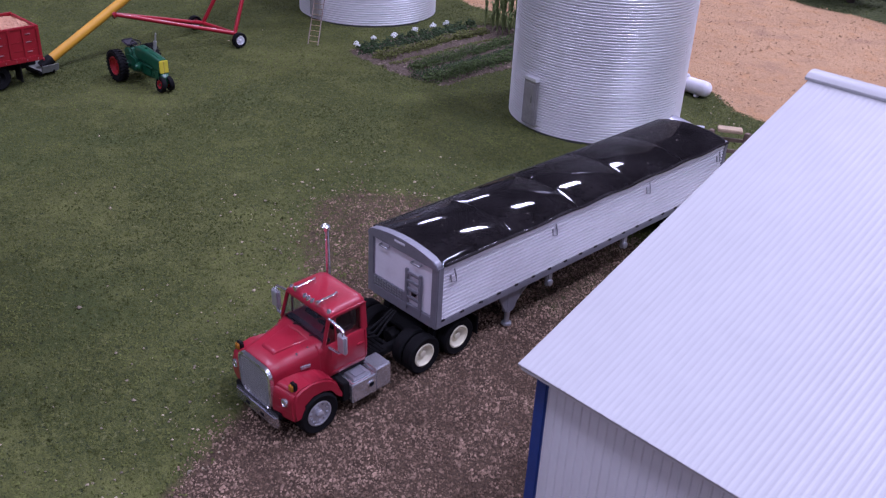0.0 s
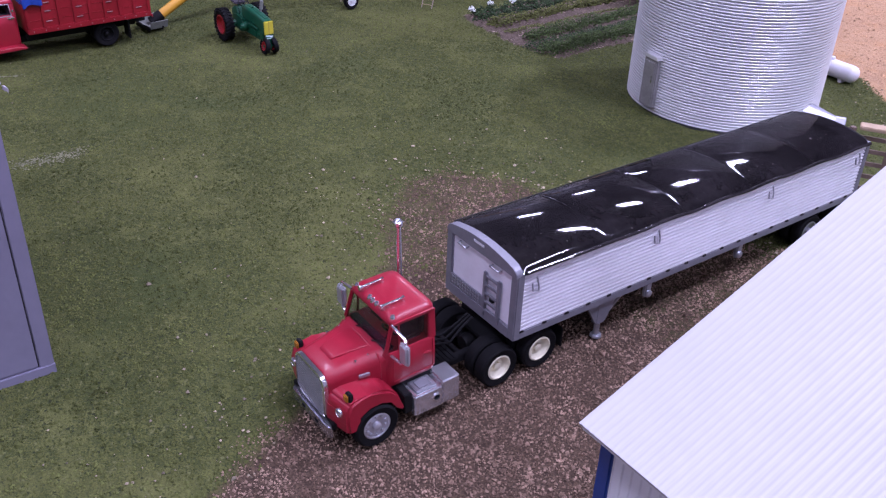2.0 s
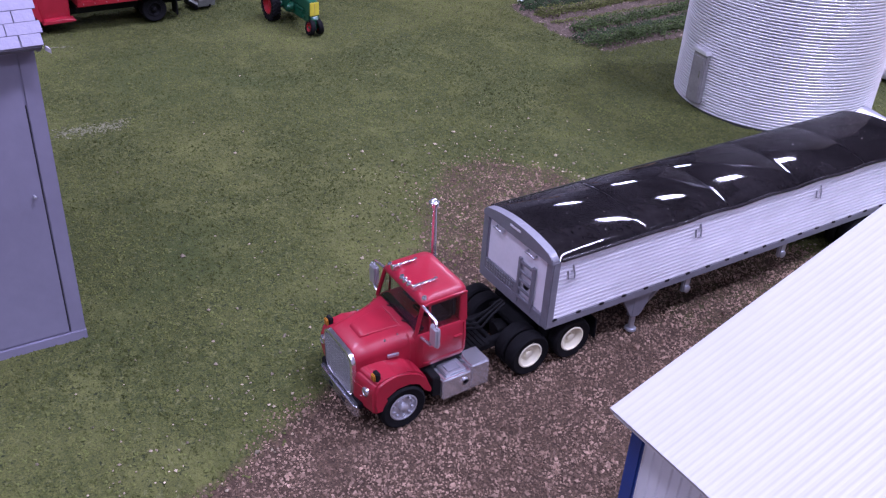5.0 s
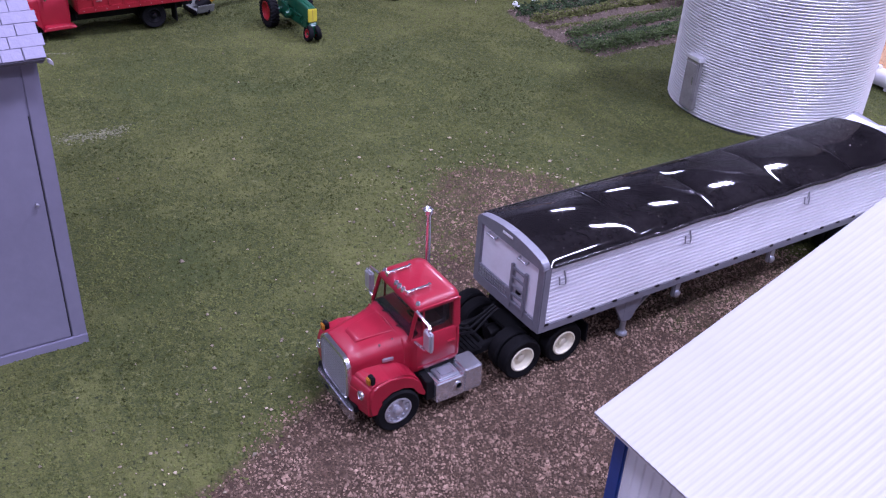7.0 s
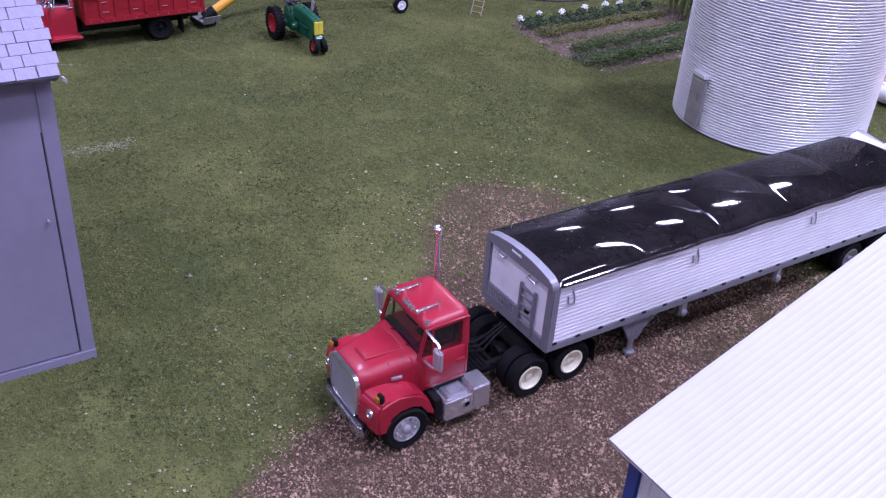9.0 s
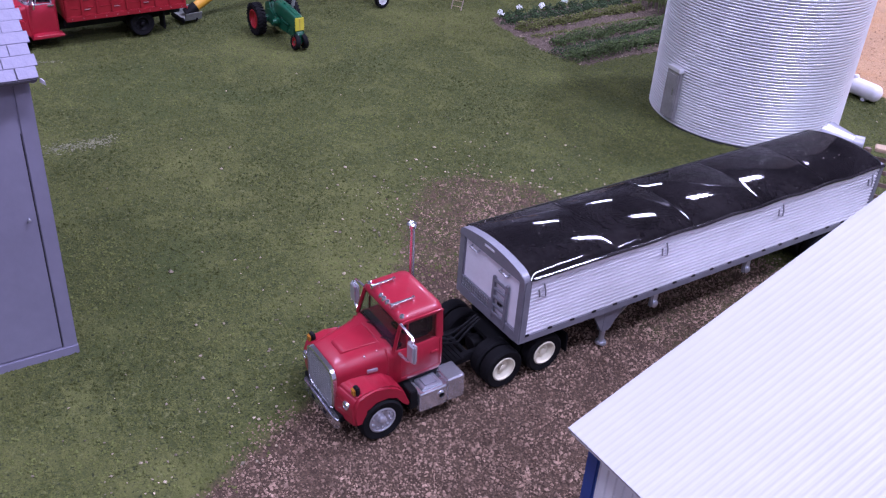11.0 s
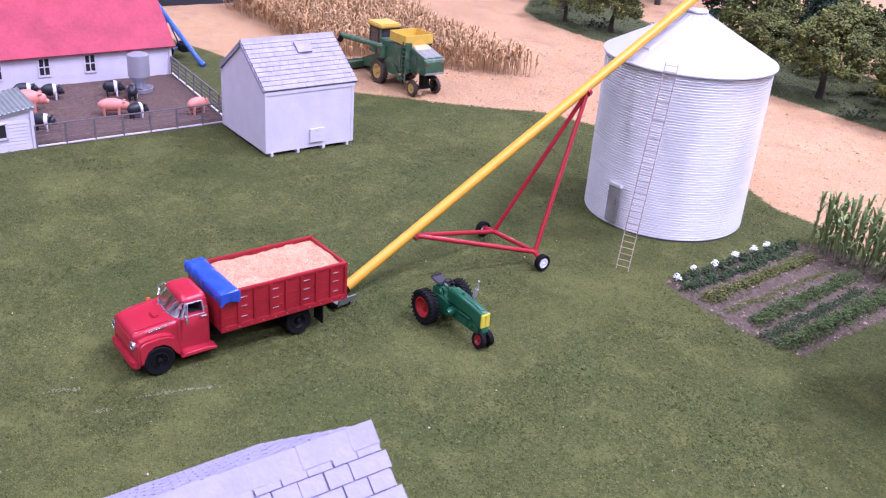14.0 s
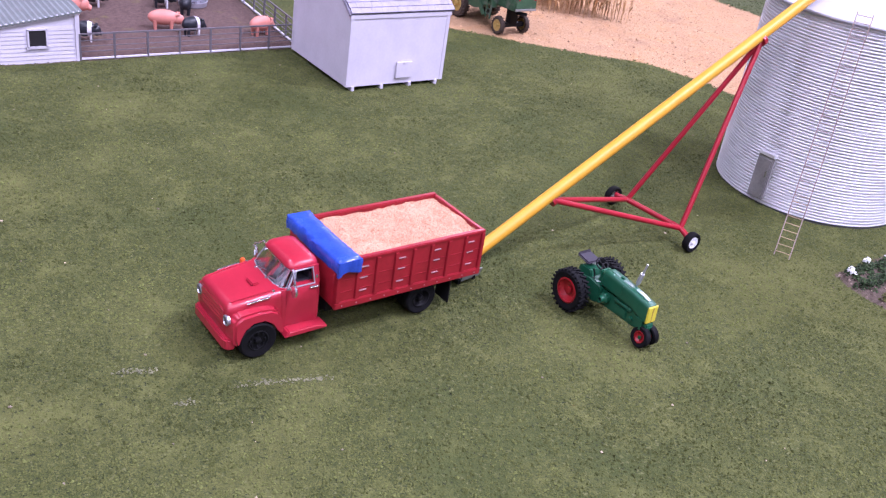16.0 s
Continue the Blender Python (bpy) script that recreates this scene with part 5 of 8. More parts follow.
# ---- grain trailer ----
def grain_trailer():
    t = thing("grain_trailer", pose(-0.2294, 0.2505, 0), "white ribbed grain trailer with black roll tarp", "trailer")
    hw, L, z0, z1 = 22.6, 227.0, 20.2, 51.2
    # ribbed side walls
    n = 15
    for s in (-1, 1):
        prof = []
        for k in range(n):
            za, dz = z0 + 2.6 + (z1 - z0 - 4.6) * k / n, (z1 - z0 - 4.6) / n
            prof += [(s * (hw - 1.0), za), (s * (hw - 0.10), za + dz * 0.16), (s * (hw - 0.10), za + dz * 0.66), (s * (hw - 1.0), za + dz * 0.84)]
        prof += [(s * (hw - 1.0), z1 - 2.0), (s * (hw - 2), z1 - 2.0), (s * (hw - 2), z0 + 2.6)]
        side = part("side_wall", prism(bare(), prof, 2.4, L - 2, "y"), M_WHITEPL, t, "white horizontally ribbed side wall", smooth=20)
        part("top_rail", box(bare(), (s * (hw - 1.2) - 1.2, 0.6, z1 - 3.0), (s * (hw - 1.2) + 1.2, L, z1 - 1.1), 0.3), M_WHITEPL, t)
        part("bottom_rail", box(bare(), (s * (hw - 1.2) - 1.5, 0.6, z0 - 1.0), (s * (hw - 1.2) + 1.3, L, z0 + 2.7), 0.35), M_GREYPL, t, "grey bottom rail")
        for k in range(19):
            y = 3.6 + 11.9 * k
            part("marker_light", box(bare(), (s * (hw + 0.05) - 0.35, y - 1.1, z0 + 2.1), (s * (hw + 0.05) + 0.35, y + 1.1, z0 + 3.1), 0.15), M_BLACK, side)
        for y in (8.5, 75.5, 151.0, 219.0):
            bm = bare()
            pipe(bm, [(s * (hw + 0.1), y - 1.5, 44.6), (s * (hw + 0.6), y - 1.3, 41.2), (s * (hw + 0.7), y + 1.6, 40.4), (s * (hw + 0.6), y + 1.4, 43.4), (s * (hw + 0.1), y + 0.6, 46.8)], 0.38, 6)
            part("tarp_hook", bm, M_SILVER, side)
        part("corner_post", box(bare(), (s * (hw - 1.7) - 2.3, -0.6, z0 - 1), (s * (hw - 1.7) + 1.9, 3.2, z1 - 1), 0.5), M_GREYPL, t, "grey corner post")
        part("rear_post", box(bare(), (s * (hw - 1.7) - 1.9, L - 3, z0 - 1), (s * (hw - 1.7) + 1.95, L + 0.6, z1), 0.4), M_GREYPL, t)
    # front wall with catwalk, ladder, grab handles
    fw = part("front_wall", box(bare(), (-hw + 3, 0.3, z0 + 2), (hw - 3, 2.2, z1 - 1), 0.2), M_WHITEPL, t, "white front wall")
    part("front_sill", box(bare(), (-hw + 3, -0.8, z0 - 1), (hw - 3, 2.0, z0 + 4.4), 0.4), M_GREYPL, t)
    bm = bare()
    box(bm, (-hw + 3, -0.5, z0 + 4.0), (3, 0.4, z0 + 9.0), 0.2)
    cw = part("catwalk", bm, M_GREYPL, fw, "grey tread plate")
    for r in range(3):
        for k in range(11):
            part("tread_slot", box(bare(), (-hw + 4.2 + 1.75 * k, -0.8, z0 + 4.8 + 1.4 * r), (-hw + 5.2 + 1.75 * k, -0.45, z0 + 5.6 + 1.4 * r)), M_SILVER, cw, smooth=0)
    bm = bare()
    for x in (3.6, 12.4):
        box(bm, (x - 0.8, -1.4, z0 + 1.5), (x + 0.8, -0.2, z0 + 22), 0.2)
    lad = part("ladder_frame", bm, M_GREYPL, fw, "grey front ladder")
    for k in range(5):
        part("rung", box(bare(), (3.6, -1.3, z0 + 3.6 + 4.0 * k), (12.4, -0.4, z0 + 4.9 + 4.0 * k), 0.2), M_GREYPL, lad)
    part("ladder_socket", box(bare(), (6.8, -1.0, z0 + 9.6), (9.2, 0.4, z0 + 11.6), 0.2), M_BLACK, lad)
    for x in (-12, 9):
        bm = bare()
        pipe(bm, [(x - 2.6, 0.4, z1 - 4.6), (x - 2.6, -1.2, z1 - 5.0), (x + 2.6, -1.2, z1 - 5.0), (x + 2.6, 0.4, z1 - 4.6)], 0.5, 6)
        part("grab_handle", bm, M_SILVER, fw)
    # arched end caps
    arch = [(-hw, z1 - 2.6)]
    for k in range(23):
        x = -math.cos(math.pi * k / 22)
        arch.append((hw * x, z1 - 1.0 + 4.9 * (1 - 0.66 * x * x - 0.34 * abs(x) ** 26)))
    arch.append((hw, z1 - 2.6))
    cap = part("front_cap", prism(bare(), arch, -1.2, 2.4, "y", 0.5), M_GREYPL, t, "grey arched front cap", smooth=50)
    part("cap_light", box(bare(), (-4.5, -1.6, z1 + 1.0), (2.5, -1.0, z1 + 2.4), 0.3), M_WHITEPL, cap)
    part("rear_cap", prism(bare(), [(x, z - 0.9) for x, z in arch], L - 2.4, L + 0.4, "y", 0.6), M_BLACK, t, smooth=50)
    part("rear_wall", box(bare(), (-hw + 2.4, L - 2.2, z0), (hw - 2.4, L - 0.4, z1), 0.2), M_WHITEPL, t)
    # tarp: glossy panels bellied between its bows, rolled edges
    pts = [(hw + 0.75, 3 + (L - 4) * k / 24, z1 - 0.5 + 0.45 * math.sin(k * 1.7) * (k > 5)) for k in range(25)]
    tarp = part("roll_tarp", pipe(bare(), pts, 0.75, 10), M_TARP, t, "glossy black vinyl roll tarp")
    pts = [(-hw - 0.6, 3 + (L - 4) * k / 4, z1 - 0.6) for k in range(5)]
    part("roll_bar", pipe(bare(), pts, 0.6, 8), M_BLACK, tarp)
    nx, step, panels = 40, 20, 5
    BELLY, TILT = (1.15, 1.35, 1.3, 1.25, 1.0), (0.15, -0.1, 0.12, -0.1, 0.1)
    for panel in range(panels):
        ya, yb = 2.0 + (L - 4.0) * panel / panels, 2.0 + (L - 4.0) * (panel + 1) / panels
        bm = bare()
        grid = []
        for j in range(step + 1):
            u = j / step
            row = []
            for i in range(nx + 1):
                x = -math.cos(math.pi * i / nx)
                crown, flat = 1 - 0.66 * x * x - 0.34 * abs(x) ** 26, 1 - abs(x) ** 4
                z = z1 - 1.3 + 4.9 * crown + BELLY[panel] * (1 - (2 * u - 1) ** 2) * flat + TILT[panel] * x * flat
                row.append(bm.verts.new(((hw + 0.6) * x, ya + (yb - ya) * u, z)))
            grid.append(row)
        for p, q in zip(grid, grid[1:]):
            for i in range(nx):
                bm.faces.new((p[i], p[i + 1], q[i + 1], q[i]))
        bmesh.ops.solidify(bm, geom=bm.faces[:], thickness=0.35)
        part("tarp_panel", bm, M_TARP, tarp, smooth=70)
    # hoppers and under-frame
    for yc in (78, 140):
        secs = [[(u, v, z0 + 0.5) for u, v in ((-17, yc - 30), (17, yc - 30), (17, yc + 30), (-17, yc + 30))],
                [(u, v, 8.5) for u, v in ((-8, yc - 8), (8, yc - 8), (8, yc + 8), (-8, yc + 8))]]
        h = part("hopper", loft(bare(), secs), M_GREYPL, t, smooth=0)
        part("trap_gate", box(bare(), (-9, yc - 9, 6.6), (9, yc + 9, 8.6), 0.3), M_BLACK, h)
    for yc in (77.0, 138.0):
        bm = bare()
        box(bm, (20.0, yc - 2.0, 12.2), (22.2, yc + 2.0, 19.6), 0.6)
        tr = part("trap_crank", bm, M_SILVER, t, "grey crank bracket")
        part("crank_knob", lathe(bare(), [(1.8, 0), (1.8, 0.8), (1.0, 1.3), (0, 1.3)], Matrix.Translation((22.0, yc, 14.0)) @ ACROSS, n=14), M_SILVER, tr)
    for s in (-1, 1):
        leg = part("landing_leg", box(bare(), (s * 19.6 - 1.6, 47.5, 7.5), (s * 19.6 + 1.6, 52.5, z0), 0.4), M_GREYPL, t, "grey landing leg")
        part("leg_foot", rod(bare(), (s * 19.6, 50, 1.2), (s * 19.6, 50, 8), 1.3), M_SILVER, leg)
        part("foot_plate", lathe(bare(), [(0, 0.3), (2.6, 0.4), (2.4, 1.3), (0, 1.5)], Matrix.Translation((s * 19.6, 50, 0)), n=12), M_SILVER, leg)
        part("leg_gusset", prism(bare(), [(40.5, z0), (59, z0), (53, 8.4), (47.4, 8.4)], s * 20.4 - 0.6, s * 20.4 + 0.6, "x"), M_GREYPL, leg)
        part("leg_brace", bar(bare(), (s * 19.6, 52, 8.5), (s * 19.6, 66, z0), 0.9, 0.9), M_SILVER, leg)
        part("frame_rail", box(bare(), (s * 9 - 1.4, 6, z0 - 3.4), (s * 9 + 1.4, 40, z0), 0.3), M_BLACK, t)
        part("frame_rail", box(bare(), (s * 9 - 1.4, 176, z0 - 5.0), (s * 9 + 1.4, L - 2, z0), 0.3), M_BLACK, t)
        for y in (194.5, 217.0):
            wheel(t, (s * 19.2, y, 8.9), 8.9, 5.6, 5.4, M_SILVER, s, 2.0, 0, dual=6.6)
        part("mud_flap", box(bare(), (s * 14 - 6, L - 1, 3.5), (s * 14 + 6, L, z0 - 1), 0.2), M_BLACK, t)
    part("kingpin_plate", box(bare(), (-11, 18, z0 - 4.4), (11, 40, z0 - 3.2), 0.3), M_BLACK, t)
    for y in (194.5, 217.0):
        part("axle_beam", rod(bare(), (-17, y, 8.9), (17, y, 8.9), 1.8), M_BLACK, t)
    part("under_floor", box(bare(), (-17, 3, z0 - 0.4), (17, L - 3, z0 + 1.4)), M_BLACK, t, smooth=0)
    return t


grain_trailer()


def settled_dust():
    """Pale specks lying on the glossy tarp and on the semi's cab."""
    n = 240
    x, y = RNG.uniform(-0.93, 0.93, n), RNG.uniform(5, 222, n)
    crown = 1 - 0.66 * x * x - 0.34 * np.abs(x) ** 26
    z = 51.2 - 1.3 + 4.9 * crown - 0.1
    u = np.mod((y - 2.0) / 44.6, 1.0)
    z = z + 1.2 * (1 - (2 * u - 1) ** 2) * (1 - np.abs(x) ** 4)
    p = np.column_stack([-229.4 + 23.2 * x, 250.5 + y, z]) * MM
    v, f = crumbs(p, RNG.gamma(3.0, 0.00004, n) + 0.00007, 0.6)
    stuff("dust", v, f, M_DUST, "pale dust specks settled on the black tarp", "dust")


settled_dust()


# ---- red grain truck with a loaded box ----
def grain_truck():
    t = thing("grain_truck", pose(-0.6886, 0.1488, 0.0006, 0, 0, 1.6), "red toy farm truck with a heaped grain box", "truck")
    for s in (-1, 1):
        part("frame_rail", box(bare(), (s * 8 - 1.5, -8, 9.5), (s * 8 + 1.5, 118, 14), 0.3), M_BLACK, t)
    for y in (0, 92.5):
        part("axle_beam", rod(bare(), (-17, y, 9.6), (17, y, 9.6), 1.8), M_BLACK, t)
    # hood: crowned between two long shoulders, square nose with a recessed panel
    secs = []
    for y, hw, lo, hi, r in ((-13.4, 14.8, 11, 26.6, 2.6), (-12.4, 15.6, 10, 28.2, 3.4), (-9.6, 15.9, 10, 29.0, 3.6), (-2, 16.2, 10, 30.0, 3.6), (7, 16.6, 10, 30.9, 3.4), (12.6, 16.9, 10, 31.4, 3.2)):
        secs.append([(u, y, v + 1.0 * max(0.0, 1 - (u / (hw * 0.72)) ** 2) * (v > hi - 0.5)) for u, v in roundrect(hw, lo, hi, r, 7)])
    hood = part("hood", loft(bare(), secs), M_RED2, t, smooth=50)
    part("hood_scoop", box(bare(), (-0.5, 2.6, 30.4), (6.6, 6.4, 31.9), 0.6, rot=Matrix.Rotation(radians(5), 3, "X")), M_RED2, hood)
    for s in (-1, 1):
        part("hood_bead", pipe(bare(), [(s * 12.6, -10.6, 28.9), (s * 13.2, -2, 30.3), (s * 13.8, 9.5, 31.3)], 0.5, 6), M_RED2, hood)
        part("hood_trim", bar(bare(), (s * 16.35, -4.6, 28.4), (s * 16.75, 7.0, 29.6), 0.9, 0.7, 0.2), M_CHROME, hood)
        part("cowl_bolt", lathe(bare(), [(0.8, -0.4), (0.7, 0.4), (0, 0.7)], Matrix.Translation((s * 14.4, 9.6, 31.1)), n=10), M_CHROME, hood)
    nose = part("grille_panel", prism(bare(), roundrect(12.2, 16.6, 25.4, 1.4, 3), -14.0, -13.0, "y", 0.3), M_RED2, hood)
    for k in range(3):
        part("grille_rib", box(bare(), (-10.4, -14.35, 18.2 + 2.2 * k), (10.4, -13.8, 18.9 + 2.2 * k), 0.2), M_RED2, nose)
    bm = bare()
    prism(bm, [(-18.6, -10.6), (-18.0, -14.2), (-15.6, -15.6), (15.6, -15.6), (18.0, -14.2), (18.6, -10.6), (15, -10.6), (-15, -10.6)], 6.4, 12.0, "z", 0.7, 3)
    part("bumper", bm, M_RED2, t, "red front bumper")
    for s in (-1, 1):
        lm = Matrix.Translation((s * 14.6, -13.5, 21.2)) @ Matrix.Rotation(radians(90), 4, "X")
        hl = part("headlight", lathe(bare(), [(2.7, -1), (2.7, 0.5), (2.2, 0.8), (2.0, 0.2), (0, 0.2)], lm, n=18), M_SILVER, hood, "round headlight in dull silver ring")
        part("headlight_lens", lathe(bare(), [(2.0, 0.2), (1.4, 0.7), (0, 0.95)], lm, n=16), M_CLEARGLASS, hl)
        outer = [(-12.8, 9.0), (-13.6, 13.0), (-13.6, 20.6), (-12.4, 23.8), (-9.6, 25.4), (0, 26.2), (6.5, 25.6), (10.2, 23.6), (12.0, 19.0), (13.6, 9.4)]
        inner = [(11.4, 9.4), (10.8, 13.4), (8.0, 18.2), (3.0, 21.2), (-3.0, 21.1), (-7.6, 18.0), (-9.9, 13.2), (-10.4, 9.0)]
        a, b = (13.0, 20.8) if s > 0 else (-20.8, -13.0)
        bm = prism(bare(), outer + inner, a, b, "x", 1.5, 4)
        for v in bm.verts:
            k = max(0.0, (abs(v.co.x) - 15) / 5.8)
            if v.co.y < -9:
                v.co.y += 1.6 * k * k
            if v.co.z > 22:
                v.co.z -= 0.9 * k * k
        part("fender", bm, M_RED2, t, smooth=55)
        bm = bare()
        prism(bm, [(12.6, 8.0), (35.6, 8.4), (35.6, 10.0), (30, 11.2), (15.0, 11.0)], min(s * 14, s * 22.4), max(s * 14, s * 22.4), "x", 0.6, 3)
        part("running_board", bm, M_RED2, t, "red running board")
    part("marker_light", lathe(bare(), [(0, -1.3), (1.3, -0.8), (1.5, 0.6), (1.0, 1.6), (0, 1.9)], Matrix.Translation((-16.4, 8.6, 30.4)), n=12), M_ORANGE, hood, "amber clearance lamp on a stalk")
    # cab: body, posts, raked wrap-round windshield and a rounded roof
    low = [ring_xy(16.2, 12.0, 33.4, 1.6, 9.4), ring_xy(17.2, 11.8, 33.6, 2.2, 13), ring_xy(17.2, 11.6, 33.8, 2.4, 24), ring_xy(16.6, 11.8, 33.8, 2.4, 30.4), ring_xy(16.0, 12.4, 33.6, 2.2, 31.4)]
    cab = part("cab", loft(bare(), low), M_RED2, t, smooth=45)
    top = [ring_xy(13.5, 18.3, 33.4, 3.0, 39.0, 6), ring_xy(13.8, 17.6, 33.6, 3.4, 39.8, 6), ring_xy(13.7, 17.8, 33.5, 3.4, 40.6, 6), ring_xy(13.0, 18.8, 33.1, 3.8, 42.0, 6), ring_xy(11.2, 20.6, 31.8, 4.2, 43.0, 6), ring_xy(7.0, 23.2, 29.2, 2.8, 43.3, 6)]
    part("roof", loft(bare(), top), M_RED2, cab, smooth=60)
    part("rear_panel", prism(bare(), [(33.4, 31.0), (33.3, 40), (32.2, 40), (32.2, 31.0)], -12.6, 12.6, "x", 0.3), M_RED2, cab)
    part("rear_window", box(bare(), (-8, 33.0, 33.4), (8, 33.55, 38.6), 0.2), M_GLASS, cab)

    def side(x0, y, z):
        return (x0 - 2.3 * (z - 31.4) / 8.0, y, z)
    # windshield: a pane bent round at its ends
    foot = [(-15.0, 15.6, 31.2), (-13.2, 13.4, 31.2), (-9, 12.4, 31.2), (0, 12.0, 31.2), (9, 12.4, 31.2), (13.2, 13.4, 31.2), (15.0, 15.6, 31.2)]
    head = [(-13.0, 20.2, 39.4), (-11.8, 18.9, 39.4), (-8, 18.2, 39.4), (0, 18.0, 39.4), (8, 18.2, 39.4), (11.8, 18.9, 39.4), (13.0, 20.2, 39.4)]
    bm = bare()
    va, vb = [bm.verts.new(p) for p in foot], [bm.verts.new(p) for p in head]
    for k in range(6):
        bm.faces.new((va[k], va[k + 1], vb[k + 1], vb[k]))
    bmesh.ops.solidify(bm, geom=bm.faces[:], thickness=0.3)
    ws = part("windshield", bm, M_SMOKEPANE, cab, "smoky wrap-round windshield in bright trim", smooth=60)
    part("windshield_trim", pipe(bare(), foot + head[::-1] + foot[:1], 0.4, 8), M_SILVER, ws)
    bm = bare()
    for x in (-7.5, 3.0):
        pipe(bm, [(x, 11.6, 31.4), (x + 1.0, 12.4, 32.4), (x + 6.4, 13.2, 33.2)], 0.3, 6)
        lathe(bm, [(0.9, -0.5), (0.8, 0.5), (0, 0.8)], Matrix.Translation((x, 11.4, 31.2)), n=10)
    part("wiper", bm, M_CHROME, cab)
    for s in (-1, 1):
        sd = [side(16.0, 16.4, 31.4), side(16.0, 30.4, 31.4), side(16.0, 30.0, 38.9), side(16.0, 20.4, 38.9)]
        sd = [(s * x, y, z) for x, y, z in sd]
        win = part("window_trim", pipe(bare(), sd + sd[:1], 0.5, 8), M_MESHCHROME, cab, "chrome window trim")
        part("vent_post", bar(bare(), (s * side(16.0, 19.6, 31.4)[0], 19.6, 31.4), (s * side(16, 21.2, 38.9)[0], 21.2, 38.9), 0.6, 0.6, 0.2), M_MESHCHROME, win)
        bm = bare()
        q = [bm.verts.new((x - s * 0.2, y, z)) for x, y, z in (sd[0], (s * side(16, 19.6, 31.4)[0], 19.6, 31.4), (s * side(16, 21.2, 38.9)[0], 21.2, 38.9), sd[3])]
        bm.faces.new(q)
        bmesh.ops.solidify(bm, geom=bm.faces[:], thickness=0.3)
        part("vent_window", bm, M_PANE, win, smooth=0)
        bm = loft(bare(), [ring_xy(1.2, 30.2, 33.6, 0.8, 31.2), ring_xy(1.2, 29.8, 33.3, 0.8, 39.6)])
        for v in bm.verts:
            v.co.x += s * (14.9 - 2.3 * (v.co.z - 31.4) / 8.0)
        part("rear_post", bm, M_RED2, cab, smooth=50)
        part("post_badge", box(bare(), (s * 15.4 - 0.3, 31.0, 33.6), (s * 15.4 + 0.3, 32.4, 35.2), 0.2), M_CHROME, cab)
        part("door_handle", box(bare(), (s * 16.9 - 0.7, 27.4, 29.6), (s * 16.9 + 0.8, 32.0, 30.6), 0.3), M_CHROME, cab)
        bm = bare()
        for a, b in (((15.4, 12), (15.4, 30.6)), ((31.6, 12), (31.6, 30.6))):
            bar(bm, (s * 17.12, *a), (s * 17.12, *b), 0.34, 0.34)
        part("door_seam", bm, M_RED2, cab)
        part("drip_rail", pipe(bare(), [(s * 13.4, 18.8, 39.2), (s * 14.0, 20.6, 39.9), (s * 14.0, 31.6, 39.9), (s * 13.4, 33.2, 39.4)], 0.4, 6), M_RED2, cab)
        mir = part("mirror", lathe(bare(), [(0, -0.8), (2.5, -0.6), (2.7, 0.2), (2.3, 0.8), (0, 1.0)], Matrix.Translation((s * 20.6, 17.0, 32.4)) @ Matrix.Diagonal((1, 1, 1.25, 1)) @ ALONG, n=20), M_CHROME, t, "chrome mirror")
        part("mirror_bracket", pipe(bare(), [(s * 17.0, 15.4, 31.6), (s * 20.2, 17.0, 33.4), (s * 20.8, 17.2, 36.4), (s * 17.6, 18.2, 38.0), (s * 14.6, 19.0, 40.4)], 0.6), M_CHROME, mir)
    # inside the cab
    part("dashboard", box(bare(), (-14.0, 15.2, 28.0), (14.0, 18.2, 31.9), 0.8), M_SEAT, cab)
    part("bench_seat", box(bare(), (-13.4, 22.0, 26), (13.4, 31.0, 31.6), 1.0), M_SEAT, cab, "dark bench seat")
    part("bench_back", box(bare(), (-13.0, 29.4, 30), (13.0, 32.0, 36.4), 1.0), M_SEAT, cab)
    bm = bare()
    for k in range(16):
        a, b = 2 * math.pi * k / 16, 2 * math.pi * (k + 1) / 16
        rod(bm, (3.4 * math.cos(a), 3.4 * math.sin(a), 0), (3.4 * math.cos(b), 3.4 * math.sin(b), 0), 0.4, n=6)
    rod(bm, (-3.3, 0, 0), (3.3, 0, 0), 0.35, n=6)
    bm.transform(Matrix.Translation((7.0, 20.0, 33.2)) @ Matrix.Rotation(radians(-38), 4, "X"))
    part("cab_steering_wheel", bm, M_BLACK, cab)
    # box: plank panels between stakes, with small plated straps on every other panel
    hw, y0, y1, z0, z1 = 23.3, 37.4, 126.4, 20.4, 43.6
    part("box_floor", box(bare(), (-hw, y0, z0 - 1.6), (hw, y1, z0 + 0.6), 0.3), M_BOXRED, t)
    for s in (-1, 1):
        sd = part("box_side", box(bare(), (s * hw - s * 2.2, y0, z0), (s * hw, y1, z1), 0.25), M_BOXRED, t, "red panelled box side", smooth=30)
        part("top_rail", box(bare(), (s * (hw - 1.0) - 1.4, y0, z1 - 0.6), (s * (hw - 1.0) + 1.5, y1, z1 + 1.2), 0.4), M_BOXRED, sd)
        part("bottom_rail", box(bare(), (s * (hw - 0.6) - 1.2, y0, z0 - 2.0), (s * (hw - 0.6) + 1.5, y1, z0 + 1.8), 0.4), M_BOXRED, sd)
        for k in range(9):
            y = y0 + 1.4 + (y1 - y0 - 2.8) * k / 8
            part("stake", box(bare(), (s * hw - 0.4, y - 1.2, z0 + 1.6), (s * hw + 0.9, y + 1.2, z1 - 0.4), 0.35), M_BOXRED, sd)
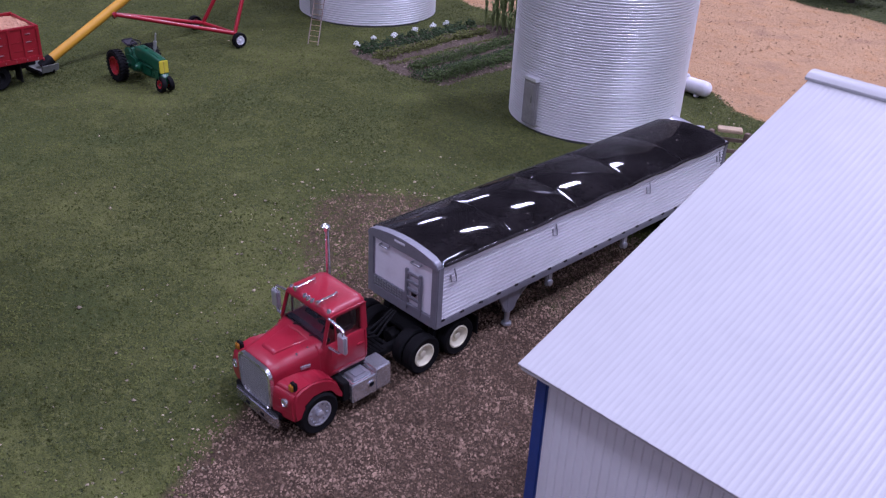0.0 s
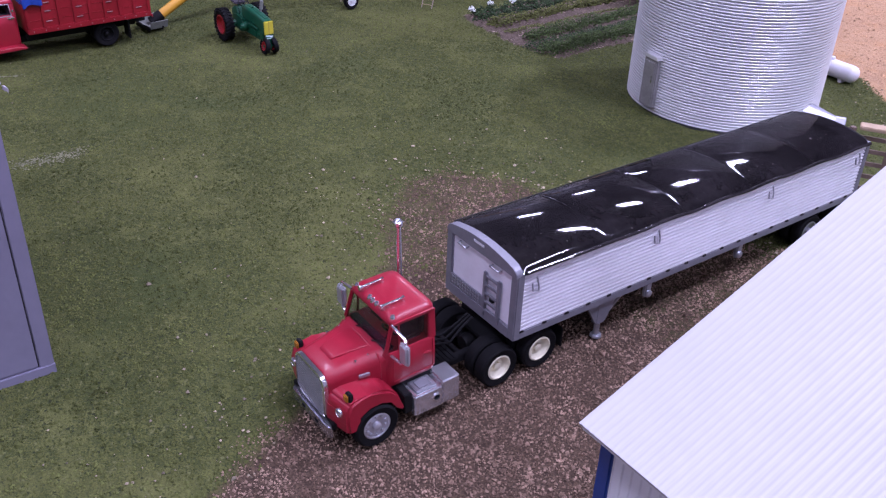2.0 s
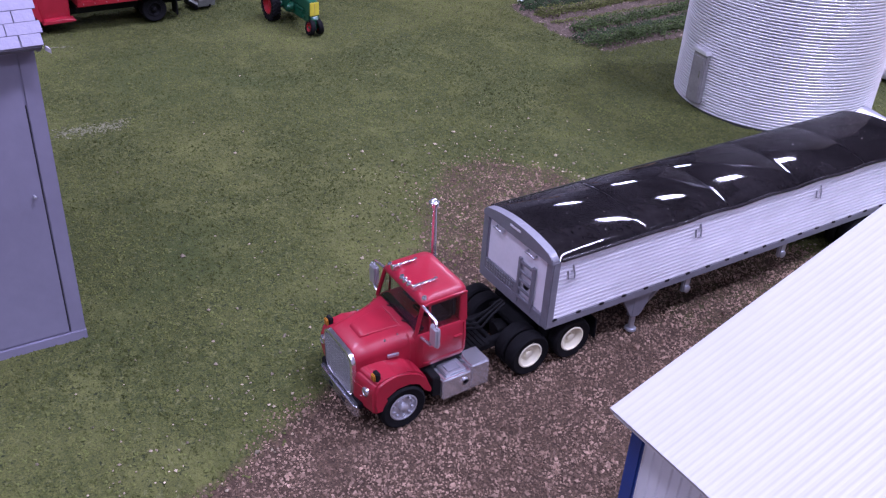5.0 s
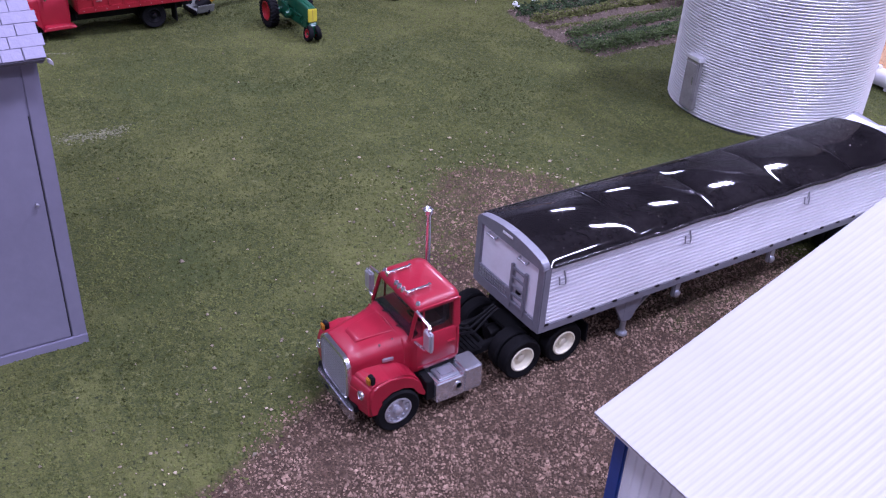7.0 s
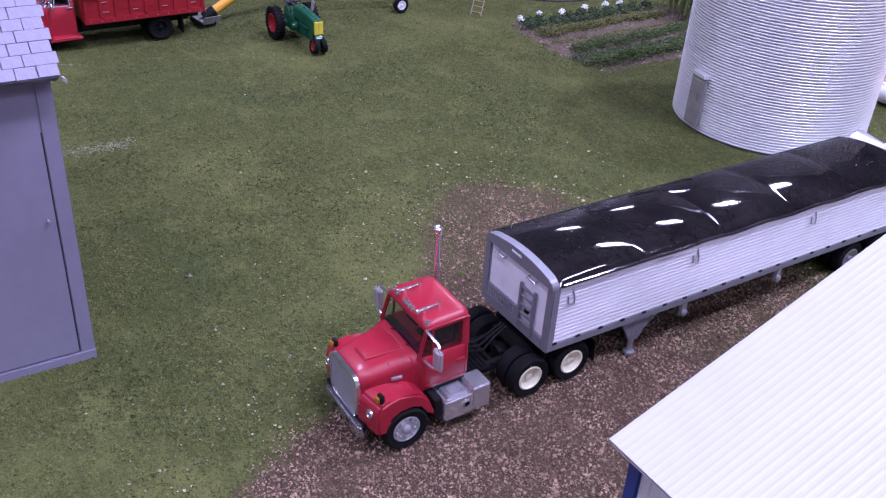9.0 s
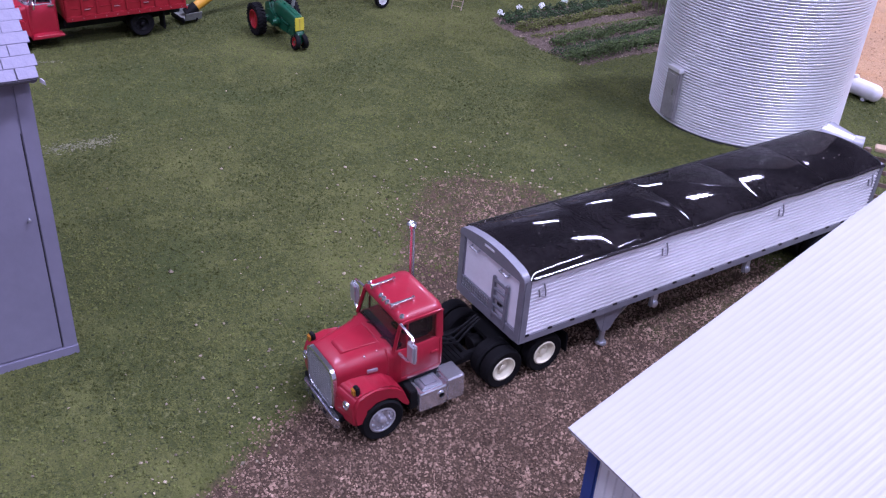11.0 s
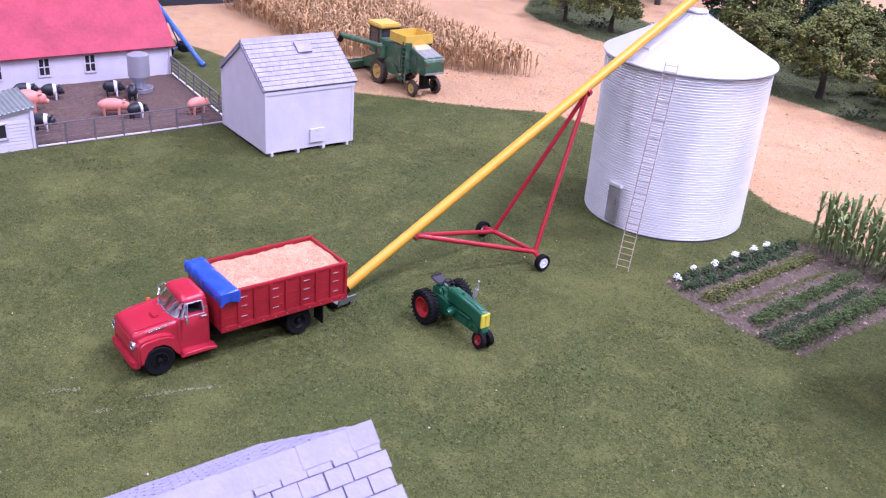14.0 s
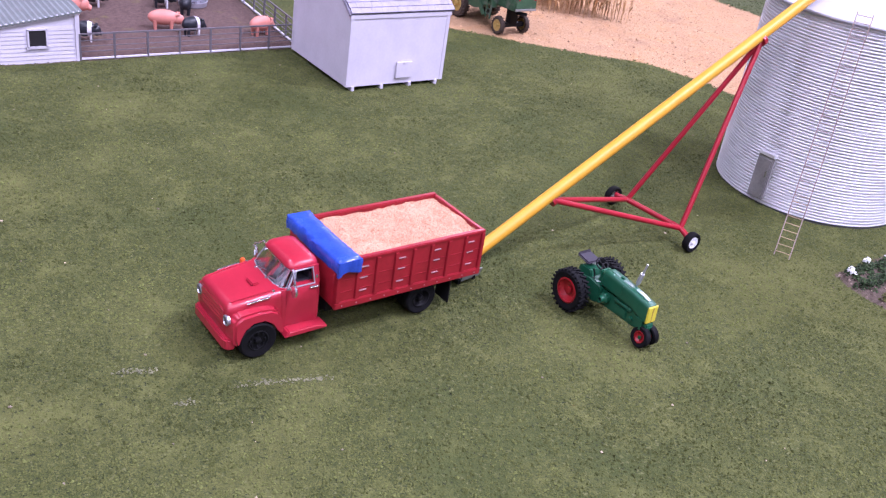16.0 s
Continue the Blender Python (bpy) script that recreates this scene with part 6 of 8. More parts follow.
        for k in range(8):
            y = y0 + 1.4 + (y1 - y0 - 2.8) * (k + 0.5) / 8
            for z in (27.5, 34.0):
                part("plank_bead", box(bare(), (s * hw - 0.3, y - 4.2, z - 0.22), (s * hw + 0.22, y + 4.2, z + 0.22), 0.1), M_BOXRED, sd)
        for k in (1, 3, 5, 7):
            for z in (26.2, 33.4, 39.4):
                y = y0 + 1.4 + (y1 - y0 - 2.8) * (k + 0.5) / 8 - 2.2
                part("rail_strap", box(bare(), (s * (hw + 0.15) - 0.3, y - 2.3, z - 0.24), (s * (hw + 0.15) + 0.45, y + 2.3, z + 0.24), 0.12), M_STRAP, sd)
        for k in range(11):
            y = y0 + 4 + (y1 - y0 - 8) * k / 10
            part("rail_bolt", lathe(bare(), [(0.4, -0.3), (0.35, 0.3), (0, 0.45)], Matrix.Translation((s * (hw + 0.85), y, z0 - 0.2)) @ Matrix.Rotation(radians(90 * s), 4, "Y"), n=6), M_STRAP, sd)
    part("tailgate", box(bare(), (-hw + 0.6, y1 - 2.0, z0), (hw - 0.6, y1 + 0.2, z1 + 0.8), 0.3), M_BOXRED, t)
    part("bulkhead", box(bare(), (-hw + 0.6, y0 - 0.2, z0), (hw - 0.6, y0 + 2.0, z1 + 0.8), 0.3), M_BOXRED, t)
    # tarp folded flat over the front of the box: crumpled top, creased ends hanging over
    nseg, prof = 64, [(-0.4, -4.4), (-0.9, -1.0), (-0.6, 1.6), (0.5, 2.7), (3.2, 3.2), (6.2, 3.35), (9.4, 3.1), (11.4, 2.7), (12.4, 1.7), (12.2, -0.6), (10.4, -1.2), (2.0, -1.2)]
    wob = random.Random(9)
    hump = [[wob.uniform(-1, 1) for _ in prof] for _ in range(nseg // 4 + 2)]
    secs = []
    for k in range(nseg + 1):
        u = k / nseg
        x = (hw + 2.7) * (2 * u - 1)
        i, w = k // 4, (k % 4) / 4
        w = w * w * (3 - 2 * w)
        edge = max(0.0, abs(2 * u - 1) - 0.93) / 0.07
        c = []
        for j, (py, pz) in enumerate(prof):
            h = hump[i][j] * (1 - w) + hump[i + 1][j] * w
            c.append((x + 0.25 * h * edge, y0 + py + 0.15 * h, z1 + pz + (0.22 if 3 <= j <= 7 else 0.12) * h - 1.0 * edge * edge - 0.5 * math.sin(math.pi * u)))
        secs.append(c)
    roll = part("tarp_roll", loft(bare(), secs), M_BLUETARP, t, "folded blue vinyl tarp", smooth=40)
    for s in (-1, 1):
        secs = []
        for k in range(15):
            v = k / 14
            y = y0 - 0.7 + 13.0 * v
            fold = 0.45 * math.sin(9 * v + s) + 0.25 * math.sin(23 * v)
            drop = 4.6 + 0.7 * math.sin(6 * v + 2 * s) + 0.9 * (v < 0.2)
            o = s * (hw + 2.7 + 0.3 * fold)
            i_ = s * (hw + 1.3)
            ring_ = [(o, y, z1 + 2.4 - 0.3 * abs(fold)), (o + s * 0.25 * fold, y, z1 - drop * 0.5), (o - s * 0.2, y, z1 - drop), (i_, y, z1 - drop + 0.3), (i_, y, z1 + 2.0)]
            secs.append(ring_)
        part("tarp_flap", loft(bare(), secs), M_BLUETARP, roll, smooth=40)
    # chassis below and behind
    part("step_panel", box(bare(), (-15, 38, 12), (15, 46, 20), 0.4), M_BLACK, t)
    part("hoist", rod(bare(), (0, 62, 11), (0, 84, 18), 2.4, n=12), M_BLACK, t)
    part("hitch", box(bare(), (-4, 117, 9), (4, 128, 13), 0.6), M_BLACK, t)
    for s in (-1, 1):
        wheel(t, (s * 17.8, 0, 9.6), 9.6, 6.0, 5.4, M_BLACK, s, 1.4, 8)
        wheel(t, (s * 17.8, 92.5, 9.2), 9.2, 6.0, 5.4, M_BLACK, s, 2.4, 0, dual=6.6)
        part("mud_flap", box(bare(), (s * 17 - 5.5, 108.4, 3.5), (s * 17 + 5.5, 109.4, 17), 0.2), M_BLACK, t)
        part("tail_light", lathe(bare(), [(1.2, 0), (1.2, 0.7), (0, 1.0)], Matrix.Translation((s * 19, 128.0, 17.0)) @ ALONG, n=12), M_FRAMERED, t)
    return t


grain_truck()


def grain_heap():
    """The load: a lumpy sheet of grain, with loose kernels on it, inside the box."""
    xs, ys = np.linspace(-0.0212, 0.0212, 40), np.linspace(0.0398, 0.1265, 80)
    gx, gy = np.meshgrid(xs, ys, indexing="ij")
    p = np.stack([gx.ravel(), gy.ravel()], -1)
    crown = 0.0016 * (1 - (p[:, 0] / 0.021) ** 2) * (1 - ((p[:, 1] - 0.083) / 0.045) ** 2)
    z = 0.0422 + crown + 0.0009 * swell(p, 0.008) + 0.0006 * swell(p, 0.003)
    k = np.arange(40 * 80).reshape(40, 80)
    f = np.stack([k[:-1, :-1], k[1:, :-1], k[1:, 1:], k[:-1, 1:]], -1).reshape(-1, 4)
    f = np.concatenate([f[:, :3], f[:, [0, 2, 3]]])
    q = RNG.uniform((-0.0205, 0.040), (0.0205, 0.1263), (9000, 2))
    zq = 0.0422 + 0.0016 * (1 - (q[:, 0] / 0.021) ** 2) * (1 - ((q[:, 1] - 0.083) / 0.045) ** 2) + 0.0007 * swell(q, 0.008) + 0.0004 * swell(q, 0.003)
    v, f = joined((np.column_stack([p, z]), f), crumbs(np.column_stack([q, zq]), RNG.uniform(0.0003, 0.0009, len(q))))
    ob = stuff("grain_load", v, f, M_GRAIN, "peach-coloured shelled grain heaped in the truck box", "grain")
    ob.matrix_basis = pose(-0.6886, 0.1488, 0.0006, 0, 0, 1.6)


grain_heap()


# ---- green row-crop tractor ----
def farm_tractor():
    t = thing("tractor", pose(-0.645, 0.3372, 0.0002, 0, 0, 1) @ Matrix.Diagonal((0.95, 1, 0.97, 1)), "small green toy row-crop tractor with red wheel rims", "tractor")
    # forward is +x; rear axle at the origin. Hood: a long tapered cowl above the open engine
    body = []
    for x, hw, lo, hi, r in ((11.5, 4.2, 19.5, 27.6, 1.8), (13.5, 4.7, 18.6, 28.8, 2.3), (24, 4.6, 18.0, 28.4, 2.3), (36, 4.4, 17.4, 27.2, 2.2), (45.4, 4.2, 14.5, 25.8, 2.0), (47.6, 4.0, 14.0, 25.2, 1.8)):
        body.append([(x, u * (1 - 0.16 * (v - lo) / (hi - lo)), v) for u, v in roundrect(hw, lo, hi, r, 5)])
    hood = part("hood", loft(bare(), body), M_GREEN, t, smooth=50)
    part("hood_ridge", prism(bare(), [(14.5, 28.2), (14.8, 29.1), (40, 27.2), (45, 26.2), (45.2, 25.4)], -1.5, 1.5, "y", 0.5), M_GREEN, hood)
    part("filler_cap", lathe(bare(), [(1.2, 0), (1.2, 0.8), (0.6, 1.2), (0, 1.2)], Matrix.Translation((23, 0, 28.6)), n=12), M_GREEN, hood)
    for s in (-1, 1):
        part("hood_seam", bar(bare(), (27.5, s * 4.35, 18.4), (27.5, s * 3.95, 26.8), 0.35, 0.35), M_GREEN, hood)
        part("radiator_side", box(bare(), (40.5, s * 4.0 - 0.4, 9.5), (46.5, s * 4.0 + 0.4, 16), 0.2), M_GREEN, t)
    grille = part("grille", prism(bare(), [(47.2, 14.4), (48.6, 14.8), (48.3, 24.6), (47.2, 24.8)], -3.6, 3.6, "y", 0.35), M_JDYELLOW, t, "yellow front grille")
    part("grille_strip", box(bare(), (48.3, -0.22, 15.2), (48.75, 0.22, 24.2), 0.1), M_DUSTYEL, grille)
    part("gearbox", prism(bare(), [(-6, 8), (-6, 16), (-3, 19.5), (4, 20.4), (13, 18.6), (15, 8.5), (8, 6.5)], -5.2, 5.2, "y", 1.0, 3), M_GREEN, t)
    part("rear_cover", prism(bare(), [(-7, 15), (-7, 22), (-4.5, 24), (2, 24), (5, 19)], -4.4, 4.4, "y", 0.6), M_GREEN, t)
    part("axle_housing", rod(bare(), (0, -13, 11.4), (0, 13, 11.4), 2.8, n=14), M_GREEN, t)
    # engine under the hood, with its flywheel, pulley and side covers
    eng = part("engine_block", box(bare(), (13, -3.2, 7.5), (41, 3.2, 18.5), 0.8), M_GREEN, t)
    for s in (-1, 1):
        part("side_cover", box(bare(), (25, s * 3.4 - 0.6, 9.5), (34, s * 3.4 + 0.6, 14.5), 0.4), M_GREEN, eng)
        part("manifold", rod(bare(), (24, s * 3.6, 16.5), (37, s * 3.6, 16.2), 0.9, n=8), M_GREEN, eng)
        part("engine_boss", lathe(bare(), [(1.5, 0), (1.5, 1.2), (0, 1.6)], Matrix.Translation((37.5, s * 3.0, 11.5)) @ Matrix.Rotation(radians(-90 * s), 4, "X"), n=12), M_GREEN, eng)
    fly = part("flywheel_cover", lathe(bare(), [(0, 0), (3.2, 0), (3.2, 2.2), (2.3, 3.0), (1.9, 5.2), (1.3, 5.2), (1.2, 4.0), (0, 4.0)], Matrix.Translation((17.5, -3.6, 13.8)) @ Matrix.Rotation(radians(90), 4, "X"), n=18), M_GREEN, t)
    part("hub_hole", lathe(bare(), [(0, 4.1), (1.15, 4.15), (1.15, 4.3), (0, 4.3)], Matrix.Translation((17.5, -3.6, 13.8)) @ Matrix.Rotation(radians(90), 4, "X"), n=12), M_BLACK, fly)
    part("belt_pulley", lathe(bare(), [(0, 0), (2.8, 0), (2.8, 3.2), (0, 3.2)], Matrix.Translation((17.5, 3.8, 13.8)) @ Matrix.Rotation(radians(-90), 4, "X"), n=18), M_GREEN, t)
    part("front_pedestal", prism(bare(), [(41, 7.0), (41, 15), (48, 14.6), (49.2, 12.4), (48.6, 7.4)], -3.0, 3.0, "y", 0.7), M_GREEN, t)
    part("front_bolster", box(bare(), (45.6, -1.3, 3.4), (49.4, 1.3, 8.4), 0.4), M_GREEN, t)
    part("front_axle", rod(bare(), (47.5, -4.6, 5.9), (47.5, 4.6, 5.9), 1.0), M_GREEN, t)
    seat = part("seat", box(bare(), (-9.4, -4.8, 26.2), (0.2, 4.8, 27.8), 0.7, rot=Matrix.Rotation(radians(8), 3, "Y")), M_SEAT, t, "dark flat padded seat")
    part("seat_edge", box(bare(), (-9.8, -4.6, 26.8), (-8.4, 4.6, 29.4), 0.6), M_SEAT, seat)
    part("seat_spring", bar(bare(), (-4.4, 0, 26.6), (-1.5, 0, 22), 2.0, 1.6), M_GREEN, t)
    part("instrument_panel", box(bare(), (8.6, -3.2, 20), (11.4, 3.2, 27.4), 0.6), M_GREEN, t)
    sw = part("steering_shaft", rod(bare(), (10.5, 0, 26), (6.0, 0, 28.4), 0.55), M_BLACK, t)
    bm = bare()
    for k in range(20):
        a, b = 2 * math.pi * k / 20, 2 * math.pi * (k + 1) / 20
        rod(bm, (0, 3.8 * math.cos(a), 3.8 * math.sin(a)), (0, 3.8 * math.cos(b), 3.8 * math.sin(b)), 0.42, n=6)
    for a in (0, 2.09, 4.19):
        rod(bm, (0, 0, 0), (0, 3.8 * math.cos(a), 3.8 * math.sin(a)), 0.3, n=6)
    bm.transform(Matrix.Translation((5.8, 0, 28.5)) @ Matrix.Rotation(radians(-52), 4, "Y"))
    part("steering_wheel", bm, M_BLACK, sw)
    for y in (-3.8, 3.4):
        part("lever", pipe(bare(), [(6, y, 19.6), (5.2, y, 23.4), (4.2, y * 1.1, 25.4)], 0.4, 6), M_BLACK, t)
    part("drawbar", box(bare(), (-14, -1.2, 6.6), (-4, 1.2, 7.8), 0.3), M_GREEN, t)
    ex = part("exhaust_pipe", rod(bare(), (31.0, 2.2, 26), (34.0, 3.2, 42.5), 0.6), M_MESHCHROME, t, "thin silver exhaust pipe")
    part("muffler", rod(bare(), (31.6, 2.4, 29.6), (32.7, 2.8, 36), 1.3, n=12), M_MESHCHROME, ex)
    for s in (-1, 1):
        w = wheel(t, (0, 0, 0), 12.0, 7.2, 7.6, M_RIMRED, 1, 2.8, 0, 26, "rear_wheel", hub=0.3)
        w.matrix_basis = Matrix.Translation((0, s * 14.4 * MM, 12.0 * MM)) @ Matrix.Rotation(radians(90 * s), 4, "Z")
        w = wheel(t, (0, 0, 0), 6.1, 3.6, 3.5, M_RIMRED, 1, 1.4, 0, 0, "front_wheel", hub=0.3)
        w.matrix_basis = Matrix.Translation((47.5 * MM, s * 3.3 * MM, 6.0 * MM)) @ Matrix.Rotation(radians(90 * s), 4, "Z") @ Matrix.Rotation(radians(-8), 4, "Y")
    return t


farm_tractor()


# ---- yellow grain auger on a red undercarriage ----
def grain_auger():
    t = thing("grain_auger", pose(-0.70, 0.30, 0), "yellow grain auger on red wheeled frame, raised to the bin", "auger")

    def w(x, y, z):
        return ((x + 0.70) * 1000, (y - 0.30) * 1000, z * 1000)
    low, high = Vector(w(-0.6985, 0.289, 0.0065)), Vector(w(-0.7045, 0.628, 0.1955))
    tube = part("tube", rod(bare(), low, high, 3.7, n=24), M_YELLOW, t, "yellow auger tube")
    d = (high - low).normalized()
    part("discharge_head", rod(bare(), high - d * 3, high + d * 11, 4.8, n=20), M_YELLOW, tube)
    part("spout", rod(bare(), high + d * 5, Vector((high.x, high.y + 4, high.z - 9)), 3.8, 3.2, n=16), M_FRAMERED, tube, "red discharge spout")
    # undercarriage
    foot, top = Vector(w(-0.699, 0.349, 0.0362)), Vector(w(-0.701, 0.506, 0.1245))
    ar, al = Vector(w(-0.6795, 0.4505, 0.0085)), Vector(w(-0.7245, 0.4455, 0.0085))
    for e in (ar, al):
        part("lower_arm", pipe(bare(), [foot, e], 1.75, 12), M_FRAMERED, t)
        part("upright", pipe(bare(), [e, top], 1.75, 12), M_FRAMERED, t)
    part("axle", pipe(bare(), [Vector(w(-0.668, 0.4475, 0.0068)), ar, al, Vector(w(-0.734, 0.4438, 0.0078))], 1.9, 12), M_FRAMERED, t)
    for p in (foot, top):
        part("tube_bracket", rod(bare(), p - d * 1.4, p + d * 1.4, 3.95, n=20), M_FRAMERED, t)
    for p, s in ((w(-0.6655, 0.4462, 0.0066), 1), (w(-0.7358, 0.4435, 0.0068), -1)):
        wheel(t, p, 6.6, 4.6, 4.0, M_RIMWHITE, s, 0.9, 6)
    # intake hopper lying behind the truck
    bm = bare()
    prism(bm, [(-14, 1.0), (14, 1.0), (17, 8.0), (15.6, 8.0), (13, 2.2), (-13, 2.2), (-15.6, 8.0), (-17, 8.0)], -10, 9, "y")
    bm.transform(Matrix.Translation((3, -14, 1.2)) @ Matrix.Rotation(radians(8), 4, "Z") @ Matrix.Diagonal((0.66, 0.75, 0.85, 1)))
    h = part("intake_hopper", bm, M_DUSTGREY, t, "grey metal intake hopper", smooth=0)
    bm = bare()
    box(bm, (-18, -12.5, 0), (18, -9, 5.4), 1.2)
    box(bm, (-18, 8.6, 0), (18, 11.4, 5.4), 1.2)
    bm.transform(Matrix.Translation((3, -17, 0.6)) @ Matrix.Rotation(radians(8), 4, "Z") @ Matrix.Diagonal((0.6, 0.55, 0.7, 1)))
    part("hopper_skirt", bm, M_BLACK, h, "black rubber skirt")
    part("intake_boot", rod(bare(), low - d * 5, low + d * 5, 4.4, n=18), M_BLACK, t)
    return t


grain_auger()



# ---- combine harvester at the field's edge ----
def combine():
    t = thing("combine_harvester", pose(-1.132, 0.6295, 0.0005), "green and yellow toy combine harvester beside standing corn", "combine harvester")
    # forward is -x
    hw = 20.0
    part("body", prism(bare(), [(-40, 16), (-42, 30), (-38, 44), (-25, 52), (24, 57), (24, 27), (0, 16)], -hw, hw, "y", 0.8), M_HARVGRN, t)
    part("rear_hood", prism(bare(), [(22, 27), (22, 54), (28, 54.5), (57, 48), (60, 45), (60, 30), (56, 28)], -13.8, 13.8, "y", 0.9), M_HARVGRN, t)
    part("rear_band", box(bare(), (59.2, -13.6, 29.0), (60.8, 13.6, 31.2), 0.3), M_SILVER, t)
    part("straw_deck", prism(bare(), [(25, 54.2), (25, 56.6), (31, 55.8), (38, 52.6)], -11, 11, "y", 0.5), M_SANDGRAIN, t, "dusty chaff on the rear deck")
    tk = part("grain_tank", box(bare(), (-8, -hw + 1, 56.4), (25, hw - 1, 58.4), 0.3), M_HARVYEL, t, "open yellow grain tank")
    for lo, hi in (((-8.4, -20.0, 56.6), (25.4, -18.8, 67.6)), ((-8.4, 18.8, 56.6), (25.4, 20.0, 68.2)), ((-9.0, -19.6, 56.6), (-7.8, 19.6, 68.0)), ((24.6, -19.6, 56.6), (25.8, 19.6, 68.0))):
        part("tank_wall", box(bare(), lo, hi, 0.3), M_HARVYEL, tk)
    cab = part("cab", prism(bare(), [(-62, 36), (-66, 42), (-62.5, 62.5), (-40, 62.5), (-38, 36)], -13.5, 13.5, "y", 0.6), M_GLASS, t, "glazed operator cab")
    part("cab_roof", box(bare(), (-69, -15.5, 62.4), (-36.5, 15.5, 67.6), 1.4), M_HARVYEL, cab, "yellow cab roof")
    for x0, x1 in ((-64.6, -63.0), (-39.4, -39.0)):
        for y in (-13.4, 13.4):
            part("cab_pillar", bar(bare(), (x0, y, 37), (x1, y, 63), 1.5, 1.5), M_HARVGRN, cab)
    part("cab_base", box(bare(), (-64, -14, 30), (-38, 14, 37.4), 0.6), M_HARVGRN, cab)
    part("cab_window", box(bare(), (-60, -14.1, 39), (-43, -13.2, 61), 0.2), M_GLASS, cab)
    lad = part("ladder_rail", bar(bare(), (29.5, -hw - 1.6, 13), (29.5, -hw - 0.6, 61), 1.4, 1.4), M_HARVGRN, t)
    part("ladder_rail", bar(bare(), (22.5, -hw - 1.6, 13), (22.5, -hw - 0.6, 61), 1.4, 1.4), M_HARVGRN, t)
    part("ladder_plate", box(bare(), (23.6, -hw + 0.2, 24), (28.6, -12, 60), 0.3), M_HARVGRN, t)
    for k in range(8):
        part("rung", bar(bare(), (22.5, -hw - 1.4, 17 + 5.4 * k), (29.5, -hw - 1.4, 17 + 5.4 * k), 1.1, 1.1), M_HARVGRN, lad)
    part("side_shield", prism(bare(), [(-18, 26), (-20, 52), (20, 55), (18, 30)], -hw - 1.2, -hw + 0.4, "y", 0.3), M_HARVGRN, t)
    part("drive_cover", prism(bare(), [(-8, 36), (17, 13), (21, 15.5), (-3, 39)], -hw - 2.6, -hw - 0.8, "y", 0.3), M_HARVGRN, t)
    part("engine_deck", box(bare(), (-36, -17, 47.5), (-12, 17, 52.5), 0.8), M_HARVGRN, t)
    part("air_screen", lathe(bare(), [(0, 0), (6.5, 0), (6.5, 2.2), (5.6, 2.8), (0, 2.8)], Matrix.Translation((-26, -hw - 0.2, 42)) @ Matrix.Rotation(radians(90), 4, "X"), n=20), M_DUSTGREY, t, "dusty round air screen")
    part("dusty_deck", prism(bare(), [(27.5, 54.75), (28, 55.2), (56.5, 48.9), (57, 48.3)], -12.6, 12.6, "y", 0.2), M_DUSTGREY, t, "chaff-dusted hood top")
    part("platform", box(bare(), (-40, -21, 33.6), (-18, -13, 35.0), 0.3), M_HARVGRN, t)
    for x in (-39, -29, -19):
        part("rail_post", bar(bare(), (x, -20.6, 34.5), (x, -20.6, 46), 0.7, 0.7), M_HARVGRN, t)
    part("hand_rail", pipe(bare(), [(-39, -20.6, 34.6), (-39, -20.6, 46), (-19, -20.6, 46), (-19, -20.6, 34.6)], 0.5, 6), M_HARVGRN, t)
    for k, x in enumerate((28, 41, 54)):
        part("hood_rib", box(bare(), (x - 0.5, -14.3, 29), (x + 0.5, -13.6, 47.5 - 0.2 * k), 0.2), M_HARVGRN, t)
    for y in (-10.5, 10.5):
        part("tail_lamp", lathe(bare(), [(1.3, 0), (1.3, 0.6), (0, 1.0)], Matrix.Translation((60.3, y, 41)) @ ACROSS, n=12), M_RIMRED, t)
    part("straw_spreader", lathe(bare(), [(0, 0), (6.5, 0), (7.0, 1.0), (0, 2.0)], Matrix.Translation((54, 0, 24)), n=18), M_BLACK, t)
    # unloading auger swung forward along the side
    ua = part("unloading_auger", pipe(bare(), [(-16, -24, 46), (-42, -33, 47.5), (-72, -49, 50)], 3.4, 14), M_HARVGRN, t, "green unloading auger tube")
    part("auger_spout", rod(bare(), (-71, -48.6, 50.4), (-75, -51, 42.5), 3.8, 3.2, 14), M_BLACK, ua)
    part("auger_elbow", rod(bare(), (-16, -24, 34), (-16, -24, 48), 3.8, n=14), M_HARVGRN, ua)
    part("auger_elbow", rod(bare(), (-16, -24.2, 38), (-16, -18, 38), 3.4, n=12), M_HARVGRN, ua)
    # feeder house and corn head
    part("feeder_house", prism(bare(), [(-44, 18), (-50, 30), (-88, 15), (-88, 5), (-60, 8)], -9, 9, "y", 0.6), M_HARVGRN, t)
    head = part("corn_head", prism(bare(), [(-86, 2), (-84, 11), (-90, 11.5), (-98, 7), (-99, 2)], -40, 40, "y", 0.5), M_HARVGRN, t, "green corn head")
    for k in range(7):
        y = -39 + 13 * k
        part("snout", loft(bare(), [[(-97, y - 4.6, 3), (-97, y + 4.6, 3), (-97, y + 3, 12), (-97, y - 3, 12)], [(-124, y - 0.7, 1.2), (-124, y + 0.7, 1.2), (-124, y + 0.6, 2.4), (-124, y - 0.6, 2.4)]]), M_HARVGRN, head)
